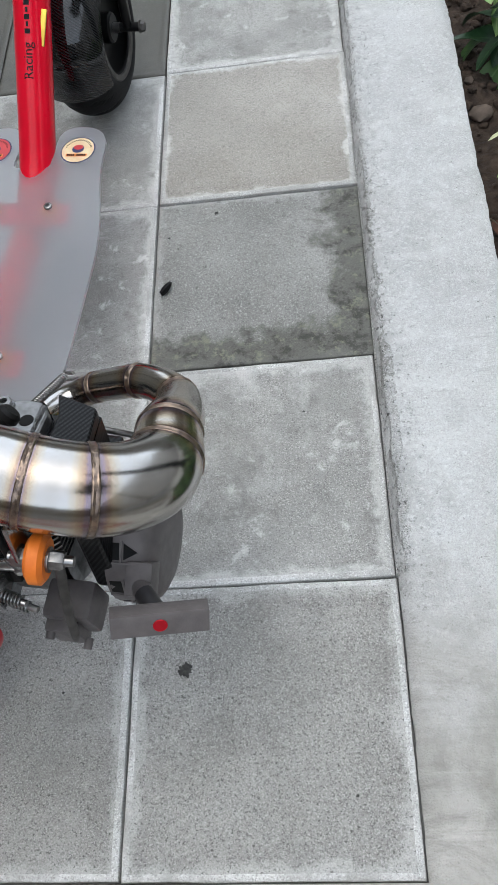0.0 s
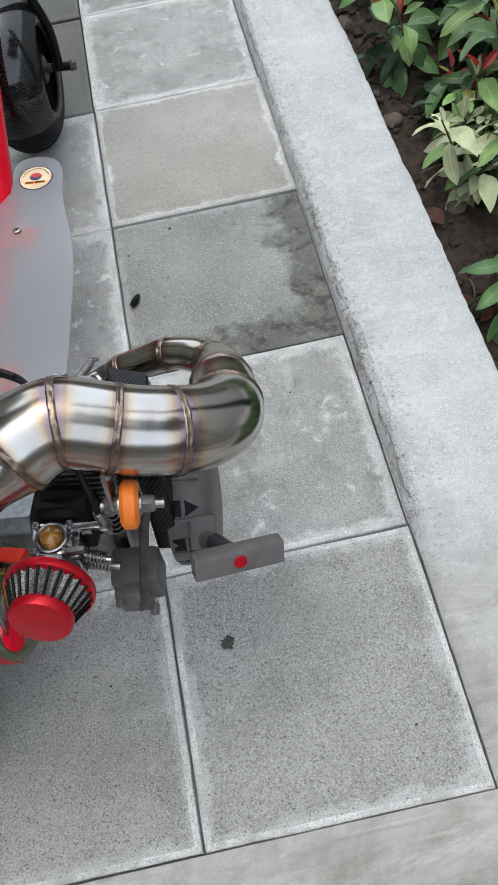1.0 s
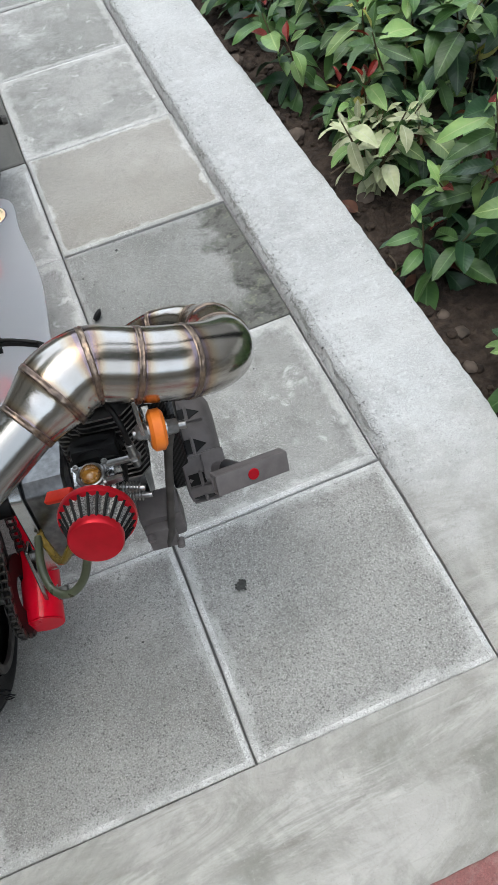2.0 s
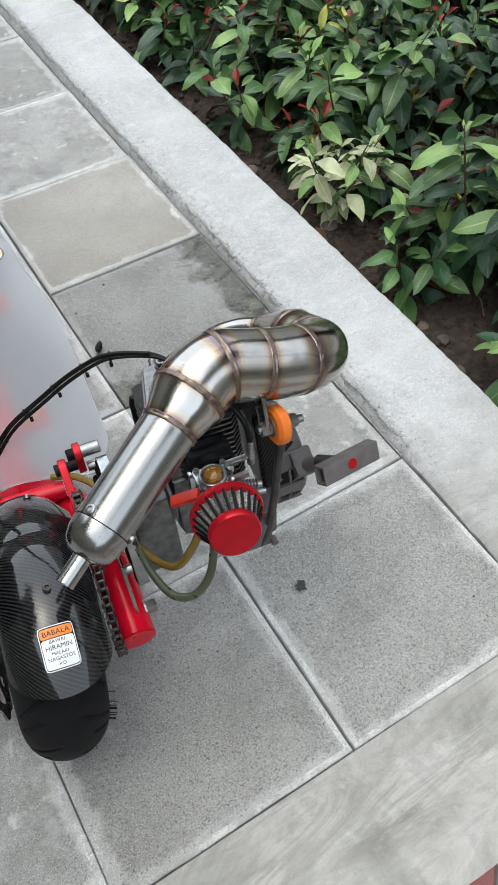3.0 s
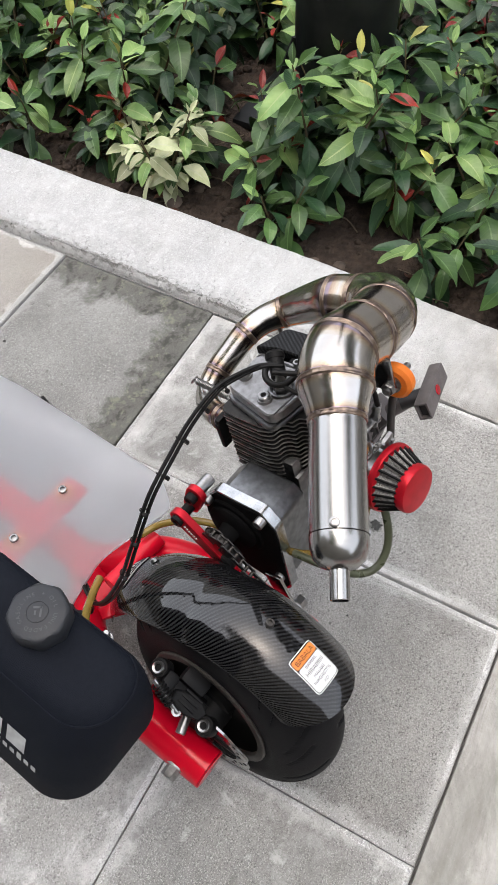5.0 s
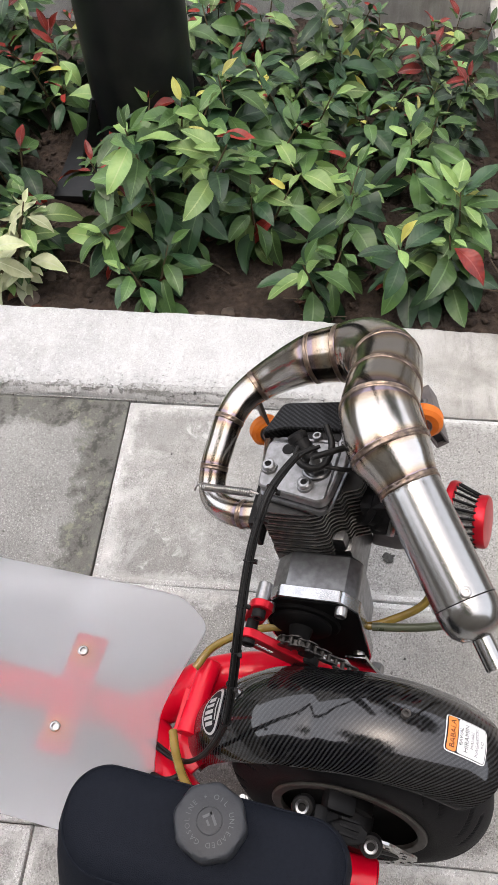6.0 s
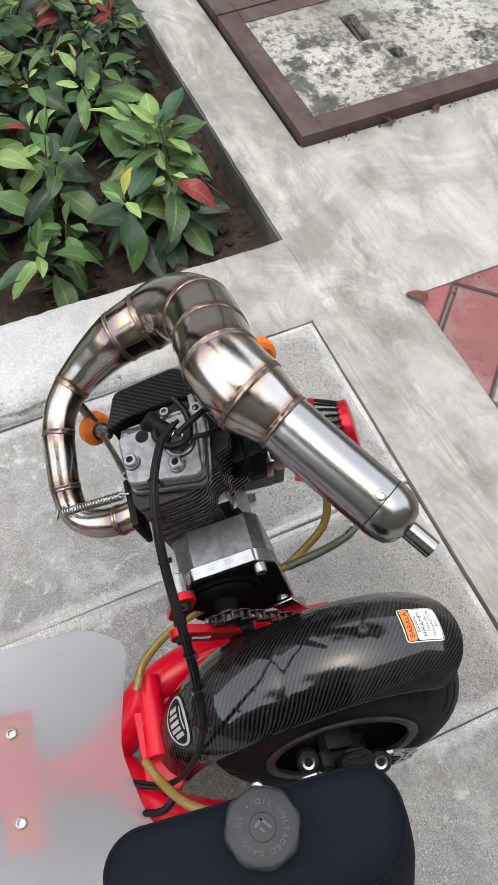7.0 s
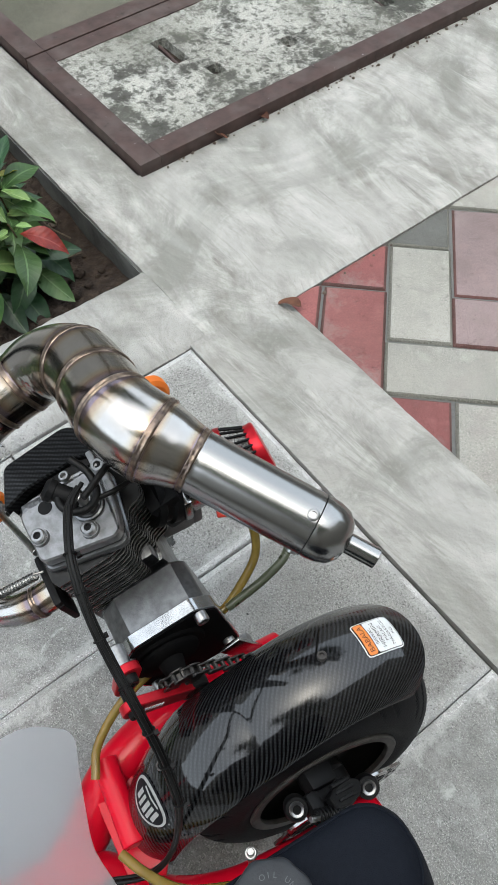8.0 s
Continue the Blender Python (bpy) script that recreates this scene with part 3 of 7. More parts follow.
M_GREYP = mat("grey_recoil_plastic", (0.125, 0.112, 0.112), (0.1, 0.09, 0.09), scale=90, rough=0.45, bump=0.0002, bscale=700)
M_ORANGE = mat("orange_rubber", (0.78, 0.2, 0.02), (0.66, 0.15, 0.015), scale=80, rough=0.5, bump=0.0002, bscale=300)
M_AMBER = mat("amber_bulb", (0.65, 0.3, 0.05), (0.55, 0.22, 0.03), scale=60, rough=0.15, transmission=0.6, coat=0.5)
M_YTUBE = mat("yellow_fuel_hose", (0.36, 0.25, 0.06), (0.28, 0.19, 0.04), scale=60, rough=0.2, transmission=0.45)
M_GTUBE = mat("green_fuel_hose", (0.1, 0.115, 0.07), (0.08, 0.09, 0.055), scale=60, rough=0.25, transmission=0.3)
M_DECK = mat("frosted_acrylic", (0.78, 0.8, 0.845), (0.75, 0.77, 0.815), scale=15, rough=0.33, rough2=0.36, transmission=0.9, ior=1.3, spec=0.4)
M_CARBON = carbon("carbon_fibre")
M_WEAVE = carbon("dull_carbon_weave")
M_WEAVE.node_tree.nodes["Principled BSDF"].inputs["Coat Weight"].default_value = 0.15
M_PRINT = mat("faded_white_print", (0.42, 0.44, 0.45), (0.33, 0.34, 0.35), scale=90, rough=0.6)
M_WHITE = mat("white_vinyl", (0.75, 0.77, 0.78), (0.7, 0.72, 0.73), scale=80, rough=0.35)
M_INK = mat("black_ink", (0.008, 0.008, 0.01), (0.012, 0.012, 0.014), scale=80, rough=0.5, spec=0.12)
M_STKO = mat("orange_vinyl", (0.8, 0.25, 0.05), (0.75, 0.22, 0.04), scale=80, rough=0.35)
M_CREAM = mat("cream_vinyl", (0.75, 0.66, 0.42), (0.7, 0.5, 0.3), scale=60, rough=0.35)
M_NAVY = mat("navy_vinyl", (0.02, 0.03, 0.1), (0.03, 0.04, 0.12), scale=60, rough=0.35)
M_STKR = mat("red_vinyl", (0.6, 0.05, 0.06), (0.5, 0.04, 0.05), scale=60, rough=0.35)
M_BADGE = mat("badge_silver", (0.5, 0.51, 0.5), (0.4, 0.4, 0.39), scale=200, rough=0.3, metal=0.3)
# near-black colour that paints in the shade between the cooling fins
M_FIN_GAP = mat("shaded_fin_face", (0.045, 0.044, 0.043), (0.025, 0.025, 0.025), scale=90, rough=0.55, metal=0.5)
M_IRON = mat("grey_painted_iron", (0.075, 0.069, 0.065), (0.045, 0.042, 0.039), scale=70, rough=0.45, metal=0.4)
M_NECK = mat("dark_handle_plastic", (0.03, 0.029, 0.032), (0.022, 0.021, 0.023), scale=70, rough=0.45)
M_CAPL = mat("raised_cap_letters", (0.055, 0.06, 0.066), (0.07, 0.075, 0.08), scale=120, rough=0.45)
M_MESH = mat("filter_gauze", (0.05, 0.05, 0.05), (0.3, 0.3, 0.29), scale=900, rough=0.4, metal=0.6, detail=1.0, bump=0.0004, bscale=900)
M_CHAIN = mat("oily_chain_steel", (0.07, 0.065, 0.06), (0.03, 0.03, 0.03), scale=120, rough=0.35, metal=0.9)
M_CABLE = mat("black_cable", (0.004, 0.004, 0.004), (0.007, 0.007, 0.007), scale=100, rough=0.4, spec=0.25)
M_POLE = mat("black_post_paint", (0.006, 0.007, 0.008), (0.011, 0.012, 0.013), scale=12, rough=0.32, spec=0.25, bump=0.0002, bscale=80, stain=(0.12, 0.12, 0.11), stain_scale=9, stain_amount=0.15)
M_STEM = mat("plant_stem", (0.11, 0.085, 0.04), (0.07, 0.055, 0.03), scale=60, rough=0.8)
M_LEAF = [leafy("leaf_green", (0.072, 0.147, 0.04), (0.046, 0.103, 0.032), (0.1423, 0.2403, 0.09815)), leafy("leaf_deep_green", (0.024, 0.066, 0.027), (0.016, 0.045, 0.02), (0.06546, 0.1202, 0.05454)),
          leafy("leaf_light_green", (0.2, 0.315, 0.1), (0.135, 0.24, 0.078), (0.3482, 0.4357, 0.1847)), leafy("leaf_red", (0.26, 0.022, 0.012), (0.11, 0.01, 0.008), (0.2883, 0.06921, 0.05827)),
          leafy("leaf_yellow", (0.4335, 0.401, 0.09457), (0.3166, 0.3385, 0.08709), (0.4864, 0.4864, 0.1804)), leafy("leaf_pale", (0.47, 0.49, 0.31), (0.34, 0.385, 0.21), (0.5, 0.53, 0.37))]
M_TWIG = mat("dry_twig", (0.13, 0.1, 0.07), (0.08, 0.06, 0.045), scale=90, rough=0.85)
M_DEAD = mat("dead_leaf", (0.14, 0.06, 0.035), (0.08, 0.035, 0.025), scale=40, rough=0.8, per_object=0.3)


# ---- mesh helpers ----
def mesh_of(name, bm, material, smooth=True):
    bmesh.ops.recalc_face_normals(bm, faces=bm.faces)
    me = bpy.data.meshes.new(name)
    bm.to_mesh(me)
    bm.free()
    for m in (material if isinstance(material, (list, tuple)) else [material]):
        me.materials.append(m)
    if smooth:
        me.polygons.foreach_set("use_smooth", [True] * len(me.polygons))
        me.set_sharp_from_angle(angle=radians(38))
    return me


def part(name, bm, material, parent, label="", smooth=True):
    ob = new(name, mesh_of(name, bm, material, smooth) if isinstance(bm, bmesh.types.BMesh) else bm)
    ob.parent = parent
    return tagged(ob, label) if label else ob


def thing(name, label, category, m=None, group="", kind=""):
    ob = new(name)
    ob.empty_display_size = 0.1
    if m is not None:
        ob.matrix_basis = m
    return tagged(ob, label, category, group, kind)


def moved(bm, m):
    bmesh.ops.transform(bm, matrix=m, verts=bm.verts)
    return bm


def merged(*parts):
    out = bmesh.new()
    for b in parts:
        me = bpy.data.meshes.new("tmp")
        b.to_mesh(me)
        b.free()
        out.from_mesh(me)
        bpy.data.meshes.remove(me)
    return out


def box(sx, sy, sz, at=(0, 0, 0), bevel=0.0, seg=2):
    bm = bmesh.new()
    bmesh.ops.create_cube(bm, size=1.0, matrix=Matrix.Translation(at) @ Matrix.Diagonal((sx, sy, sz, 1)))
    if bevel:
        bmesh.ops.bevel(bm, geom=bm.edges[:], offset=bevel, segments=seg, affect="EDGES", profile=0.6)
    return bm


def frame_to(a, b):
    """A matrix whose z runs from a towards b, standing at a."""
    a, b = Vector(a), Vector(b)
    return Matrix.Translation(a) @ (b - a).to_track_quat("Z", "Y").to_matrix().to_4x4()


def lathe(profile, seg=32, m=Matrix()):
    """Turns (radius, height) pairs about z."""
    bm = bmesh.new()
    rings = []
    for r, z in profile:
        if r < 1e-6:
            rings.append([bm.verts.new((0, 0, z))])
        else:
            rings.append([bm.verts.new((r * math.cos(2 * math.pi * i / seg), r * math.sin(2 * math.pi * i / seg), z)) for i in range(seg)])
    for a, b in zip(rings, rings[1:]):
        for i in range(seg):
            j = (i + 1) % seg
            q = [a[i % len(a)], a[j % len(a)], b[j % len(b)], b[i % len(b)]]
            q = list(dict.fromkeys(q))
            if len(q) > 2:
                bm.faces.new(q)
    return moved(bm, m)


def rod(a, b, r, bevel=0.0, seg=20, r2=None):
    h = (Vector(b) - Vector(a)).length
    r2 = r if r2 is None else r2
    e = min(bevel or r * 0.12, h * 0.4)
    return lathe([(0, 0), (r - e, 0), (r, e), (r2, h - e), (r2 - e, h), (0, h)], seg, frame_to(a, b))


def hexbolt(a, b, r, socket=False):
    """A hexagon or socket head that stands at a towards b."""
    h = (Vector(b) - Vector(a)).length
    m = frame_to(a, b)
    if socket:
        return lathe([(0, 0), (r, 0), (r, h * 0.85), (r * 0.88, h), (r * 0.55, h), (r * 0.5, h * 0.45), (0, h * 0.45)], 18, m)
    return merged(lathe([(0, 0), (r * 1.25, 0), (r * 1.25, h * 0.15), (0, h * 0.15)], 18, m.copy()),
                  lathe([(0, h * 0.1), (r, h * 0.1), (r, h * 0.8), (r * 0.85, h), (0, h)], 6, m.copy()))


def spline(points, n=8):
    """Catmull-Rom through tuples of any length."""
    p = [np.array(q, float) for q in points]
    p = [2 * p[0] - p[1]] + p + [2 * p[-1] - p[-2]]
    out = []
    for i in range(1, len(p) - 2):
        for k in range(n):
            t = k / n
            out.append(0.5 * (2 * p[i] + (p[i + 1] - p[i - 1]) * t + (2 * p[i - 1] - 5 * p[i] + 4 * p[i + 1] - p[i + 2]) * t * t + (3 * p[i] - p[i - 1] - 3 * p[i + 1] + p[i + 2]) * t ** 3))
    out.append(p[-2])
    return out


def sweep(path, seg=14, cap=True, radius=None, start_up=(0, 0, 1)):
    """A tube along rows of x, y, z, r (or x, y, z with one radius)."""
    bm = bmesh.new()
    P = [Vector(q[:3]) for q in path]
    R = [float(radius if radius is not None else q[3]) for q in path]
    up = Vector(start_up)
    rings = []
    for i, c in enumerate(P):
        t = (P[min(i + 1, len(P) - 1)] - P[max(i - 1, 0)]).normalized()
        up = (up - up.dot(t) * t)
        up = up.normalized() if up.length > 1e-6 else t.orthogonal().normalized()
        s = t.cross(up)
        rings.append([bm.verts.new(c + R[i] * (math.cos(2 * math.pi * k / seg) * up + math.sin(2 * math.pi * k / seg) * s)) for k in range(seg)])
    for a, b in zip(rings, rings[1:]):
        for k in range(seg):
            bm.faces.new((a[k], a[(k + 1) % seg], b[(k + 1) % seg], b[k]))
    if cap:
        bm.faces.new(rings[0])
        bm.faces.new(rings[-1][::-1])
    return bm


def hose(points, r, n=8, seg=10):
    return sweep(spline(points, n), seg, radius=r)


def inset(outline, d):
    """The outline moved inwards by d."""
    n = len(outline)
    area = sum(outline[k][0] * outline[(k + 1) % n][1] - outline[(k + 1) % n][0] * outline[k][1] for k in range(n))
    sg = 1 if area > 0 else -1
    out = []
    for k in range(n):
        a, p, b = Vector(outline[k - 1]), Vector(outline[k]), Vector(outline[(k + 1) % n])
        u, v = (p - a), (b - p)
        u = u.normalized() if u.length > 1e-7 else v.normalized()
        v = v.normalized() if v.length > 1e-7 else u
        m = Vector((-(u.y + v.y), u.x + v.x)) * sg
        m = m.normalized() if m.length > 1e-6 else Vector((0, 0))
        q = p + m * d
        out.append((q.x, q.y))
    return out


def prism(outline, h, m=Matrix(), bevel=0.0):
    """An outline of (x, y), in order, raised by h along z, with its edges taken off."""
    bm = bmesh.new()
    rows = [(inset(outline, bevel), 0.0), (outline, bevel), (outline, h - bevel), (inset(outline, bevel), h)] if bevel else [(outline, 0.0), (outline, h)]
    V = [[bm.verts.new((x, y, z)) for x, y in o] for o, z in rows]
    n = len(outline)
    for a, b in zip(V, V[1:]):
        for k in range(n):
            bm.faces.new((a[k], a[(k + 1) % n], b[(k + 1) % n], b[k]))
    bm.faces.new(V[0])
    bm.faces.new(V[-1])
    return moved(bm, m)


def ring(c, axis, R, r, seg=36, sub=8):
    c = Vector(tuple(c)[:3])
    m = frame_to(c, c + Vector(axis))
    return lathe([(R + r * math.cos(2 * math.pi * k / sub), r * math.sin(2 * math.pi * k / sub)) for k in range(sub + 1)], seg, m)


def lettering(text, size):
    """Flat letters, centred on the origin."""
    cu = bpy.data.curves.new("letters", "FONT")
    cu.body, cu.size, cu.align_x, cu.align_y, cu.resolution_u = text, size, "CENTER", "CENTER", 3
    ob = bpy.data.objects.new("letters", cu)
    scene.collection.objects.link(ob)
    bpy.context.view_layer.update()
    me = bpy.data.meshes.new_from_object(ob.evaluated_get(bpy.context.evaluated_depsgraph_get()))
    bm = bmesh.new()
    bm.from_mesh(me)
    bpy.data.objects.remove(ob)
    bpy.data.curves.remove(cu)
    bpy.data.meshes.remove(me)
    return bm


def rect(w, h, nx=1, ny=1, at=(0, 0)):
    bm = bmesh.new()
    V = [[bm.verts.new((at[0] + w * (i / nx - 0.5), at[1] + h * (j / ny - 0.5), 0)) for i in range(nx + 1)] for j in range(ny + 1)]
    for j in range(ny):
        for i in range(nx):
            bm.faces.new((V[j][i], V[j][i + 1], V[j + 1][i + 1], V[j + 1][i]))
    return bm


def disc(rx, ry=None, seg=36, at=(0, 0)):
    bm = bmesh.new()
    ry = ry or rx
    rings = [[bm.verts.new((at[0], at[1], 0))]]
    for f in (0.25, 0.5, 0.75, 1.0):
        rings.append([bm.verts.new((at[0] + f * rx * math.cos(2 * math.pi * i / seg), at[1] + f * ry * math.sin(2 * math.pi * i / seg), 0)) for i in range(seg)])
    for k in range(seg):
        bm.faces.new((rings[0][0], rings[1][k], rings[1][(k + 1) % seg]))
        for a, b in zip(rings[1:], rings[2:]):
            bm.faces.new((a[k], b[k], b[(k + 1) % seg], a[(k + 1) % seg]))
    return bm


def plate(w, h, r, at=(0, 0), n=10):
    """A flat sheet with rounded corners, in a fine grid."""
    bm = bmesh.new()
    V = []
    for j in range(n + 1):
        y = -h / 2 + h * (0.5 - 0.5 * math.cos(math.pi * j / n))
        e = max(0.0, abs(y) - (h / 2 - r))
        hw = w / 2 - (r - math.sqrt(max(0.0, r * r - e * e)))
        V.append([bm.verts.new((at[0] + hw * (2 * i / n - 1), at[1] + y, 0)) for i in range(n + 1)])
    for j in range(n):
        for i in range(n):
            bm.faces.new((V[j][i], V[j][i + 1], V[j + 1][i + 1], V[j + 1][i]))
    return bm


def mapped(bm, fn):
    for v in bm.verts:
        v.co = fn(v.co.x, v.co.y, v.co.z)
    return bm


def boxed(bm):
    """UV in metres from the face's main direction, for woven sheets."""
    uvl = bm.loops.layers.uv.verify()
    bm.normal_update()
    for f in bm.faces:
        k = max(range(3), key=lambda q: abs(f.normal[q]))
        for l in f.loops:
            c = l.vert.co
            l[uvl].uv = (c.y, c.z) if k == 0 else (c.x, c.z) if k == 1 else (c.x, c.y)
    return bm


# ---- ground, kerb, planter bed ----
def structure(name, bm, material, label, smooth=True):
    ob = new(name, mesh_of(name, bm, material, smooth) if isinstance(bm, bmesh.types.BMesh) else bm)
    return tagged(ob, label, name.split("_")[0], kind="structure")


PITCH = 0.30
KERB_X, BED_X, BED_Y, FAR_X = 0.3028, 0.472, -0.03, 1.5


def slab(x0, x1, y0, y1, step, zf, depth, jag=0.0, sides="nsew"):
    """A cast slab: a fine grid of top faces with skirts, its free edges slightly ragged."""
    nx, ny = max(1, round((x1 - x0) / step)), max(1, round((y1 - y0) / step))
    verts, faces = [], []
    for j in range(ny + 1):
        for i in range(nx + 1):
            x, y = x0 + (x1 - x0) * i / nx, y0 + (y1 - y0) * j / ny
            jx = jag * ((0.05 if i == 0 else 0.7) * noise.noise((3.1, y * 9, 0.5)) + (0.12 if i == 0 else 0.3) * noise.noise((7.7, y * 45, 0.5)) + (0.2 if i == 0 else 0.25) * noise.noise((2.7, y * 140, 0.5)))
            jy = jag * (noise.noise((x * 9, 1.7, 2.5)) + 0.6 * noise.noise((x * 45, 4.1, 2.5)))
            dz = 0.0
            if i == nx and "e" in sides or i == 0 and "w" in sides:
                x += jx
                dz -= 0.004 * (jag > 0)
            if j == ny and "n" in sides or j == 0 and "s" in sides:
                y += jy
                dz -= 0.004 * (jag > 0)
            verts.append((x, y, zf(x, y) + dz))
    w = nx + 1
    faces += [(j * w + i, j * w + i + 1, (j + 1) * w + i + 1, (j + 1) * w + i) for j in range(ny) for i in range(nx)]
    edge = [i for i in range(w)] + [j * w + nx for j in range(1, ny + 1)] + [ny * w + i for i in range(nx - 1, -1, -1)] + [j * w for j in range(ny - 1, 0, -1)]
    base = len(verts)
    verts += [(verts[k][0], verts[k][1], -depth) for k in edge]
    n = len(edge)
    faces += [(edge[k], edge[(k + 1) % n], base + (k + 1) % n, base + k) for k in range(n)]
    bm = bmesh.new()
    vs = [bm.verts.new(v) for v in verts]
    for f in faces:
        bm.faces.new([vs[k] for k in f])
    return bm


def cement_z(x, y):
    return 0.004 + 0.0022 * noise.noise((x * 5, y * 5, 0.3)) + 0.0008 * noise.noise((x * 25, y * 25, 1.3))


def kerb_z(x, y):
    rise = min(1.0, max(0.0, (y - 0.02) / 0.35))
    return cement_z(x, y) + rise * (0.0135 + 0.003 * noise.noise((x * 9, y * 3, 5.3)) + 0.0012 * noise.noise((x * 40, y * 40, 2.3)) + 0.0016 * noise.noise((x * 110, y * 110, 7.3)) * (1 if x < 0.345 else 0.3) - (0.009 if x < 0.309 else 0.003 if x < 0.316 else 0.0))


# one sheet to the horizon, open at the planting bed
gb = bmesh.new()
for gx0, gx1, gy0, gy1 in ((-400, 0.4, -400, 400), (FAR_X + 0.05, 400, -400, 400), (0.4, FAR_X + 0.05, -400, -0.06), (0.4, FAR_X + 0.05, 4.2, 400)):
    gb.faces.new([gb.verts.new((x, y, -0.009)) for x, y in ((gx0, gy0), (gx1, gy0), (gx1, gy1), (gx0, gy1))])
structure("ground", gb, M_ASPHALT, "worn grey asphalt that stretches off round the paving", smooth=False)
structure("bedding", moved(rect(5.0, 6.4, 1, 1, (-2.1, 2.2)), Matrix.Translation((0, 0, -0.0135))), M_JOINT, "dark compacted bedding under the paving", smooth=False)
structure("bedding_bricks", moved(rect(2.6, 1.6, 1, 1, (-1.0, -0.93)), Matrix.Translation((0, 0, -0.0122))), M_SAND, "dark sand under the brick paving", smooth=False)

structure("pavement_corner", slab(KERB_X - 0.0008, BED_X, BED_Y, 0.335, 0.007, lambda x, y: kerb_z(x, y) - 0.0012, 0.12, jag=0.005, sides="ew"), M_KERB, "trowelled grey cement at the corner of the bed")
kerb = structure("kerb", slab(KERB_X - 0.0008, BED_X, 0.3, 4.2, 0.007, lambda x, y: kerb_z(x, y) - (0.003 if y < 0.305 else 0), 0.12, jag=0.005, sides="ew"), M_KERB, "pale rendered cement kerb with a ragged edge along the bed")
structure("pavement_strip", slab(-4.5, KERB_X, -0.172, -0.0012, 0.014, cement_z, 0.05, jag=0.002, sides="s"), M_CEMENT, "trowelled grey cement strip with swirl marks")
structure("pavement_apron", slab(0.283, 0.662, -2.4, -0.146, 0.014, lambda x, y: cement_z(x, y) + 0.0002, 0.05, jag=0.003, sides="w"), M_CEMENT, "trowelled grey cement apron beside the access cover")
structure("pavement_edge", slab(KERB_X, 3.4, -0.148, BED_Y, 0.014, lambda x, y: cement_z(x, y) + 0.0003, 0.12, jag=0.002, sides="n"), M_CEMENT, "trowelled cement edge between bed and access cover")
structure("kerb_far", slab(FAR_X, FAR_X + 0.2, -0.03, 4.2, 0.02, lambda x, y: 0.02 + cement_z(x, y), 0.12, jag=0.003, sides="ew"), M_KERB, "pale cement kerb on the far side of the bed")
structure("pavement_far", slab(FAR_X + 0.21, 5.0, -0.03, 4.2, 0.1, lambda x, y: 0.0, 0.05), M_CEMENT, "grey cement path beyond the planting bed")


def soil_z(x, y):
    return -0.05 + 0.018 * noise.noise((x * 4, y * 4, 9.1)) + 0.012 * noise.noise((x * 17, y * 17, 3.1)) + 0.007 * noise.noise((x * 50, y * 50, 6.1))


structure("soil_bed", slab(BED_X - 0.03, FAR_X + 0.03, BED_Y - 0.03, 4.25, 0.018, soil_z, 0.14), M_SOIL, "dark brown crumbly soil of the planting bed")
structure("wall_bed", box(FAR_X - BED_X, 0.012, 0.09, ((FAR_X + BED_X) / 2, BED_Y - 0.004, -0.052)), M_WALL_IN, "dark cement side of the planting bed")


def mortar_z(x, y):
    """A rough mortar fillet that climbs from the paver joint to the top of the kerb."""
    rise = min(1.0, max(0.0, (y - 0.02) / 0.35))
    edge = 0.3035 + 0.0034 * noise.noise((4.4, y * 30, 1.0)) + 0.0024 * noise.noise((8.1, y * 120, 1.0))
    up = min(1.0, max(0.0, (x - edge) / 0.0045))
    z = cement_z(x, y) + rise * 0.0142 * up - 0.0045 * (1 - up)
    pit = max(0.0, noise.noise((x * 150, y * 150, 3.0)) - 0.22)
    return z + 0.0016 * up * noise.noise((x * 85, y * 85, 6.0)) - 0.011 * pit * up - 0.0035 * max(0.0, (x - 0.3195) / 0.005)


structure("kerb_mortar", slab(0.2998, 0.3245, 0.3, 2.3, 0.0026, mortar_z, 0.03), M_MORTAR, "rough pitted mortar between the pavers and the kerb")


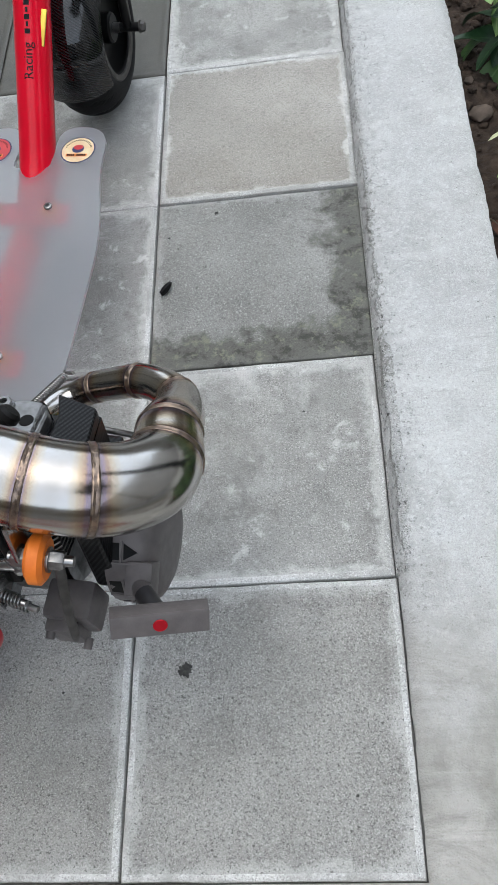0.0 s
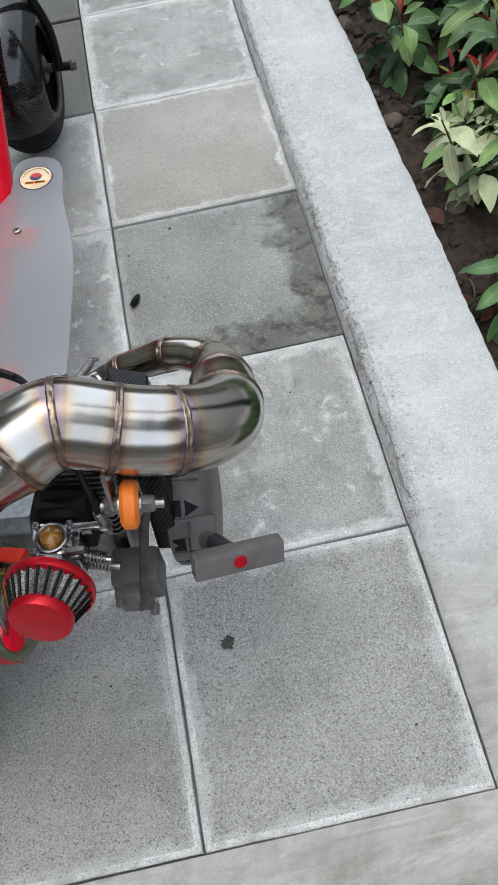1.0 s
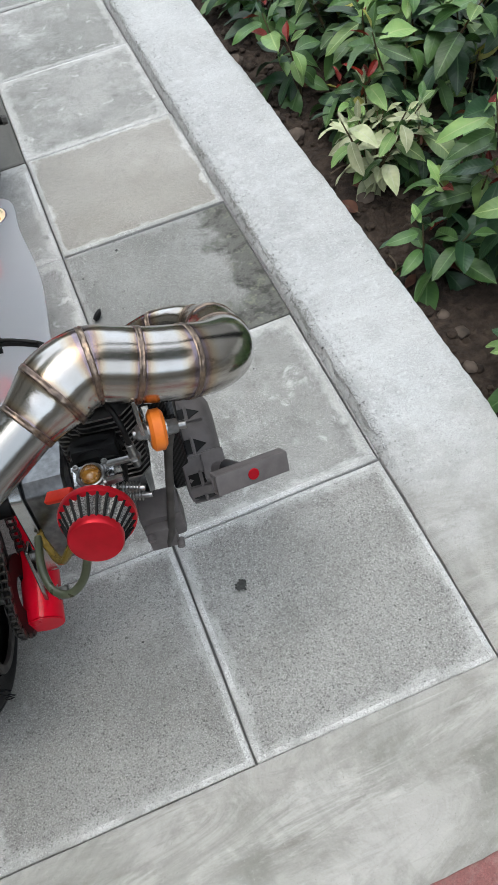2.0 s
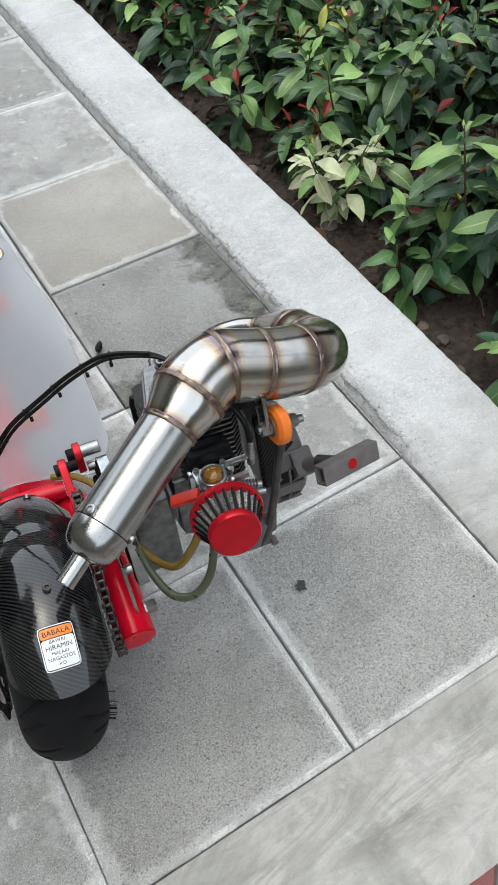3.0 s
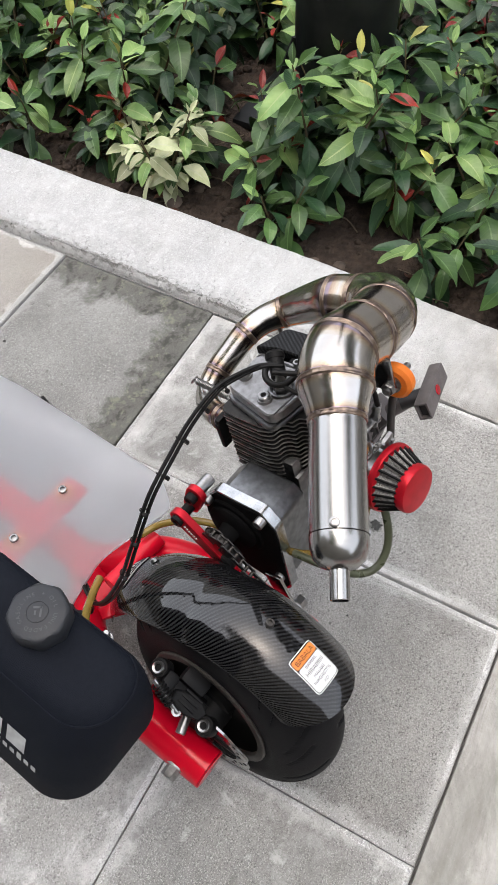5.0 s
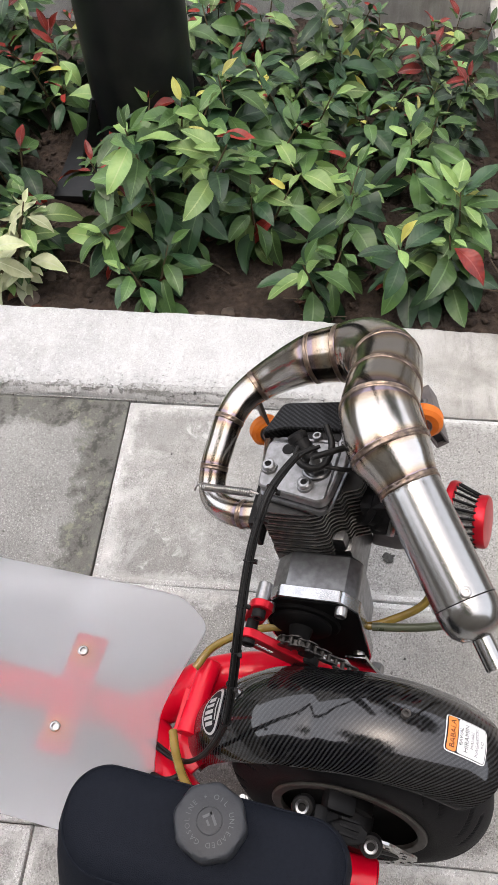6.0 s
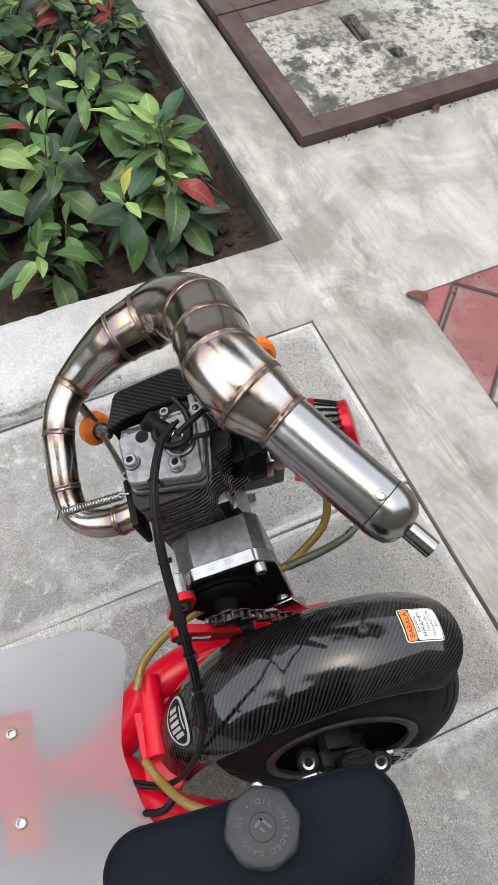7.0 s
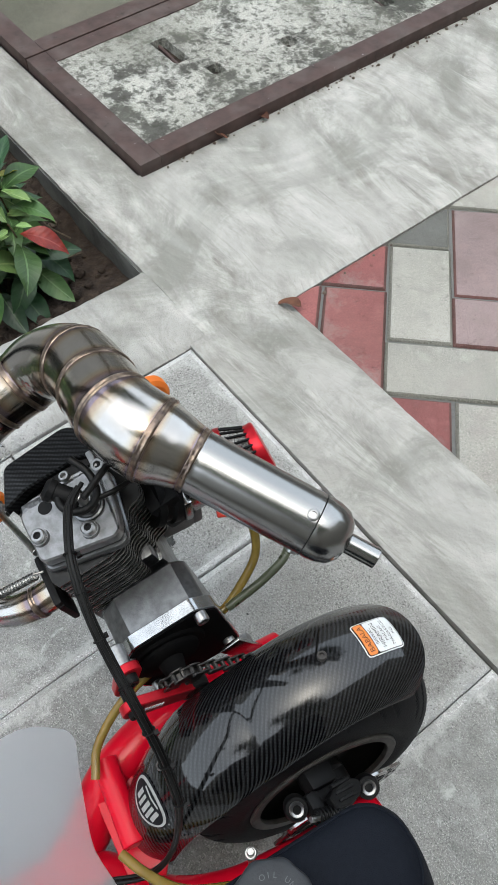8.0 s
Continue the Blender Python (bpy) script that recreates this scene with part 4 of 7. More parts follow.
# access cover beside the apron
def access_cover(x0, x1, y0, y1, fill, label, slots):
    t = thing("access_cover", label, "manhole cover")
    w, h = 0.042, 0.028
    for bm in (box(x1 - x0, w, h, ((x0 + x1) / 2, y1 - w / 2, h / 2), 0.002), box(x1 - x0, w, h, ((x0 + x1) / 2, y0 + w / 2, h / 2), 0.002),
               box(w, y1 - y0 - 2 * w, h, (x0 + w / 2, (y0 + y1) / 2, h / 2), 0.002), box(w, y1 - y0 - 2 * w, h, (x1 - w / 2, (y0 + y1) / 2, h / 2), 0.002)):
        part("frame_bar", bm, M_RUST, t, "brown painted steel frame bar")
    nx, ny = 80, 230
    bm = bmesh.new()
    ix0, ix1, iy0, iy1 = x0 + w, x1 - w, y0 + w, y1 - w

    def top(x, y):
        z = 0.026 + 0.0015 * noise.noise((x * 30, y * 30, 0)) + 0.001 * noise.noise((x * 110, y * 110, 4))
        for sx, sy, lx, ly in slots:
            if abs(x - sx) < lx and abs(y - sy) < ly:
                z -= 0.034
        return z
    V = [[bm.verts.new((ix0 + (ix1 - ix0) * i / nx, iy0 + (iy1 - iy0) * j / ny, top(ix0 + (ix1 - ix0) * i / nx, iy0 + (iy1 - iy0) * j / ny))) for i in range(nx + 1)] for j in range(ny + 1)]
    for j in range(ny):
        for i in range(nx):
            bm.faces.new((V[j][i], V[j][i + 1], V[j + 1][i + 1], V[j + 1][i]))
    part("concrete_fill", bm, fill, t, "weathered concrete with black lichen")
    # soil-coloured plates darken the slot floors in place of deep shade
    for sx, sy, lx, ly in slots:
        part("slot_dirt", moved(box(lx * 2 + 0.004, ly * 2 + 0.004, 0.012, (sx, sy, 0.002), 0.001), Matrix()), M_SOIL, t, "dark plate that paints the shade at the bottom of a slot")
    for sx, sy, lx, ly in slots[:2]:
        part("lifting_bar", rod((sx - lx, sy + 0.003, 0.012), (sx + lx, sy - 0.004, 0.012), 0.0035), M_RUST, t, "rusty steel lifting bar in its slot")
    return t


access_cover(0.655, 1.048, -1.32, -0.152, M_COVER, "concrete access cover in a brown steel frame", [(0.905, -0.385, 0.042, 0.013), (0.79, -0.83, 0.03, 0.014), (0.80, -0.42, 0.014, 0.012), (0.785, -0.585, 0.014, 0.012)])
access_cover(1.052, 1.45, -1.32, -0.152, M_COVER2, "mossy concrete access cover in a brown steel frame", [(1.3, -0.4, 0.03, 0.014)])


# herringbone bricks, laid at 45 degrees
def piece(sx, sy, h, lip, drop, name, mats):
    """A paving piece: domed top, worn lip, straight sides; the lip has a material of its own."""
    bm = bmesh.new()
    rows = []
    for d, z in ((0.0011, -h), (0.0011, -drop), (0.0011 + lip * 0.22, -drop * 0.5), (0.0011 + lip * 0.58, -drop * 0.14), (0.0011 + lip, 0.0)):
        rows.append([bm.verts.new((x, y, z)) for x, y in ((d, d), (sx - d, d), (sx - d, sy - d), (d, sy - d))])
    for n, (a, b) in enumerate(zip(rows, rows[1:])):
        for i in range(4):
            bm.faces.new((a[i], a[(i + 1) % 4], b[(i + 1) % 4], b[i])).material_index = 1 if n < 3 else 0
    bm.faces.new(rows[4])
    return mesh_of(name, bm, mats, smooth=False)


brick_meshes = {}
for key, m, edge in (("red", M_BRICK_RED, M_EDGE_RED), ("grey", M_BRICK_GREY, M_EDGE_GREY), ("mauve", M_BRICK_MAUVE, M_EDGE_RED), ("dark", M_BRICK_DARK, M_EDGE_GREY)):
    brick_meshes[key] = piece(0.1, 0.2, 0.02, 0.0075, 0.0055, "brick", [m, edge])
brick_floor = tagged(new("pavement_bricks"), "herringbone paving of red, grey and mauve bricks", "paving", kind="structure")
known = {("V", 0, 0): "grey", ("H", 0, 0): "grey", ("V", -1, 0): "red", ("V", 1, 0): "mauve", ("H", 1, 0): "mauve", ("H", 0, -1): "red", ("H", -1, 0): "red",
         ("V", -1, 1): "grey", ("H", 1, -1): "dark", ("V", -2, 0): "red", ("V", 0, -1): "mauve", ("V", -1, -1): "red"}
rng = random.Random(5)
for i in range(-20, 21):
    for j in range(-12, 13):
        for kind_ in "VH":
            pick = known.get((kind_, i, j)) or rng.choice(["red", "grey", "mauve", "grey"])
            tilt = rng.uniform(-0.4, 0.4), rng.uniform(-0.4, 0.4), rng.uniform(-0.5, 0.5), rng.uniform(-0.0012, 0.001)
            u, v = (0.074 if kind_ == "V" else 0.072) + 0.1 * i + 0.2 * j, (0.267 if kind_ == "V" else 0.167) + 0.1 * i - 0.2 * j
            cu, cv = (u + 0.05, v + 0.1) if kind_ == "V" else (u + 0.1, v + 0.05)
            # u runs towards -x-y, v towards x-y
            cx, cy = (-cu + cv) / math.sqrt(2), (-cu - cv) / math.sqrt(2)
            if not (-1.7 < cx < 0.36 and -1.25 < cy < -0.13):
                continue
            ob = new("brick", brick_meshes[pick])
            ob.parent = brick_floor
            # a V brick's long side runs along v, an H brick's along u
            ob.matrix_basis = pose(cx, cy, -0.004 + tilt[3], tilt[0], tilt[1], (-135.0 if kind_ == "V" else 135.0) + tilt[2]) @ Matrix.Translation((-0.05, -0.1, 0))


# square concrete pavers
def paver_mesh(seed, mats, n=10):
    """A cast paver: rounded ragged lip round a slightly sunken face; the lip has a material of its own."""
    bm = bmesh.new()
    rows = []
    for d, z, jag in ((0.0007, -0.02, 0.0), (0.0007, -0.005, 0.6), (0.0015, -0.0014, 1.0), (0.0032, -0.0002, 1.0), (0.0085, -0.0001, 1.0), (0.0118, -0.0011, 1.2), (0.0182, -0.0018, 0.6)):
        ringv = []
        for side in range(4):
            for k in range(n):
                t = d + (PITCH - 2 * d) * k / n
                x, y = ((t, d), (PITCH - d, t), (PITCH - t, PITCH - d), (d, PITCH - t))[side]
                q = noise.noise_vector((x * 38, y * 38, seed * 3.7)) * 0.0011 * jag
                ringv.append(bm.verts.new((x + q.x, y + q.y, z + 0.5 * q.z)))
        rows.append(ringv)
    m = 4 * n
    for i, (a, b) in enumerate(zip(rows, rows[1:])):
        for k in range(m):
            bm.faces.new((a[k], a[(k + 1) % m], b[(k + 1) % m], b[k])).material_index = min(1, len(mats) - 1) if i < 4 else 0
    bm.faces.new(rows[-1])
    return mesh_of("paver", bm, mats)


tile_meshes = [paver_mesh(q, [m, l]) for q, (m, l) in enumerate(((M_TILE, M_LIP), (M_TILE_BROWN, M_LIP), (M_TILE_DAMP, M_TILE_DAMP), (M_TILE_WET, M_TILE_WET), (M_TILE_COARSE, M_LIP)))]
paver_floor = tagged(new("pavement_pavers"), "grey square concrete pavers with worn pale edges", "paving", kind="structure")
special = {(0, 3): 1, (0, 2): 2, (-1, 4): 3, (-2, 4): 3, (-1, 5): 3, (-2, 3): 0, (0, 0): 4, (-1, 0): 4}
rng = random.Random(11)
for c in range(-15, 1):
    for r in range(0, 14):
        ob = new("paver", tile_meshes[special.get((c, r), 0)])
        ob.parent = paver_floor
        ob.matrix_basis = pose(c * PITCH + rng.uniform(-0.001, 0.001), r * PITCH + rng.uniform(-0.001, 0.001), rng.uniform(-0.0015, 0.0012), rng.uniform(-0.15, 0.15), rng.uniform(-0.15, 0.15), rng.uniform(-0.2, 0.2))


# small marks and litter on the pavers
def lump(r, seed, flat=0.5):
    bm = bmesh.new()
    bmesh.ops.create_icosphere(bm, subdivisions=2, radius=r)
    for v in bm.verts:
        v.co *= 1 + 0.35 * noise.noise(v.co / r * 1.3 + Vector((seed * 7.1, seed, 0)))
        v.co.z *= flat
    return bm


seedpod = thing("seed_pod", "small dark dry seed pod lying on a paver", "seed", pose(0.019, 0.735, 0.004, 0, 0, 60))
part("pod", moved(lump(0.011, 3, 0.5), Matrix.Diagonal((1.1, 0.5, 1, 1))), M_BLACKP, seedpod)


M_DEEP = mat("tree_leaf", (0.04, 0.08, 0.03), (0.025, 0.055, 0.02), scale=20, rough=0.45)
M_OIL = mat("oil_spot", (0.014, 0.014, 0.013), (0.05, 0.05, 0.046), scale=260, rough=0.6)
stain_rng = random.Random(8)
for x, y, r in ((0.061, 0.205, 0.0115), (0.205, 0.52, 0.002), (-0.075, 0.185, 0.0022), (0.09, 0.87, 0.0045), (0.02, 0.83, 0.003), (0.24, 0.075, 0.0025)):
    bm = bmesh.new()
    ph = stain_rng.uniform(0, 9)
    rim = []
    for q in range(72):
        a = 2 * math.pi * q / 72
        d = Vector((math.cos(a), math.sin(a), ph))
        rr = r * (0.72 + 0.45 * noise.noise(d * 1.6) + 0.2 * noise.noise(d * 4.0) + 0.16 * noise.noise(d * 9.0))
        rim.append(bm.verts.new((max(rr, r * 0.25) * d.x, max(rr, r * 0.25) * 0.85 * d.y, 0)))
    hub = bm.verts.new((0, 0, 0))
    for q in range(72):
        bm.faces.new((hub, rim[q], rim[(q + 1) % 72]))
    ob = new("oil_spot", mesh_of("oil_spot", bm, M_OIL, smooth=False))
    ob.matrix_basis = pose(x, y, 0.0016)
    tagged(ob, "small dark oil spot soaked into a concrete paver", "stain", "oil spots")


# ---- planting bed ----
def leaf_mesh(length, width, curl, fold, material, teeth=0.0, twist=0.0):
    """A broad leaf, widest past its middle, with a drawn-out tip, a drooping curve and wavy edges."""
    bm = bmesh.new()
    uvl = bm.loops.layers.uv.new("UVMap")
    n = 9
    rows = []
    for i in range(n + 1):
        s = i / n
        w = width * 0.5 * min(1.0, math.sin(math.pi * s ** 0.92) ** 0.78 * (1 - 0.25 * max(0.0, s - 0.75))) if 0 < i < n else 0.0
        w *= 1 + teeth * (i % 2)
        a = curl * s
        x = length * (math.sin(a) / curl if abs(curl) > 1e-3 else s)
        z = -length * ((1 - math.cos(a)) / curl if abs(curl) > 1e-3 else 0)
        wave = 0.09 * width * math.sin(8 * s + twist)
        side = 0.06 * length * math.sin(2.2 * s) * math.sin(twist * 3)
        if w == 0:
            rows.append([(bm.verts.new((x, side, z)), s, 0.0)])
        else:
            rows.append([(bm.verts.new((x, side + w * q, z + fold * w * abs(q) ** 1.3 - wave * q + twist * 0.25 * w * q)), s, q) for q in (-1, -0.5, 0, 0.5, 1)])

    def face(*vs):
        f = bm.faces.new([v[0] for v in vs])
        for l, v in zip(f.loops, vs):
            l[uvl].uv = v[1], v[2]
    for a, b in zip(rows, rows[1:]):
        for k in range(4):
            if len(a) == 1:
                face(a[0], b[k], b[k + 1])
            elif len(b) == 1:
                face(a[k], a[k + 1], b[0])
            else:
                face(a[k], a[k + 1], b[k + 1], b[k])
    return mesh_of("leaf", bm, material)


leaves = {}
for mi, m in enumerate(M_LEAF):
    leaves[mi] = [leaf_mesh(*q[:4], m, 0.0, q[4]) for q in ((0.09, 0.036, 0.75, 0.3, 0.5), (0.078, 0.033, 0.45, 0.42, -0.6), (0.1, 0.038, 1.05, 0.25, 0.9), (0.052, 0.019, 0.3, 0.5, 0.2), (0.084, 0.037, 0.2, 0.35, -1.0), (0.07, 0.031, 1.25, 0.3, 0.1))]
rng = random.Random(23)
TONES = {0: "young evergreen shrub with glossy green leaves", 1: "young evergreen shrub with red new leaves at its tips", 2: "young shrub with pale dusty green leaves"}


def shrub(x, y, height, tone, stems=2, spread=1.0, joined=False):
    """A young shrub: thin upright stems with alternate broad leaves, larger and drooping below, small and upright at the tips."""
    t = thing("shrub", TONES[tone], "shrub", pose(x, y, soil_z(x, y) - 0.004, 0, 0, rng.uniform(0, 360)), group="shrubs in the bed")
    crown = bmesh.new() if joined else None
    for s in range(stems):
        lean = rng.uniform(0.15, 0.55) if stems > 1 else rng.uniform(0, 0.2)
        az = 2 * math.pi * (s + rng.uniform(-0.3, 0.3)) / stems
        h = height * rng.uniform(0.6, 1.2)
        bend = rng.uniform(-0.5, 0.5)
        pts = [(lean * h * q * math.cos(az + bend * q), lean * h * q * math.sin(az + bend * q), h * q * (1 - 0.08 * q), 0.0033 * (1 - 0.65 * q)) for q in (0, 0.3, 0.6, 0.85, 1.0)]
        path = spline(pts, 4)
        part("stem", sweep(path, 5), M_STEM, t)
        count = max(12, round(h * 92)) + rng.randint(-2, 3)
        turn = rng.uniform(0, 6)
        lively = rng.random()
        for k in range(count):
            q = 0.16 + 0.84 * (k + 0.5) / count
            p = path[min(len(path) - 1, int(q * (len(path) - 1) + rng.random() * 0.5))]
            turn += 2.4 + rng.uniform(-0.7, 0.7)
            young = k >= count - 3
            if tone == 2:
                mi = rng.choice([5, 5, 2, 5, 0])
            else:
                mi = rng.choices([0, 1, 2, 4], [5, 6 if q < 0.5 else 2.0, (2.6 if lively > 0.45 else 1.0) if q > 0.5 else 0.4, 0.1])[0]
                if tone == 1 and (young or q > 0.78):
                    mi = rng.choice([3, 3, 0, 2, 3])
                elif young and lively > 0.6:
                    mi = rng.choice([2, 2, 2, 0, 4])
                if rng.random() < (0.05 if tone == 1 else 0.018):
                    mi = 3
            # far shrubs get more deep green leaves, standing in for shade over the back rows
            if joined and mi == 0 and rng.random() < 0.55:
                mi = 1
            lift = (-30 + 52 * q if not young else rng.uniform(20, 60)) + rng.uniform(-20, 20)
            size = (rng.uniform(0.5, 0.95) if young else (1.12 - 0.28 * q) * rng.uniform(0.68, 1.14)) * spread
            m = pose(p[0], p[1], p[2], 0, 0, math.degrees(turn)) @ pose(0, 0, 0, rng.uniform(-35, 35), -lift, rng.uniform(-15, 15)) @ Matrix.Translation((0.008, 0, 0)) @ Matrix.Scale(size, 4)
            me = leaves[mi][3 if young or mi == 3 and rng.random() < 0.8 else rng.choice([0, 0, 1, 2, 4, 5])]
            if joined:
                n0 = len(crown.faces)
                v0 = len(crown.verts)
                crown.from_mesh(me)
                crown.verts.ensure_lookup_table()
                crown.faces.ensure_lookup_table()
                for v in crown.verts[v0:]:
                    v.co = m @ v.co
                for f in crown.faces[n0:]:
                    f.material_index = mi
            else:
                ob = new("leaf", me)
                ob.parent = t
                ob.matrix_basis = m
    if joined:
        part("foliage", mesh_of("foliage", crown, M_LEAF), None, t)["kind"] = "stuff"
    return t


spots = []
for row, gx in enumerate(np.arange(0.575, FAR_X - 0.12, 0.12)):
    for gy in np.arange(0.05, 4.1, 0.14):
        x, y = gx + rng.uniform(-0.04, 0.04), gy + 0.07 * (row % 2) + rng.uniform(-0.045, 0.045)
        if y < 0.075 or math.hypot(x - 0.99, y - 0.687) < 0.15:
            continue
        spots.append((x, y, row))
near = [q for q in spots if q[2] < 3 and q[1] < 1.75]
for x, y, row in near:
    if row == 0 and y > 0.35 and rng.random() < 0.22 or math.hypot(x - 0.57, y - 0.9) < 0.1:
        continue
    shrub(x, y, rng.uniform(0.13, 0.19) if y < 0.22 else rng.uniform(0.11, 0.19) if row == 0 else rng.uniform(0.15, 0.27), rng.choices([0, 1], (7 - 2 * row, 1.2))[0] if y > 0.2 else 0, stems=rng.choice([2, 2, 3]) if row == 0 else rng.choice([2, 3, 3]))
shrub(0.58, 0.875, 0.16, 2, 6, 0.72)
shrub(0.615, 0.945, 0.17, 2, 5, 0.72)
protos = [shrub(0, 0, 0.16 + 0.011 * k, 1 if k % 2 == 0 else 0, stems=3, joined=True) for k in range(9)]
far = [q for q in spots if q not in near]
for k, (x, y, row) in enumerate(far):
    m = pose(x, y, soil_z(x, y) - 0.004, 0, 0, rng.uniform(0, 360)) @ Matrix.Scale(0.8 if y < 0.25 else 1.0, 4)
    if k < len(protos):
        protos[k].matrix_basis = m
    else:
        copy_thing(protos[rng.randrange(len(protos))], m)

# crumbs of earth and twigs
crumbs = bmesh.new()
for k in range(900):
    x, y = BED_X + 0.01 + 0.55 * rng.random() ** 1.4, rng.uniform(-0.02, 2.1)
    lp = lump(rng.choice([0.003, 0.004, 0.005, 0.007, 0.01]), k * 0.37, 0.7)
    me = bpy.data.meshes.new("tmp")
    moved(lp, Matrix.Translation((x, y, soil_z(x, y) + 0.002)) @ Matrix.Rotation(rng.uniform(0, 6), 4, "Z")).to_mesh(me)
    lp.free()
    crumbs.from_mesh(me)
    bpy.data.meshes.remove(me)
tagged(new("soil_crumbs", mesh_of("soil_crumbs", crumbs, M_SOIL)), "loose crumbs of dark brown earth on the bed", "soil", kind="stuff")
for k in range(26):
    x, y, a, ln = BED_X + 0.02 + 0.3 * rng.random(), rng.uniform(0.0, 1.8), rng.uniform(0, 6.3), rng.uniform(0.03, 0.1)
    z = soil_z(x, y) + 0.006
    ob = new("twig", mesh_of("twig", hose([(x, y, z), (x + ln * 0.5 * math.cos(a), y + ln * 0.5 * math.sin(a), z + 0.006), (x + ln * math.cos(a + 0.2), y + ln * math.sin(a + 0.2), z + 0.003)], rng.uniform(0.0008, 0.0018), 4, 5), M_TWIG))
    tagged(ob, "thin dry twig lying on the soil", "twig", "twigs on the soil")

# litter and stones on the soil
for k in range(46):
    x, y = rng.uniform(BED_X + 0.02, 0.8), rng.uniform(0.0, 2.0)
    st = thing("stone", "small earthy stone on the soil of the bed", "stone", pose(x, y, soil_z(x, y) + 0.003, 0, 0, rng.uniform(0, 360)), group="stones in the bed")
    part("pebble", lump(rng.uniform(0.005, 0.02), k, 0.6), M_STONE, st)
dead = [leaf_mesh(0.06, 0.03, 0.9, 0.5, M_DEAD), leaf_mesh(0.045, 0.025, -0.8, 0.4, M_DEAD)]
for k in range(60):
    x, y = rng.uniform(BED_X + 0.015, 0.95), rng.uniform(-0.01, 2.0)
    ob = new("fallen_leaf", dead[k % 2])
    ob.matrix_basis = pose(x, y, soil_z(x, y) + 0.007, rng.uniform(-20, 20), rng.uniform(-20, 20), rng.uniform(0, 360)) @ Matrix.Scale(rng.uniform(0.6, 1.2), 4)
    tagged(ob, "curled dry brown leaf lying on soil", "leaf", "fallen leaves")
for k, (x, y, a) in enumerate(((0.256, -0.176, 30), (0.645, -0.33, 80), (0.64, -0.42, 20))):
    ob = new("fallen_leaf", dead[k % 2])
    ob.matrix_basis = pose(x, y, 0.008, 10, -15, a) @ Matrix.Scale(0.7, 4)
    tagged(ob, "curled dry brown leaf beside the paving edge", "leaf", "fallen leaves")

# lamp post in the bed
post = thing("post", "thick black painted steel post standing in the bed", "post", pose(0.99, 0.687, 0))
part("shaft", rod((0, 0, -0.06), (0, 0, 2.6), 0.1, 0.004, 40), M_POLE, post)
for k in range(4):
    a = math.radians(35 + 90 * k)
    g = prism([(0.095, -0.05), (0.155, -0.05), (0.155, -0.035), (0.105, 0.1), (0.095, 0.1)], 0.008, pose(0, 0, 0, 90, 0, math.degrees(a)))
    part("gusset", g, M_POLE, post)
part("base_plate", box(0.34, 0.34, 0.016, (0, 0, -0.045), 0.003), M_POLE, post)


# grit and dry leaf bits along the cover's frame
grit = bmesh.new()
grng = random.Random(3)
for k in range(90):
    if k < 84:
        x, y = 0.652 - abs(grng.gauss(0, 0.006)), grng.uniform(-1.2, -0.2)
    else:
        x, y = 0.272 - 0.02 * grng.random() ** 2, -0.18 - 0.5 * grng.random()
    lp = lump(grng.choice([0.0012, 0.0016, 0.0022, 0.0032]), k * 0.7, 0.7)
    me = bpy.data.meshes.new("tmp")
    moved(lp, Matrix.Translation((x, y, 0.006))).to_mesh(me)
    lp.free()
    grit.from_mesh(me)
    bpy.data.meshes.remove(me)
tagged(new("grit", mesh_of("grit", grit, M_STONE)), "grit and small stones along the cover frame", "grit", kind="stuff")


def street_tree(x, y, cx, cy, cz, r, seed):
    """A street tree: tapered leaning trunk, limbs, and a loose crown of leaves in clumps."""
    tr = random.Random(seed)
    t = thing("tree", "leafy street tree with a loose dark green crown", "tree", pose(x, y, 0), group="street trees")
    top = (cx - x, cy - y, cz - r * 0.6)
    trunk = spline([(0, 0, -0.02, 0.12), (0.05, 0.02, 1.0, 0.1), (top[0] * 0.3, top[1] * 0.3, 2.0, 0.085), (*top, 0.06)], 6)
    part("trunk", sweep(trunk, 12), M_STEM, t)
    verts, faces = [], []
    for k in range(16):
        a, el, rr = tr.uniform(0, 6.28), tr.uniform(-0.5, 1.3), r * tr.uniform(0.35, 0.95)
        c = Vector((cx - x + rr * math.cos(a) * math.cos(el), cy - y + rr * math.sin(a) * math.cos(el), cz + 0.7 * rr * math.sin(el)))
        part("limb", sweep(spline([(*top, 0.045), (*((Vector(top) + c) / 2 + Vector((0, 0, 0.1))), 0.028), (*c, 0.01)], 4), 7), M_STEM, t)
        for q in range(420):
            p = c + Vector((tr.gauss(0, 1), tr.gauss(0, 1), tr.gauss(0, 0.7))) * r * 0.17
            m = Matrix.Translation(p) @ Matrix.Rotation(tr.uniform(0, 6.28), 4, "Z") @ Matrix.Rotation(tr.uniform(-0.9, 0.9), 4, "X")
            n = len(verts)
            sz = tr.uniform(0.7, 1.3)
            verts += [m @ (Vector(v) * sz) for v in ((0, 0, 0), (0.07, 0.03, 0.015), (0.15, 0, -0.01), (0.07, -0.03, 0.015))]
            faces.append((n, n + 1, n + 2, n + 3))
    me = bpy.data.meshes.new("crown")
    me.from_pydata([tuple(v) for v in verts], [], faces)
    me.materials.append(M_DEEP)
    part("crown", me, None, t)
    return t


street_tree(-3.0, 2.6, -2.5, 2.2, 4.4, 1.9, 5)
street_tree(3.6, -1.9, 3.1, -1.6, 4.7, 1.8, 9)


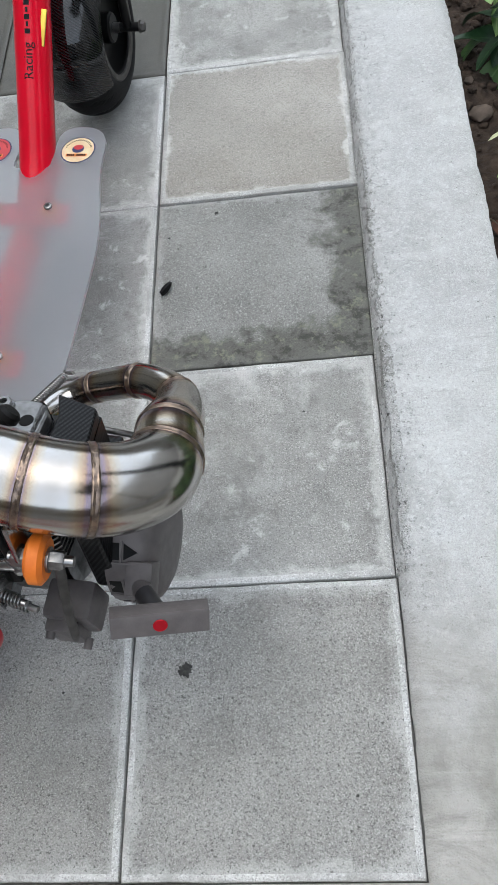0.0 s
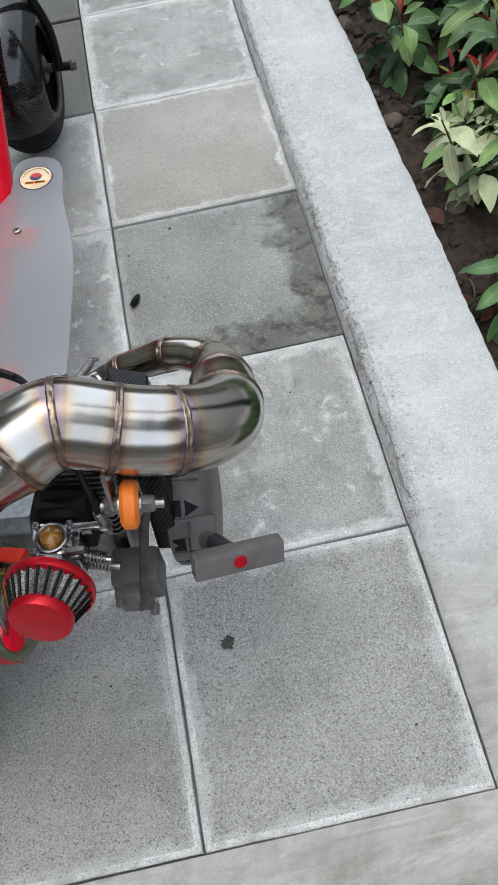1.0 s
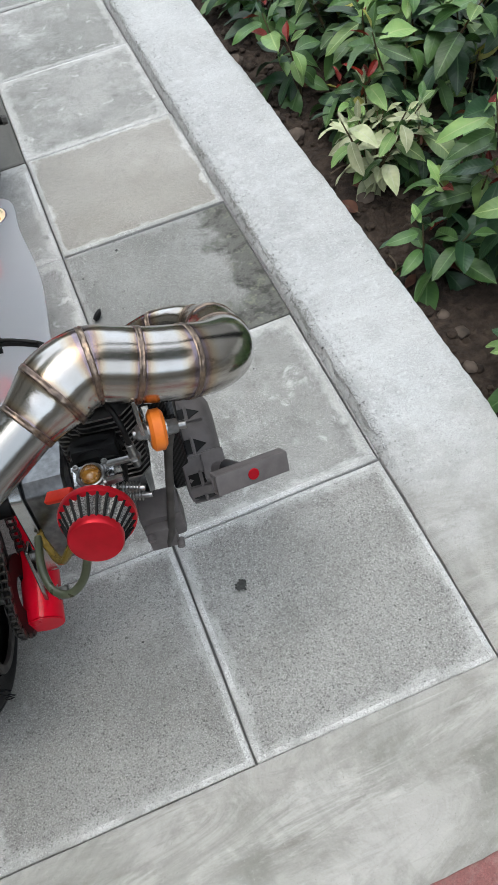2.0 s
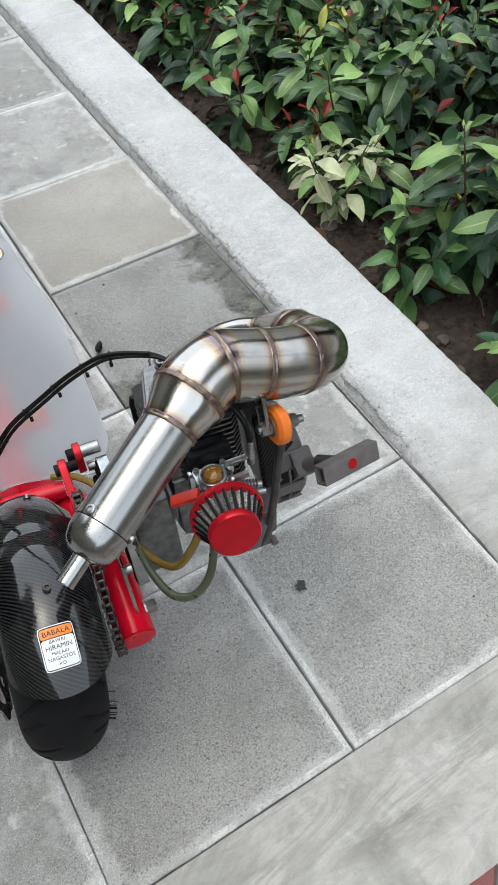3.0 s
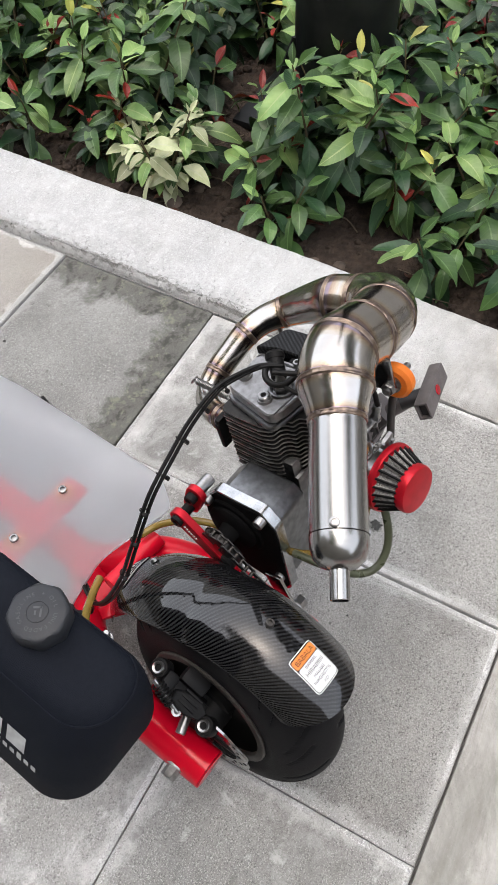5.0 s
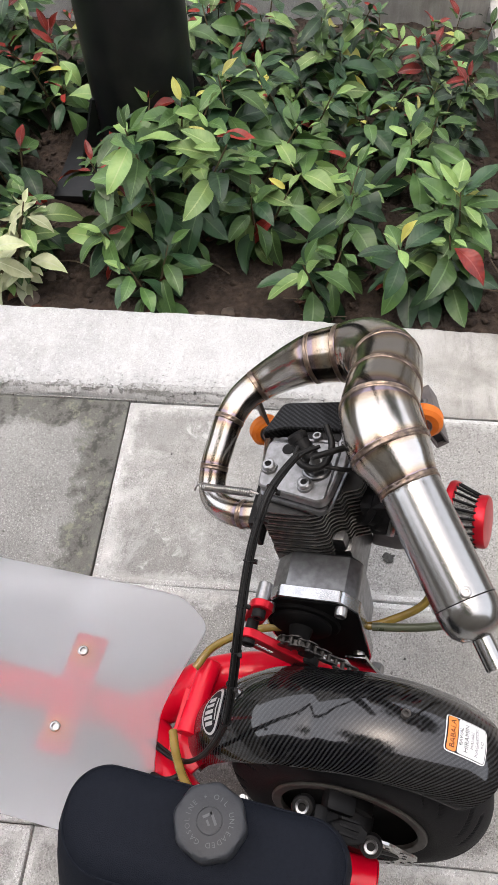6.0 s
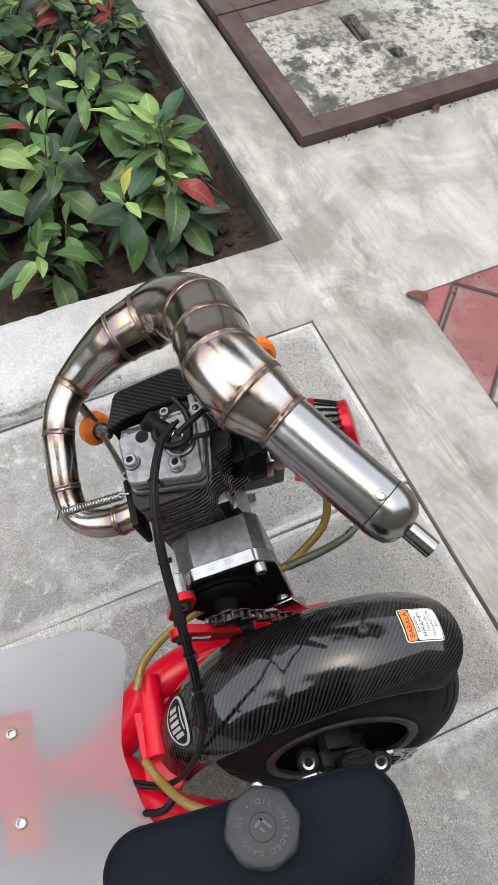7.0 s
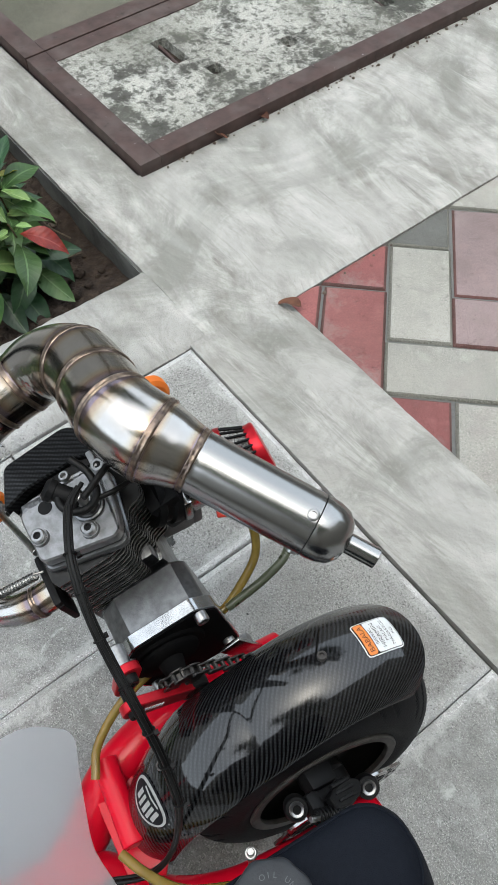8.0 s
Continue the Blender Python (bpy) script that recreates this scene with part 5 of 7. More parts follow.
# plain walls added out of view, far around, to close the place and shape reflections
for nm, sx, sy, x, y, hh in (("wall_west", 0.2, 30, -6.5, 1, 10.0), ("wall_east", 0.2, 30, 8.0, 1, 6.0), ("wall_south", 14.5, 0.2, 0.75, -11.0, 4.0), ("wall_north", 14.5, 0.2, 0.75, 13.0, 4.0)):
    structure(nm, box(sx, sy, hh, (x, y, hh / 2 - 0.02)), M_WALL_PALE if nm == "wall_east" else M_WALL, "plain rendered wall added far off, out of view, for reflections", smooth=False)

# ---- motor scooter ----
S0 = pose(-0.243, 0.16, 0.0, 0, 0, -8.5)
scooter = thing("motor_scooter", "small red petrol scooter with frosted deck and welded steel exhaust", "scooter", S0)
WX, WY, WZ, TR, WYAW, CAMBER = -0.012, 0.088, 0.13, 0.13, 3.0, 8.0
FWY, FWR = 1.01, 0.125


def tyre(R, half, yc, zc, nu=300, nv=30):
    """A road tyre with curved slanting grooves."""
    bm = bmesh.new()
    rows = []
    for i in range(nu):
        a = 2 * math.pi * i / nu
        row = []
        for j in range(nv + 1):
            w = -1 + 2 * j / nv
            th = w * 1.9
            x = half * math.sin(th) / math.sin(1.57) if abs(th) < 1.57 else math.copysign(half * (1 - 0.35 * (abs(th) - 1.57)), th)
            r = R - 0.045 * (1 - math.cos(th)) if abs(th) < 1.57 else R - 0.045 - 0.055 * (abs(th) - 1.57)
            if 0.1 < abs(w) < 0.62:
                u = a * 11 / (2 * math.pi) + 1.3 * abs(w) ** 1.6 + (0.5 if w > 0 else 0)
                g = abs(u % 1.0 - 0.5)
                h = abs((u + 0.33) % 1.0 - 0.5) if abs(w) > 0.26 else 1.0
                ends = min(1.0, (abs(w) - 0.1) / 0.05, (0.62 - abs(w)) / 0.05)
                r -= 0.0026 * ends * max(0.0, min(1.0, (0.036 - min(g, h)) / 0.012))
            row.append(bm.verts.new((x, yc + r * math.sin(a), zc + r * math.cos(a))))
        rows.append(row)
    for i in range(nu):
        a, b = rows[i], rows[(i + 1) % nu]
        for j in range(nv):
            bm.faces.new((a[j], a[j + 1], b[j + 1], b[j]))
    return bm


def X(y, z):
    return Matrix.Translation((0, y, z)) @ Matrix.Rotation(radians(90), 4, "Y")


def set_wheel(x, y, z, yaw, camber):
    return Matrix.Translation((x, y, z)) @ Matrix.Rotation(radians(-yaw), 4, "Z") @ Matrix.Rotation(radians(camber), 4, "Y") @ Matrix.Translation((0, -y, -z))


def wheel(name, R, half, y, z, label, x=0.0, yaw=0.0, fine=(300, 30), camber=0.0):
    PM = set_wheel(x, y, z, yaw, camber)
    t = part(name, moved(tyre(R, half, y, z, *fine), PM), M_RUBBER, scooter, label)
    rim = lathe([(0.02, -half * 0.55), (0.05, -half * 0.5), (0.07, -half * 0.72), (0.082, -half * 0.78), (0.082, -half * 0.7), (0.072, -half * 0.4), (0.072, half * 0.4), (0.082, half * 0.7), (0.082, half * 0.78),
                 (0.07, half * 0.72), (0.05, half * 0.5), (0.02, half * 0.55)], 48, X(y, z))
    part("rim", moved(rim, PM), M_BLACKM, t, "black painted rim")
    for sg in (-1, 1):
        part("rim_edge", moved(lathe([(0.066, 0.0), (0.0665, 0.0016), (0.074, 0.0022), (0.0755, 0.001), (0.0755, -0.003), (0.066, -0.003), (0.066, 0.0)], 64, frame_to((sg * half * 0.95, y, z), (sg * half, y, z))), PM), M_IRON, t, "scuffed grey rim edge")
    part("hub", moved(rod((-half * 0.9, y, z), (half * 0.9, y, z), 0.022, 0.003), PM), M_BLACKM, t)
    part("axle", rod((-0.055, y, z), (0.055, y, z), 0.007), M_CHROME, t, "steel axle")
    return t


rear = wheel("rear_wheel", TR, 0.046, WY, WZ, "black rubber rear wheel with a grooved tyre", WX, WYAW, (900, 64), CAMBER)
front = wheel("front_wheel", FWR, 0.048, FWY, FWR, "black rubber front wheel beneath a carbon mudguard")
hr = random.Random(4)
for k in range(16):
    a, th = math.pi + 1.0 + 0.055 * k, 1.2 + 0.25 * hr.random()
    x, r = 0.045 * math.sin(th), TR - 0.045 * (1 - math.cos(th))
    rm = set_wheel(WX, WY, WZ, WYAW, CAMBER)
    p = rm @ Vector((x - 0.001, WY + r * math.sin(a), WZ + r * math.cos(a)))
    q = rm @ Vector((x + 0.008, WY + (r + 0.003) * math.sin(a), WZ + (r + 0.003) * math.cos(a)))
    part("tyre_hair", rod(p, q, 0.0005, seg=4), M_RUBBER, rear)

# brake disc with a wavy edge, and the caliper over it
DX = -0.076
bd = bmesh.new()
rows = []
for k in range(144):
    a = 2 * math.pi * k / 144
    ro = 0.0655 + 0.0022 * math.sin(a * 9)
    rows.append([bd.verts.new((DX + dx, WY + r * math.sin(a), WZ + r * math.cos(a))) for r, dx in ((0.05, -0.0012), (ro, -0.0012), (ro, 0.0012), (0.05, 0.0012))])
for a, b in zip(rows, rows[1:] + rows[:1]):
    for k in range(4):
        bd.faces.new((a[k], a[(k + 1) % 4], b[(k + 1) % 4], b[k]))
disc_ob = part("brake_disc", bd, M_BRUSH, scooter, "steel brake disc with a wavy drilled edge")
for k in range(6):
    a = math.pi * k / 3
    part("disc_spoke", moved(box(0.0024, 0.008, 0.036, (0, 0, 0.037), 0.0006), Matrix.Translation((DX, WY, WZ)) @ Matrix.Rotation(a, 4, "X") @ Matrix.Rotation(0.4, 4, "X")), M_BLACKM, disc_ob)
part("disc_carrier", rod((DX - 0.004, WY, WZ), (DX + 0.03, WY, WZ), 0.022, 0.002), M_BLACKM, disc_ob)
for k in range(27):
    a, rr = 2 * math.pi * k / 27, 0.0545 + 0.003 * (k % 3)
    p = Vector((DX, WY + rr * math.sin(a), WZ + rr * math.cos(a)))
    part("hole", rod(p - Vector((0.0016, 0, 0)), p + Vector((0.0016, 0, 0)), 0.0022, seg=8), M_BLACKM, disc_ob)
CB = pose(-0.068, 0.1, 0.193, 27, 0, 0)
cal = part("brake_caliper", moved(merged(box(0.018, 0.044, 0.022, (-0.005, 0, -0.003), 0.005), box(0.018, 0.03, 0.015, (0.013, 0.004, 0.002), 0.005), box(0.022, 0.014, 0.016, (-0.006, 0.026, 0.008), 0.005)), CB), M_BLACKM, scooter, "black cast brake caliper with steel bolts and a spring")
for c in ((-0.069, 0.133, 0.218), (-0.082, 0.069, 0.194)):
    lug = frame_to(c, (c[0] - 0.3, c[1] + 0.1, c[2] + 1.0))
    part("caliper_lug", lathe([(0, -0.014), (0.0098, -0.014), (0.0102, 0.0), (0.009, 0.0025), (0, 0.0025)], 24, lug.copy()), M_BLACKM, cal)
    part("caliper_bolt", lathe([(0.0036, 0.002), (0.0036, 0.0052), (0.0055, 0.0058), (0.0063, 0.0048), (0.0063, 0.0025), (0.0036, 0.002)], 24, lug.copy()), M_CHROME, cal, "hollow steel bolt")
    part("bolt_hollow", lathe([(0, 0.003), (0.0037, 0.003), (0.0037, 0.0022), (0, 0.0022)], 16, lug.copy()), M_BLACKM, cal)
arm_out = [(-0.006, -0.016), (0.004, -0.018), (0.009, -0.008), (0.007, 0.01), (0.002, 0.02), (-0.008, 0.018), (-0.011, 0.0)]
part("caliper_arm", moved(prism(arm_out, 0.009, Matrix(), 0.0015), CB @ pose(-0.008, -0.002, 0.011, 6, -8, 0)), M_BLACKP, cal, "black caliper arm")
for k in range(3):
    part("caliper_rib", moved(box(0.0025, 0.02, 0.006, (-0.013 + 0.006 * k, 0.0, 0.0195), 0.0008), CB), M_BLACKP, cal)
for k in range(6):
    part("caliper_spring_coil", ring((-0.083 - 0.0007 * k, 0.122 - 0.0032 * k, 0.222 - 0.0024 * k), (0.2, 0.8, 0.6), 0.0058, 0.0011, 16, 6), M_BLACKM, cal)
part("cable_end", rod((-0.082, 0.128, 0.226), (-0.089, 0.096, 0.203), 0.0026, seg=10), M_CHROME, cal)
part("cable_nut", ring((-0.089, 0.097, 0.205), (0.1, -0.5, 0.8), 0.004, 0.0013, 18, 6), M_WHITE, cal, "white cable ferrule")
part("slide_pin", rod((-0.082, 0.094, 0.173), (-0.099, 0.089, 0.17), 0.0052, 0.001, seg=16), M_CHROME, cal, "silver slide pin")
part("torque_arm", moved(box(0.008, 0.05, 0.014, (0, 0, 0), 0.003), pose(-0.058, 0.098, 0.15, 65, 0, 0)), M_BLACKM, cal)
part("stud", merged(rod((-0.082, 0.182, 0.19), (-0.081, 0.182, 0.262), 0.003, 0.0006, 16), rod((-0.081, 0.182, 0.246), (-0.081, 0.182, 0.25), 0.0052, 0.001, 16)), M_CHROME, scooter, "bright threaded stud with a washer")


# mudguards
def guard_point(a, w, off=0.0, R=0.1532, half=0.0485, y=0.0663, z=0.1202, x0=-0.0079, drop=0.0382, rise=0.043, yaw=1.3, camber=6.7):
    """Point of a mudguard: a is the angle back from the top, w runs across from -1 to 1; the front rises clear of the tyre and narrows."""
    taper = 1.0 - 0.2 * max(0.0, (-a - 0.95)) / 0.75
    th = w * 1.5
    flare = 0.009 * (max(0.0, abs(w) - 0.6) / 0.4) ** 2
    r = R + rise * max(0.0, -a - 0.5) - drop * (1 - math.cos(th)) + flare + off * math.cos(th * 0.9)
    q = Vector(((half * taper + off * 0.9) * math.sin(th), -r * math.sin(a), r * math.cos(a)))
    return Vector((x0, y, z)) + Matrix.Rotation(radians(-yaw), 3, "Z") @ Matrix.Rotation(radians(camber), 3, "Y") @ q


def guard(a0, a1, fn, na=70, nw=22, thick=0.002):
    bm = bmesh.new()
    uvl = bm.loops.layers.uv.new("UVMap")
    grid = []
    for o in (0.0, -thick):
        rows = []
        for i in range(na + 1):
            a = a0 + (a1 - a0) * i / na
            rows.append([bm.verts.new(fn(a, -1 + 2 * j / nw, o)) for j in range(nw + 1)])
        grid.append(rows)

    def face(vs, uvs):
        f = bm.faces.new(vs)
        for l, q in zip(f.loops, uvs):
            l[uvl].uv = q
    for o in (0, 1):
        for i in range(na):
            for j in range(nw):
                idx = [(i, j), (i, j + 1), (i + 1, j + 1), (i + 1, j)]
                face([grid[o][p][q] for p, q in idx], [((a0 + (a1 - a0) * p / na) * 0.15, 0.075 * (2 * q / nw - 1)) for p, q in idx])
    rim = [(0, j) for j in range(nw + 1)] + [(i, nw) for i in range(1, na + 1)] + [(na, j) for j in range(nw - 1, -1, -1)] + [(i, 0) for i in range(na - 1, 0, -1)]
    for (p, q), (r, s) in zip(rim, rim[1:] + rim[:1]):
        face([grid[0][p][q], grid[0][r][s], grid[1][r][s], grid[1][p][q]], [(0, 0)] * 4)
    return bm


def tail_point(a, w, off=0.0):
    # the tail ends in a curve, the front in a narrow tongue
    a = a * (1 - 0.29 * w * w) if a > 0 else a
    return guard_point(a, w, off)


mud = part("rear_mudguard", guard(-1.62, 0.69, tail_point, 110, 40), M_CARBON, scooter, "glossy carbon fibre rear mudguard")


def on_guard(a0, w0, turn=0.0, off=0.0007, k=0.74):
    """Lays flat drawings on the mudguard: x across, y towards the front."""
    c, s = math.cos(turn), math.sin(turn)

    def fn(x, y, z):
        x, y = c * x - s * y, s * x + c * y
        return guard_point(a0 - y / 0.1532 * k, w0 + x / (0.0485 * 1.5) * k, off + z)
    return fn


# warning sticker
SA, SW, ST = 0.392, 0.02, 0.0
part("warning_sticker", mapped(plate(0.044, 0.055, 0.0045), on_guard(SA, SW, ST, 0.0005)), M_WHITE, mud, "white and orange warning sticker")
part("sticker_line", mapped(plate(0.0415, 0.0525, 0.0035), on_guard(SA, SW, ST, 0.0008)), M_INK, mud, "black sticker line")
part("sticker_field", mapped(plate(0.0397, 0.0365, 0.003, (0, -0.0068)), on_guard(SA, SW, ST, 0.0011)), M_WHITE, mud, "white sticker field")
part("sticker_heading", mapped(plate(0.0397, 0.0122, 0.003, (0, 0.0186)), on_guard(SA, SW, ST, 0.0011)), M_STKO, mud, "orange sticker heading")
for text, size, yy in (("BABALA", 0.0092, 0.0182), ("BAWAL", 0.0062, 0.0078), ("HIRAMIN", 0.0081, 0.0005), ("MALAKI", 0.0058, -0.0068), ("NAGASTOS", 0.0063, -0.0133), ("KO", 0.0058, -0.0200)):
    bm = moved(lettering(text, size), Matrix.Translation((0, yy, 0)))
    part("lettering", mapped(bm, on_guard(SA, SW, ST, 0.0014)), M_INK, mud)
# oval badge on the tongue
BA = -1.2
part("oval_badge", mapped(disc(0.027, 0.0155), on_guard(BA, -0.06, 0, 0.0006, 1.0)), M_INK, mud, "oval silver and black badge")
part("badge_face", mapped(disc(0.0252, 0.0138), on_guard(BA, -0.06, 0, 0.0009, 1.0)), M_BADGE, mud, "silver badge face")
part("badge_field", mapped(disc(0.0226, 0.0112), on_guard(BA, -0.06, 0, 0.0012, 1.0)), M_INK, mud, "black badge field")
for x, y, w, h, lean in ((-0.0135, 0.0005, 0.0042, 0.011, 0.3), (-0.0075, 0.002, 0.0036, 0.0125, 0.3), (-0.0015, 0.0018, 0.0042, 0.0125, 0.3), (0.005, 0.0018, 0.0034, 0.0115, 0.3), (0.0112, 0.001, 0.0046, 0.0095, 0.3), (0.0, -0.0078, 0.0225, 0.0016, 0.1)):
    part("badge_bar", mapped(moved(rect(w, h, 2, 2), Matrix.Translation((x, y, 0)) @ Matrix.Shear("XY", 4, (-lean, 0))), on_guard(BA, -0.06, 0, 0.0015, 1.0)), M_BADGE, mud)
for a, w in ((0.028, 0.05), (-1.0, 0.12)):
    p, q = guard_point(a, w, 0.0), guard_point(a, w, 0.004)
    part("guard_screw", hexbolt(p, q, 0.0042, True), M_IRON if a > 0 else M_CHROME, mud, "small socket screw")


def front_point(a, w, off=0.0):
    return guard_point(a, w, off, 0.139, 0.059, FWY, FWR, 0.003, 0.045, 0.02, 0, 0)


part("front_mudguard", guard(-0.9, 1.75, front_point), M_CARBON, scooter, "glossy carbon fibre front mudguard")

# frame
spine = part("frame", hose([(0, 0.74, 0.1), (0, 0.66, 0.095), (0, 0.6, 0.093), (0, 0.45, 0.093), (0, 0.38, 0.09), (0, 0.31, 0.08)], 0.021, seg=20), M_RED, scooter, "glossy red welded steel tube frame")
part("stem_tube", hose([(0, 0.66, 0.099), (0, 0.712, 0.125), (0, 0.77, 0.172), (0, 0.875, 0.262), (0, 0.96, 0.345)], 0.0245, seg=22), M_RED, spine, "red steering neck tube")
part("head_tube", rod((0, 0.975, 0.33), (0, 0.945, 0.46), 0.024, 0.002), M_RED, spine)
for sgn, ex, lr in ((1, 0.076, 0.022), (-1, 0.1, 0.0218)):
    leg = [(sgn * 0.004, 0.335, 0.08, 0.02), (sgn * 0.02, 0.302, 0.09, lr), (sgn * ex * 0.66, 0.262, 0.111, lr), (sgn * ex * 0.92, 0.205, 0.116, lr), (sgn * ex, 0.13, 0.112, lr), (sgn * ex, 0.057, 0.106, lr)]
    part("rear_leg", sweep(spline(leg, 6), 24), M_RED, spine, "thick red rear leg with a cut end")
    part("leg_plug", rod((sgn * ex, 0.0566, 0.106), (sgn * ex, 0.0556, 0.1059), lr - 0.0005, 0.0004), M_RED, spine)
    part("axle_bolt", hexbolt((sgn * (ex + lr - 0.003), WY - 0.002, 0.111), (sgn * (ex + lr + 0.011), WY - 0.002, 0.111), 0.0085), M_CHROME, spine, "zinc plated hexagon bolt")
part("cross_tube", rod((0.06, 0.258, 0.142), (-0.018, 0.262, 0.142), 0.0115, 0.001), M_RED, spine, "short red cross tube")
part("gusset", prism([(-0.035, 0.27), (0.035, 0.27), (0.05, 0.24), (0.03, 0.225), (-0.03, 0.225), (-0.05, 0.24)], 0.006, Matrix.Translation((0, 0.01, 0.119)), 0.001), M_RED, spine)
for y in (0.397, 0.632):
    part("cross_bar", box(0.128, 0.036, 0.006, (0, y, 0.1205), 0.0015), M_RED, spine, "flat red cross bar under the deck")
    for sx in (-0.041, 0.041):
        part("rubber_washer", rod((sx, y, 0.1232), (sx, y, 0.1319), 0.013, 0.0008), M_ORANGE, spine, "orange rubber washer")
part("fork_leg", hose([(0.066, FWY, FWR), (0.07, 1.0, 0.2), (0.05, 0.985, 0.28), (0.012, 0.972, 0.33)], 0.007, seg=12), M_BLACKM, spine, "black fork leg")
part("fork_leg", hose([(-0.066, FWY, FWR), (-0.07, 1.0, 0.2), (-0.05, 0.985, 0.28), (-0.012, 0.972, 0.33)], 0.007, seg=12), M_BLACKM, spine, "black fork leg")
part("axle_sleeve", rod((0.05, FWY, FWR), (0.085, FWY, FWR), 0.0068, 0.001), M_BLACKM, spine)
part("axle_nut", hexbolt((0.085, FWY, FWR), (0.093, FWY, FWR), 0.0075), M_IRON, spine, "dark steel axle nut")
part("brass_tag", box(0.0075, 0.045, 0.004, (0, 0, 0), 0.001), mat("brass", (0.6, 0.42, 0.08), (0.5, 0.34, 0.06), scale=60, rough=0.3, metal=1.0), spine, "small brass bar").matrix_basis = pose(0.0205, 0.838, 0.247, 41, 12, 0)


# script on the neck tube
def on_stem(y0, z0):
    d = Vector((0, 0.105, 0.09)).normalized()
    up = Vector((0, -d.z, d.y))

    def fn(x, y, z):
        th = y / 0.0245 - 0.15
        return Vector((0, y0, z0)) + d * x + 0.0251 * (math.cos(th) * up - math.sin(th) * Vector((1, 0, 0)))
    return fn


part("script_lettering", mapped(moved(lettering("Racing", 0.0175), Matrix.Shear("XY", 4, (0.45, 0))), on_stem(0.815, 0.2097)), M_INK, spine, "black script lettering")
for k in range(5):
    part("script_bar", mapped(rect(0.006, 0.003 + 0.004 * (k % 2 == 0), 2, 3, (0.036 + 0.0085 * k, 0.0)), on_stem(0.815, 0.2097)), M_INK, spine)


# deck: a frosted plate with horns at the front and a hollow at the back
def rounded(pts, n=6):
    """Rounds the corners of (x, y, r)."""
    out = []
    for i, (x, y, r) in enumerate(pts):
        p, a, b = Vector((x, y)), Vector(pts[i - 1][:2]), Vector(pts[(i + 1) % len(pts)][:2])
        if r <= 0:
            out.append((x, y))
            continue
        u, v = (a - p).normalized(), (b - p).normalized()
        for k in range(n + 1):
            t = k / n
            q = (1 - t) ** 2 * (p + u * r) + 2 * t * (1 - t) * p + t * t * (p + v * r)
            out.append((q.x, q.y))
    return out


deck_outline = rounded([(0.1, 0.272, 0.014), (0.127, 0.31, 0.018), (0.126, 0.45, 0), (0.124, 0.58, 0.05), (0.096, 0.70, 0.03), (0.093, 0.78, 0.04), (0.022, 0.78, 0.03), (0.024, 0.702, 0.01),
                        (-0.03, 0.702, 0.01), (-0.03, 0.78, 0.03), (-0.1, 0.78, 0.04), (-0.102, 0.70, 0.03), (-0.128, 0.58, 0.05), (-0.13, 0.45, 0), (-0.131, 0.30, 0.018), (-0.104, 0.262, 0.018),
                        (-0.06, 0.285, 0.015), (0.0, 0.297, 0.015), (0.055, 0.285, 0.015)], 5)
deck = part("deck", prism(deck_outline, 0.005, Matrix.Translation((0, 0, 0.1322))), M_DECK, scooter, "frosted clear acrylic standing deck", smooth=False)
for x, y in ((0.041, 0.397), (-0.041, 0.397), (0.041, 0.632), (-0.041, 0.632)):
    part("deck_screw", merged(lathe([(0, 0), (0.0054, 0), (0.0054, 0.003), (0.0044, 0.0036), (0.0032, 0.0036), (0.003, 0.0004), (0, 0.0004)], 20, Matrix.Translation((x, y, 0.1374)))), M_CHROME, deck, "steel screw with a hollow head")


def round_sticker(x, y, body):
    for nm, r, m, h in (("sticker_rim", 0.0245, M_NAVY, 0.0003), ("sticker_face", 0.0228, body, 0.0006)):
        part(nm, moved(disc(r), Matrix.Translation((x, y, 0.1372 + h))), m, deck, "round team sticker" if nm == "sticker_rim" else "")
    part("sticker_mark", moved(merged(disc(0.0085, 0.0075, at=(0, 0.002))), Matrix.Translation((x, y, 0.1381))), M_NAVY, deck)
    part("sticker_mark", moved(merged(disc(0.007, 0.0045, at=(0, 0.0045))), Matrix.Translation((x, y, 0.1384))), M_STKR, deck)
    part("sticker_bar", moved(rect(0.03, 0.0052, 4, 1, (0, -0.0098)), Matrix.Translation((x, y, 0.1381))), M_STKO, deck)
    part("sticker_bar", moved(merged(*[rect(0.0022, 0.0036, 1, 1, (-0.012 + 0.0027 * k, -0.0098)) for k in range(10) if k != 4]), Matrix.Translation((x, y, 0.1384))), M_INK, deck)
    part("sticker_bar", moved(merged(*[moved(rect(0.0016, 0.0022), Matrix.Rotation(0.16 * k, 4, "Z") @ Matrix.Translation((0, 0.0185, 0))) for k in range(-8, 9)]), Matrix.Translation((x, y, 0.1381))), M_INK, deck)


round_sticker(0.057, 0.735, M_CREAM)
round_sticker(-0.066, 0.735, M_STKR)

# ---- engine: upright cylinder that leans forward, crankshaft across ----
LEAN_E = 13.0
EC = Vector((0.2, 0.165, 0.21))
E = Matrix.Translation(EC) @ Matrix.Rotation(radians(-LEAN_E), 4, "X")


def e(x, y, z):
    return E @ Vector((x, y, z))


def eb(bm):
    return moved(bm, E)


eng = part("engine", eb(merged(box(0.07, 0.088, 0.085, (-0.005, 0, 0), 0.012), box(0.075, 0.075, 0.03, (0, 0, 0.045), 0.005), moved(lathe([(0, -0.06), (0.034, -0.06), (0.04, -0.03), (0.045, 0.03), (0, 0.03)], 32), Matrix.Rotation(radians(90), 4, "Y")))),
           M_ALU, scooter, "grey cast aluminium two-stroke engine with cooling fins")
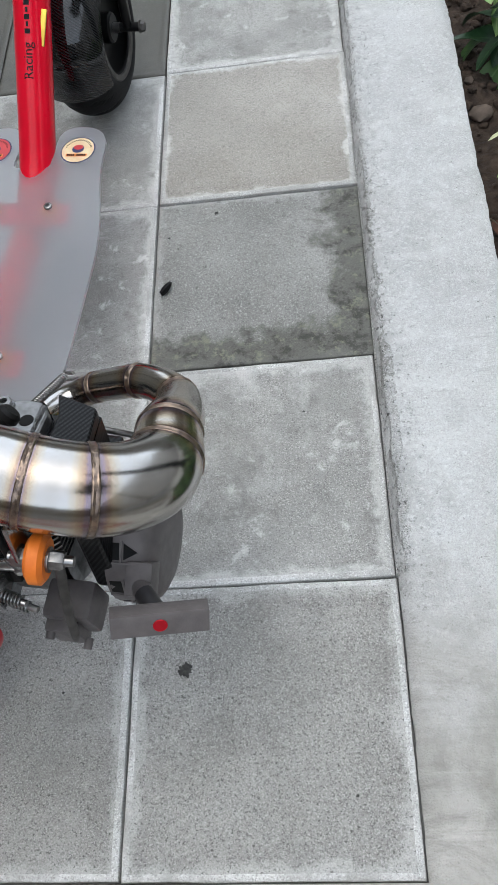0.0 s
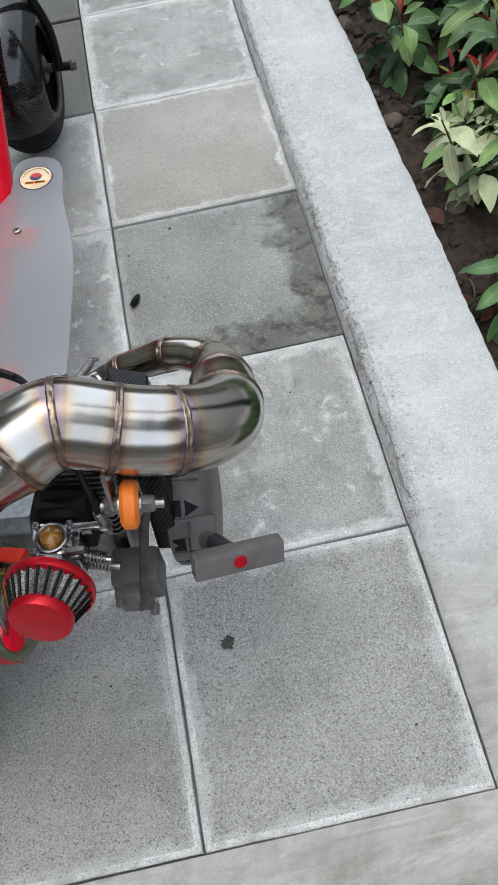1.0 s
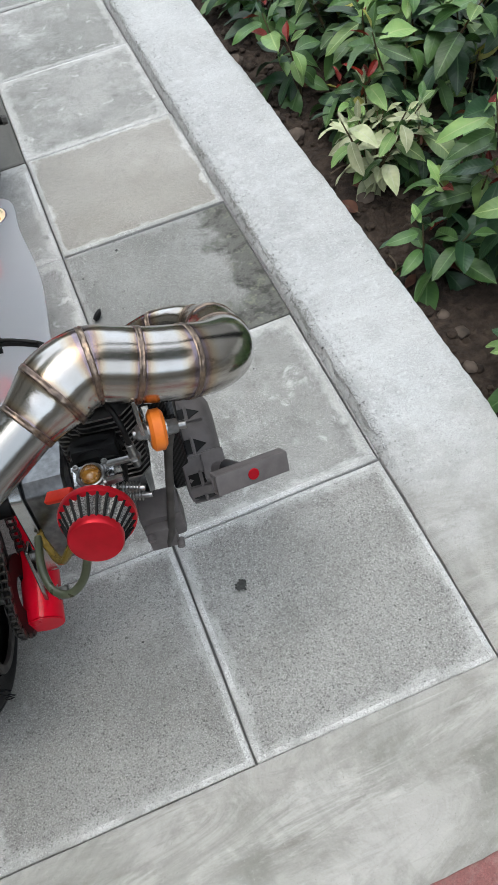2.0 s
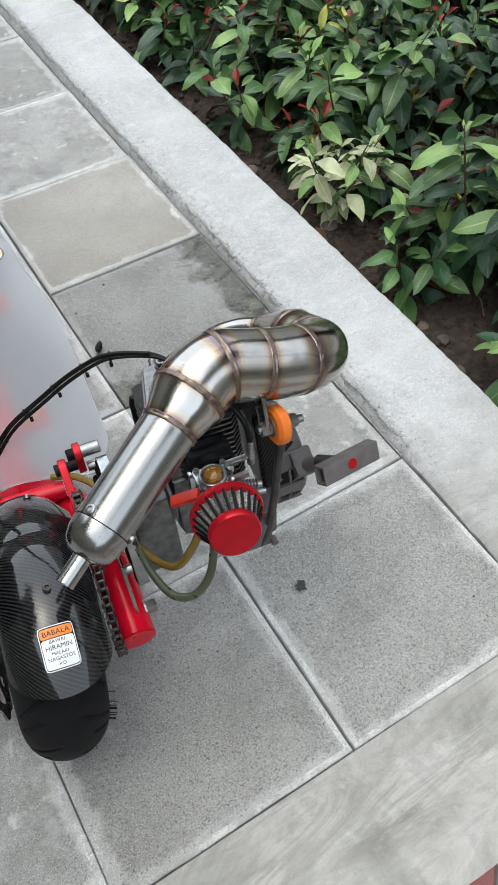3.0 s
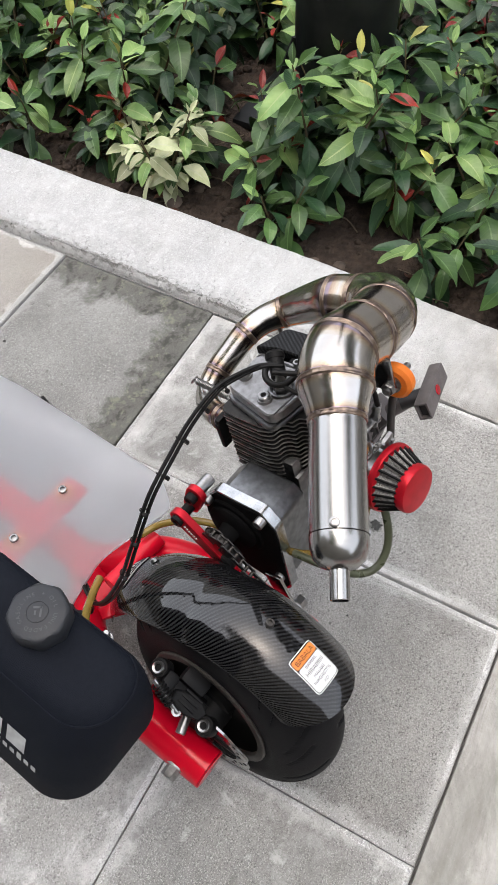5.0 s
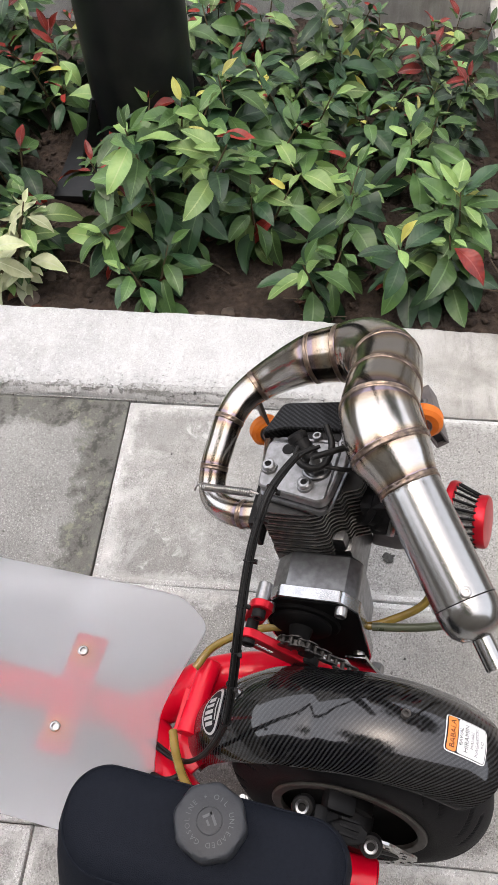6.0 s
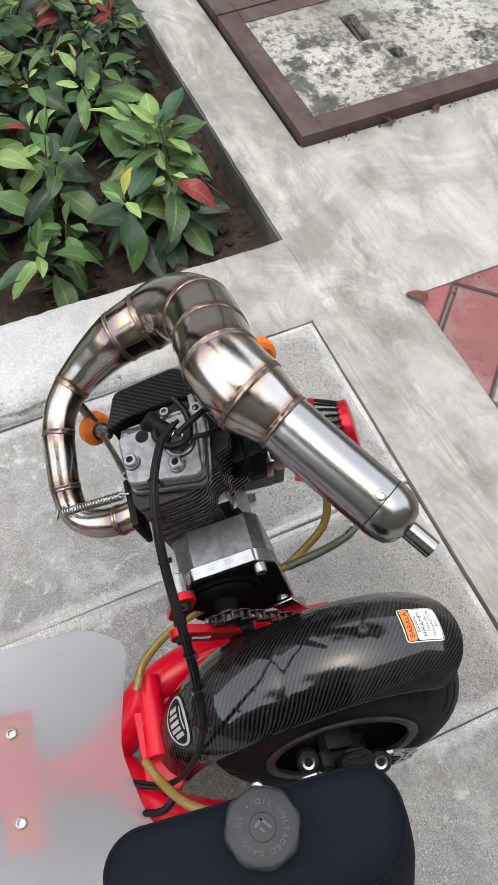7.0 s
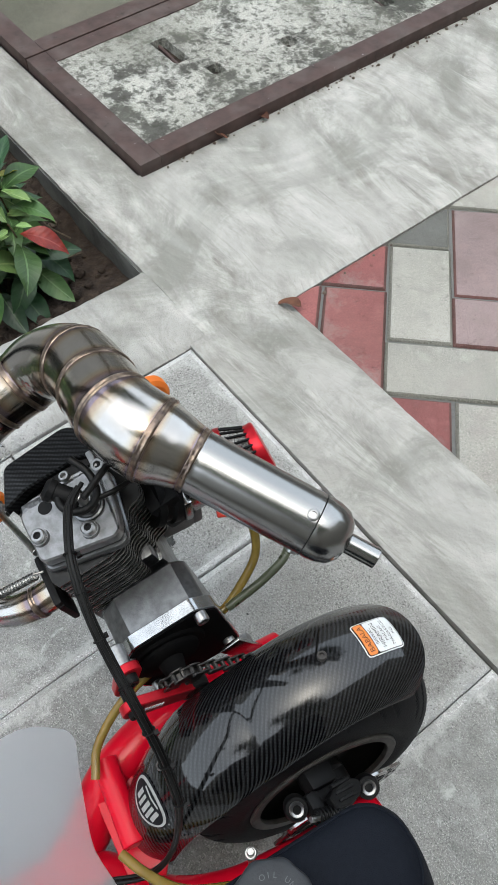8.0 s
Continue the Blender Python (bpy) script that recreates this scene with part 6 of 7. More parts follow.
# cylinder barrel and fins; the barrel is black to deepen the gaps
part("barrel", eb(merged(box(0.058, 0.05, 0.075, (0.006, 0.0, 0.085), 0.01), box(0.03, 0.03, 0.06, (0.015, -0.038, 0.085), 0.006))), M_BLACKM, eng)
NF = 14
for k in range(NF):
    z = 0.0344 + 0.0062 * k
    g = 1.0 - 0.02 * (k % 2)
    wave = spline([(-0.045, -0.014), (-0.041, -0.024), (-0.032, -0.027), (-0.027, -0.033), (-0.025, -0.04), (-0.018, -0.043), (-0.015, -0.05), (-0.012, -0.057), (-0.004, -0.06)], 3)
    out = [(-0.046 * g, 0.034), (-0.0465 * g, 0.012), (-0.046 * g, -0.01)] + [(q[0], q[1]) for q in wave] + [(0.03, -0.061), (0.04, -0.05), (0.041, 0.03), (0.034, 0.038), (-0.038, 0.038)]
    bm = prism(out, 0.0022, Matrix.Translation((0, 0, z)))
    bm.normal_update()
    # edges keep bare metal, flat faces get the painted gap shade
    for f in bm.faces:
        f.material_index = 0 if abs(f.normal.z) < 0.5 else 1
    part("cooling_fin", mesh_of("cooling_fin", eb(bm), [M_FIN, M_FIN_GAP], smooth=False), None, eng)
head_out = rounded([(-0.029, 0.034, 0.006), (-0.0435, -0.029, 0.006), (-0.034, -0.036, 0.006), (0.02, -0.046, 0.008), (0.027, -0.03, 0.01), (0.028, 0.028, 0.01), (0.018, 0.035, 0.008)], 4)
part("head_base", eb(prism([(x * 1.06 - 0.002, y * 1.04) for x, y in head_out], 0.006, Matrix.Translation((0, 0, 0.119)), 0.0015)), M_ALU, eng)
M_HEAD = mat("bare_cast_aluminium", (0.29, 0.29, 0.295), (0.2, 0.2, 0.2), scale=150, rough=0.34, metal=0.85, bump=0.0002, bscale=600)
layer(M_HEAD, (0.12, 0.115, 0.11), 90.0, 0.58, 0.72, 0.6, 6.0, 0.7)
hd = part("cylinder_head", eb(prism(head_out, 0.0125, Matrix.Translation((0, 0, 0.1255)), 0.0015)), M_HEAD, eng, "flat-topped aluminium cylinder head")
for k, (x0, y0, ln) in enumerate(((0.0, -0.043, 0.02), (0.026, -0.04, 0.018))):
    part("head_rib", eb(box(ln, 0.006, 0.009, (x0, y0, 0.139), 0.0015)), M_HEAD, hd)
for x, y in ((-0.0095, 0.026), (-0.027, -0.0125), (0.018, -0.042)):
    part("head_boss", eb(lathe([(0, 0), (0.0078, 0), (0.0072, 0.003), (0, 0.003)], 24, Matrix.Translation((x, y, 0.138)))), M_HEAD, hd)
    part("head_bolt", eb(lathe([(0, 0), (0.0062, 0), (0.0062, 0.0032), (0.0052, 0.004), (0.0032, 0.004), (0.0028, 0.001), (0, 0.001)], 20, Matrix.Translation((x, y, 0.1415)))), M_CHROME, hd, "socket bolt on a round boss")
    part("bolt_hollow", eb(lathe([(0, 0.0012), (0.0031, 0.0012), (0.0031, 0.0004), (0, 0.0004)], 12, Matrix.Translation((x, y, 0.1422)))), M_BLACKM, hd)
part("head_hole", eb(rod((0.013, 0.0125, 0.1375), (0.013, 0.0125, 0.1385), 0.0062, 0.0002)), M_BLACKM, hd)
part("plug_ring", eb(ring((-0.007, -0.0195, 0.139), (0, 0, 1), 0.012, 0.0022, 30, 8)), M_ALU, hd)
plug = part("spark_plug", eb(merged(lathe([(0, 0), (0.0095, 0), (0.0095, 0.008), (0.007, 0.010), (0, 0.010)], 6, Matrix.Translation((-0.007, -0.0195, 0.138))), rod((-0.007, -0.0195, 0.147), (-0.004, -0.0165, 0.156), 0.0052))), M_CHROME, eng, "spark plug with a black boot")
part("plug_boot", eb(merged(rod((-0.006, -0.018, 0.150), (0.0095, -0.003, 0.1605), 0.0078, 0.002), rod((0.007, -0.005, 0.157), (0.014, 0.001, 0.163), 0.0098, 0.003))), M_BLACKP, plug)
part("plug_lead", hose([tuple(e(0.006, -0.006, 0.160)), tuple(e(-0.006, -0.004, 0.160)), tuple(e(-0.016, -0.010, 0.158)), tuple(e(-0.019, -0.022, 0.156)), tuple(e(-0.012, -0.033, 0.157)), tuple(e(0.006, -0.035, 0.160)), tuple(e(0.022, -0.028, 0.166))], 0.0032), M_CABLE, plug, "black ignition lead")
part("plug_lead", hose([tuple(e(-0.015, -0.026, 0.156)), tuple(e(-0.016, -0.044, 0.153)), tuple(e(-0.01, -0.06, 0.144)), tuple(e(0.006, -0.072, 0.13))], 0.0022), M_CABLE, plug)
part("mount_tab", eb(merged(box(0.016, 0.014, 0.02, (-0.054, -0.010, 0.038), 0.003), rod((-0.0632, -0.010, 0.041), (-0.0618, -0.010, 0.041), 0.0036))), M_ALU, eng, "drilled mounting tab")
part("heat_shield", eb(box(0.02, 0.006, 0.036, (-0.04, 0.046, 0.075), 0.002)), M_BLACKP, eng)

# mounting bracket with clutch drum, sprocket and chain
br_out = rounded([(0.062, -0.046, 0.004), (0.042, -0.061, 0.004), (0.0, -0.06, 0.006), (-0.074, -0.057, 0.008), (-0.084, -0.044, 0.008), (-0.07, 0.03, 0.008), (-0.04, 0.043, 0.008), (0.034, 0.04, 0.005), (0.062, 0.015, 0.004)], 3)
brk = part("engine_bracket", moved(prism([(z, y) for z, y in br_out], 0.013, Matrix(), 0.0008), E @ Matrix(((0, 0, -1, -0.09), (0, 1, 0, 0), (1, 0, 0, 0), (0, 0, 0, 1)))), M_ALUP, scooter, "polished aluminium engine bracket with a black face")
part("crankcase_cover", moved(prism([(min(z, 0.056) * 0.88, (y + 0.015) * 0.88 - 0.015) for z, y in br_out], 0.045, Matrix(), 0.003), E @ Matrix(((0, 0, -1, -0.046), (0, 1, 0, 0), (1, 0, 0, 0), (0, 0, 0, 1)))), M_ALU, eng, "cast aluminium crankcase cover")
inner = [(z * 0.95, (y + 0.015) * 0.955 - 0.015) for z, y in br_out]
part("face_plate", moved(prism(inner, 0.0012, Matrix(), 0.0004), E @ Matrix(((0, 0, -1, -0.1028), (0, 1, 0, 0), (1, 0, 0, 0), (0, 0, 0, 1)))), M_MATT, brk, "black face plate")
dr = part("clutch_drum", eb(lathe([(0, 0.024), (0.009, 0.024), (0.012, 0.008), (0.027, 0.0075), (0.03, 0.005), (0.03, 0.002), (0.036, 0.002), (0.038, 0.0), (0.038, -0.004), (0, -0.004)], 40, Matrix.Translation((-0.1045, 0.0, 0.012)) @ Matrix.Rotation(radians(-90), 4, "Y"))), M_MATT, brk, "round black clutch drum")
for (y, z) in ((-0.046, 0.052), (-0.047, -0.052), (0.026, 0.044), (0.03, -0.045)):
    part("bracket_bolt", eb(hexbolt((-0.1038, y, z), (-0.1125, y, z), 0.0058, True)), M_CHROME, brk, "socket bolt")
part("strap", moved(box(0.004, 0.022, 0.075, (0, 0, 0), 0.001), pose(0.086, 0.096, 0.15, -24, 0, 0)), M_BRUSH, brk, "flat steel strap down to the frame leg")
SP = e(-0.134, -0.002, 0.013)
spr = part("drive_sprocket", moved(lathe([(0.006, -0.003), (0.017, -0.003), (0.017, 0.003), (0.006, 0.003), (0.006, -0.003)], 11), Matrix.Translation(SP) @ Matrix.Rotation(radians(90), 4, "Y")), M_CHAIN, scooter, "small steel sprocket")

# chain loop from the sprocket to the wheel
cx, cw = SP.x, 0.06
loop = []
A, RA, B, RB = Vector((SP.y, SP.z)), 0.019, Vector((WY, WZ)), 0.047
dirn = (B - A).normalized()
nrm = Vector((-dirn.y, dirn.x))
for k in range(13):
    t = math.pi * k / 12
    loop.append(A + RA * (math.cos(t) * nrm - math.sin(t) * dirn))
back = [B + RB * (-math.cos(math.pi * k / 14) * nrm + math.sin(math.pi * k / 14) * dirn) for k in range(15)]
pts = loop + back
ring_pts = pts + [pts[0]]
total = sum((b - a).length for a, b in zip(ring_pts, ring_pts[1:]))
n_links = int(total / 0.0085 / 2) * 2
walked, seg_i, acc = [], 0, 0.0
for k in range(n_links):
    target = total * k / n_links
    while acc + (ring_pts[seg_i + 1] - ring_pts[seg_i]).length < target:
        acc += (ring_pts[seg_i + 1] - ring_pts[seg_i]).length
        seg_i += 1
    a, b = ring_pts[seg_i], ring_pts[seg_i + 1]
    walked.append(a + (b - a) * ((target - acc) / (b - a).length))


def link(width):
    bm = merged(*[prism(rounded([(-0.0062, -0.0036, 0.0034), (0.0062, -0.0036, 0.0034), (0.0062, 0.0036, 0.0034), (-0.0062, 0.0036, 0.0034)], 3), 0.0012, Matrix.Translation((0, 0, s * width - 0.0006))) for s in (-1, 1)],
                rod((-0.0042, 0, -width - 0.0012), (-0.0042, 0, width + 0.0012), 0.0022, seg=8))
    return mesh_of("chain_link", bm, M_CHAIN)


links = [link(0.0044), link(0.0031)]
chain = part("chain", hose([(cx, SP.y, SP.z - 0.001), (cx, SP.y, SP.z), (cx, SP.y, SP.z + 0.001)], 0.002), M_CHAIN, scooter, "oily steel drive chain")
for k, p in enumerate(walked):
    q = walked[(k + 1) % n_links]
    ob = new("chain_link", links[k % 2])
    ob.parent = chain
    d = (q - p)
    ob.matrix_basis = Matrix.Translation((cx + (cw - cx) * (SP.y - (p.x + q.x) / 2) / (SP.y - WY), (p.x + q.x) / 2, (p.y + q.y) / 2)) @ Matrix(((0, 0, 1, 0), (d.normalized().x, -d.normalized().y, 0, 0), (d.normalized().y, d.normalized().x, 0, 0), (0, 0, 0, 1)))
wsp = part("wheel_sprocket", lathe([(0.02, -0.002), (0.045, -0.002), (0.045, 0.002), (0.02, 0.002), (0.02, -0.002)], 44, Matrix.Translation((cw, WY, WZ)) @ Matrix.Rotation(radians(90), 4, "Y")), M_BLACKM, scooter, "black wheel sprocket")


# chain tensioner: red anodised arms
def arm(p, q, r1, r2, x, th=0.008):
    """A flat arm with round ends between two (y, z) points."""
    p, q = Vector(p), Vector(q)
    d = (q - p).normalized()
    n = Vector((-d.y, d.x))
    out = []
    for c, r, s0 in ((q, r2, 1), (p, r1, -1)):
        for k in range(11):
            t = -math.pi / 2 + math.pi * k / 10
            v = c + r * s0 * (math.cos(t) * d + math.sin(t) * n)
            out.append((v.x, v.y))
    return prism(out, th, Matrix(((0, 0, 1, x), (1, 0, 0, 0), (0, 1, 0, 0), (0, 0, 0, 1))), 0.0008)


ten = part("chain_tensioner", arm((0.205, 0.269), (0.213, 0.239), 0.011, 0.010, 0.078), M_REDA, scooter, "red anodised chain tensioner with two arms")
a2 = part("tensioner_arm", arm((0.213, 0.238), (0.158, 0.2), 0.012, 0.009, 0.058, 0.009), M_REDA, ten, "red anodised arm with a small white maker's mark")
part("spacer", rod((0.084, 0.206, 0.268), (0.106, 0.206, 0.268), 0.007), M_CHROME, ten, "bright steel spacer")
part("pivot_bolt", hexbolt((0.078, 0.206, 0.268), (0.07, 0.206, 0.268), 0.0065, True), M_BLACKM, ten)
part("pivot_bolt", merged(rod((0.06, 0.213, 0.24), (0.083, 0.213, 0.24), 0.006), hexbolt((0.058, 0.213, 0.24), (0.053, 0.213, 0.24), 0.007, True)), M_BLACKM, ten)
part("tensioner_wheel", rod((0.058, 0.158, 0.2), (0.08, 0.158, 0.2), 0.013), M_BLACKP, ten)
am = Vector((0.0, 0.158 - 0.213, 0.206 - 0.246)).normalized()
for k in range(6):
    c = Vector((0.0578, 0.205, 0.2322)) + am * (0.0035 * k)
    part("maker_bar", moved(box(0.0008, 0.0022, 0.004, (0, 0, 0)), Matrix.Translation(c) @ Matrix.Rotation(math.atan2(am.z, am.y), 4, "X")), M_WHITE, ten)

# recoil starter, cowl, pull handle
rc_c = e(0.085, 0, 0)
cowl_out = [(0.04, 0.043), (0.069, 0.03), (0.073, -0.03), (0.071, -0.046), (0.055, -0.047), (0.055, 0.009), (0.046, 0.014)]
shroud = part("cooling_cowl", boxed(eb(merged(box(0.022, 0.092, 0.1, (0.067, -0.006, 0.045), 0.004), prism(cowl_out, 0.042, Matrix.Translation((0, 0, 0.085)))))), M_WEAVE, scooter, "black carbon-look cooling cowl", smooth=False)
part("cowl_hood", boxed(eb(prism(rounded([(0.03, 0.044, 0.003), (0.069, 0.03, 0.006), (0.073, -0.03, 0.006), (0.058, -0.05, 0.006), (0.031, -0.048, 0.004), (0.038, -0.03, 0.003), (0.038, 0.02, 0.003)], 3), 0.011, Matrix.Translation((0, 0, 0.1275)), 0.0015))), M_WEAVE, shroud, "carbon-look hood over the cylinder head", smooth=False)
part("cowl_insert", eb(merged(box(0.03, 0.05, 0.026, (0.044, -0.022, 0.12), 0.004), box(0.022, 0.024, 0.02, (0.042, 0.02, 0.108), 0.003))), M_BLACKP, shroud, "black plastic insert")
part("cowl_screw", eb(hexbolt((0.028, -0.013, 0.1345), (0.028, -0.013, 0.142), 0.0046, True)), M_CHROME, shroud, "bright socket screw")
RX = Matrix(((0, 0, 1, 0), (1, 0, 0, 0), (0, 1, 0, 0), (0, 0, 0, 1)))
rec = part("recoil_starter", eb(lathe([(0, 0.068), (0.052, 0.068), (0.0575, 0.07), (0.0585, 0.074), (0.057, 0.1), (0.053, 0.1065), (0.044, 0.111), (0.03, 0.1125), (0, 0.1125)], 48, Matrix.Rotation(radians(90), 4, "Y"))), M_GREYP, scooter, "grey plastic recoil starter housing with vents")
for k in range(10):
    m = Matrix.Rotation(math.pi * (k + 0.3) / 5, 4, "X")
    # vents are solid black shapes that paint the dark inside of openings
    part("vent", eb(moved(box(0.011, 0.015, 0.003, (0.0785, 0, 0.0568), 0.0006), m)), M_BLACKM, rec)
    part("vent", eb(moved(prism([(0.0875, -0.0075), (0.1, 0.0), (0.0875, 0.0075)], 0.003, Matrix.Translation((0, 0, 0.0548)), 0.0004), m)), M_BLACKM, rec)
    part("vent_lip", eb(moved(merged(box(0.03, 0.0022, 0.004, (0.0865, -0.0102, 0.0575), 0.0008), box(0.0022, 0.019, 0.003, (0.0855, 0, 0.0578), 0.0006)), m)), M_GREYP, rec)
part("starter_spout", merged(moved(box(0.024, 0.03, 0.024, (0, 0, 0), 0.003), pose(0.302, 0.118, 0.238, 25, 0, 0)), hose([(0.302, 0.112, 0.238), (0.308, 0.104, 0.247), (0.316, 0.096, 0.256)], 0.0085, seg=14)), M_GREYP, rec)
hm = pose(0.3345, 0.0755, 0.2735, -33, 13, 15)
hnd = part("pull_handle", moved(merged(box(0.077, 0.0026, 0.021, (0, -0.0047, 0), 0.0012), box(0.077, 0.0026, 0.021, (0, 0.0077, 0), 0.0012), box(0.077, 0.0122, 0.0026, (0, 0.0015, 0.0092), 0.0012),
                                       box(0.077, 0.0122, 0.0026, (0, 0.0015, -0.0092), 0.0012), box(0.0026, 0.0122, 0.018, (0.0372, 0.0015, 0), 0.0008)), hm), M_GREYP, scooter, "grey hollow plastic pull handle with a red stud")
part("handle_hollow", moved(box(0.068, 0.009, 0.0155, (0.0005, 0.0015, 0), 0.0005), hm), M_NECK, hnd, "dark hollow of the handle")
part("handle_neck", hose([(0.312, 0.1, 0.255), (0.324, 0.088, 0.262), (0.335, 0.079, 0.267)], 0.0085, seg=14), M_NECK, hnd, "dark grey handle neck")
part("handle_stud", moved(rod((0, -0.0058, 0), (0, -0.0072, 0), 0.0058, 0.0004), hm), M_REDA, hnd, "round red stud")
# flywheel-side case below the carburettor
part("side_case", merged(box(0.044, 0.036, 0.046, (0.236, 0.098, 0.203), 0.006), box(0.03, 0.012, 0.04, (0.232, 0.076, 0.198), 0.003), rod((0.222, 0.074, 0.212), (0.222, 0.064, 0.211), 0.004), rod((0.248, 0.074, 0.186), (0.248, 0.064, 0.185), 0.004)), M_GREYP, eng, "grey plastic side case")

# carburettor
cb = part("carburettor", merged(box(0.036, 0.03, 0.032, (0.195, 0.082, 0.3), 0.004), box(0.046, 0.008, 0.03, (0.195, 0.1, 0.3), 0.002), box(0.034, 0.028, 0.006, (0.192, 0.084, 0.319), 0.002)), M_ALUP, scooter, "small die-cast carburettor with an amber primer bulb")
part("primer_bulb", lathe([(0.0092, 0), (0.0092, 0.003), (0.0084, 0.0065), (0.005, 0.0092), (0, 0.01)], 24, Matrix.Translation((0.192, 0.084, 0.322))), M_AMBER, cb, "amber primer bulb")
part("primer_ring", ring((0.192, 0.084, 0.323), (0, 0, 1), 0.0118, 0.0018, 28), M_CHROME, cb)
for x, y in ((0.179, 0.073), (0.206, 0.073), (0.206, 0.095), (0.179, 0.095)):
    part("carb_screw", hexbolt((x, y, 0.321), (x, y, 0.325), 0.003, True), M_CHROME, cb)
part("idle_screw", rod((0.214, 0.075, 0.305), (0.236, 0.07, 0.302), 0.003), M_CHROME, cb)
for k in range(6):
    part("spring_coil", ring((0.217 + 0.0028 * k, 0.0745 - 0.0006 * k, 0.305 - 0.0004 * k), (1, -0.2, -0.1), 0.0045, 0.0009, 16, 6), M_CHROME, cb)
    part("spring_coil", ring((0.217 + 0.0028 * k, 0.0745 - 0.0006 * k, 0.290 - 0.0004 * k), (1, -0.2, -0.1), 0.0042, 0.0009, 16, 6), M_CHROME, cb)
part("idle_screw", rod((0.214, 0.075, 0.29), (0.24, 0.07, 0.288), 0.003), M_CHROME, cb)
part("throttle_lever", merged(box(0.03, 0.006, 0.004, (0.222, 0.092, 0.322), 0.001), rod((0.234, 0.092, 0.31), (0.234, 0.092, 0.345), 0.004), hexbolt((0.234, 0.092, 0.322), (0.234, 0.092, 0.329), 0.005)), M_CHROME, cb, "bright throttle lever with a cable nipple")
part("choke_lever", moved(box(0.03, 0.012, 0.006, (0, 0, 0), 0.002), pose(0.16, 0.074, 0.318, 0, -25, -20)), mat("red_plastic", (0.7, 0.03, 0.01), (0.6, 0.025, 0.01), scale=80, rough=0.4), cb, "orange-red plastic choke lever")
part("throttle_cable", hose([(0.234, 0.092, 0.345), (0.232, 0.1, 0.365), (0.222, 0.12, 0.378), (0.2, 0.15, 0.384), (0.18, 0.18, 0.386)], 0.0028), M_CABLE, cb)
part("inlet_block", merged(moved(box(0.044, 0.028, 0.05, (0, 0, 0), 0.004), pose(0.198, 0.112, 0.302, -20, 0, 0)), lathe([(0, 0), (0.026, 0), (0.027, 0.006), (0.024, 0.008), (0.024, 0.014), (0.027, 0.016), (0.027, 0.022), (0, 0.022)], 32, frame_to((0.197, 0.128, 0.308), (0.197, 0.098, 0.299)))), M_BLACKP, cb)

# cone air filter
FB, FC = Vector((0.191, 0.051, 0.3095)), Vector((0.188, 0.016, 0.3205))
Fm = frame_to(FB, FC)
FL = (FC - FB).length
fil = part("air_filter", lathe([(0, 0), (0.031, 0), (0.0352, 0.0018), (0.0358, 0.005), (0.0348, 0.0085), (0.03, 0.0095)], 48, Fm.copy()), M_REDA, scooter, "red cone air filter with black pleats and steel gauze")
pl = bmesh.new()
rows = []
for z, r in ((0.008, 0.0334), (FL - 0.006, 0.0226)):
    rows.append([pl.verts.new(((r - (0.0035 if k % 2 else 0)) * math.cos(math.pi * k / 24), (r - (0.0035 if k % 2 else 0)) * math.sin(math.pi * k / 24), z)) for k in range(48)])
for k in range(48):
    pl.faces.new((rows[0][k], rows[0][(k + 1) % 48], rows[1][(k + 1) % 48], rows[1][k]))
part("gauze", moved(pl, Fm), M_MESH, fil, "pleated steel gauze", smooth=False)
for k in range(24):
    a = math.pi * k / 12
    p0 = Fm @ Vector((0.033 * math.cos(a), 0.033 * math.sin(a), 0.008))
    p1 = Fm @ Vector((0.0226 * math.cos(a), 0.0226 * math.sin(a), FL - 0.006))
    part("pleat", rod(p0, p1, 0.0014, seg=6), M_BLACKP, fil)
part("filter_cap", lathe([(0.021, FL - 0.011), (0.0245, FL - 0.009), (0.0248, FL - 0.002), (0.0235, FL), (0.02, FL + 0.0005), (0, FL + 0.0005)], 48, Fm.copy()), M_REDA, fil, "smooth red cap")
part("clamp", lathe([(0.017, -0.028), (0.0185, -0.028), (0.0185, -0.014), (0.0195, -0.014), (0.0195, 0.0), (0.017, 0.0)], 36, Fm.copy()), M_CHROME, fil, "hose clamp")
part("clamp_screw", hexbolt((0.205, 0.068, 0.329), (0.222, 0.068, 0.331), 0.004), M_CHROME, fil)


# orange rubber mounts on steel brackets
def mount(c, axis, r, label):
    c, axis = Vector(c), Vector(axis).normalized()
    t = part("rubber_mount", lathe([(0, -0.007), (r * 0.8, -0.007), (r, -0.004), (r, 0.004), (r * 0.8, 0.007), (0, 0.007)], 32, frame_to(c, c + axis)), M_ORANGE, scooter, label)
    part("mount_nut", hexbolt(c + axis * 0.007, c + axis * 0.019, 0.0075), M_CHROME, t, "steel nut")
    part("mount_nut", hexbolt(c - axis * 0.007, c - axis * 0.019, 0.0075), M_CHROME, t, "steel nut")
    part("mount_bolt", rod(c - axis * 0.022, c + axis * 0.026, 0.004), M_CHROME, t)
    return t


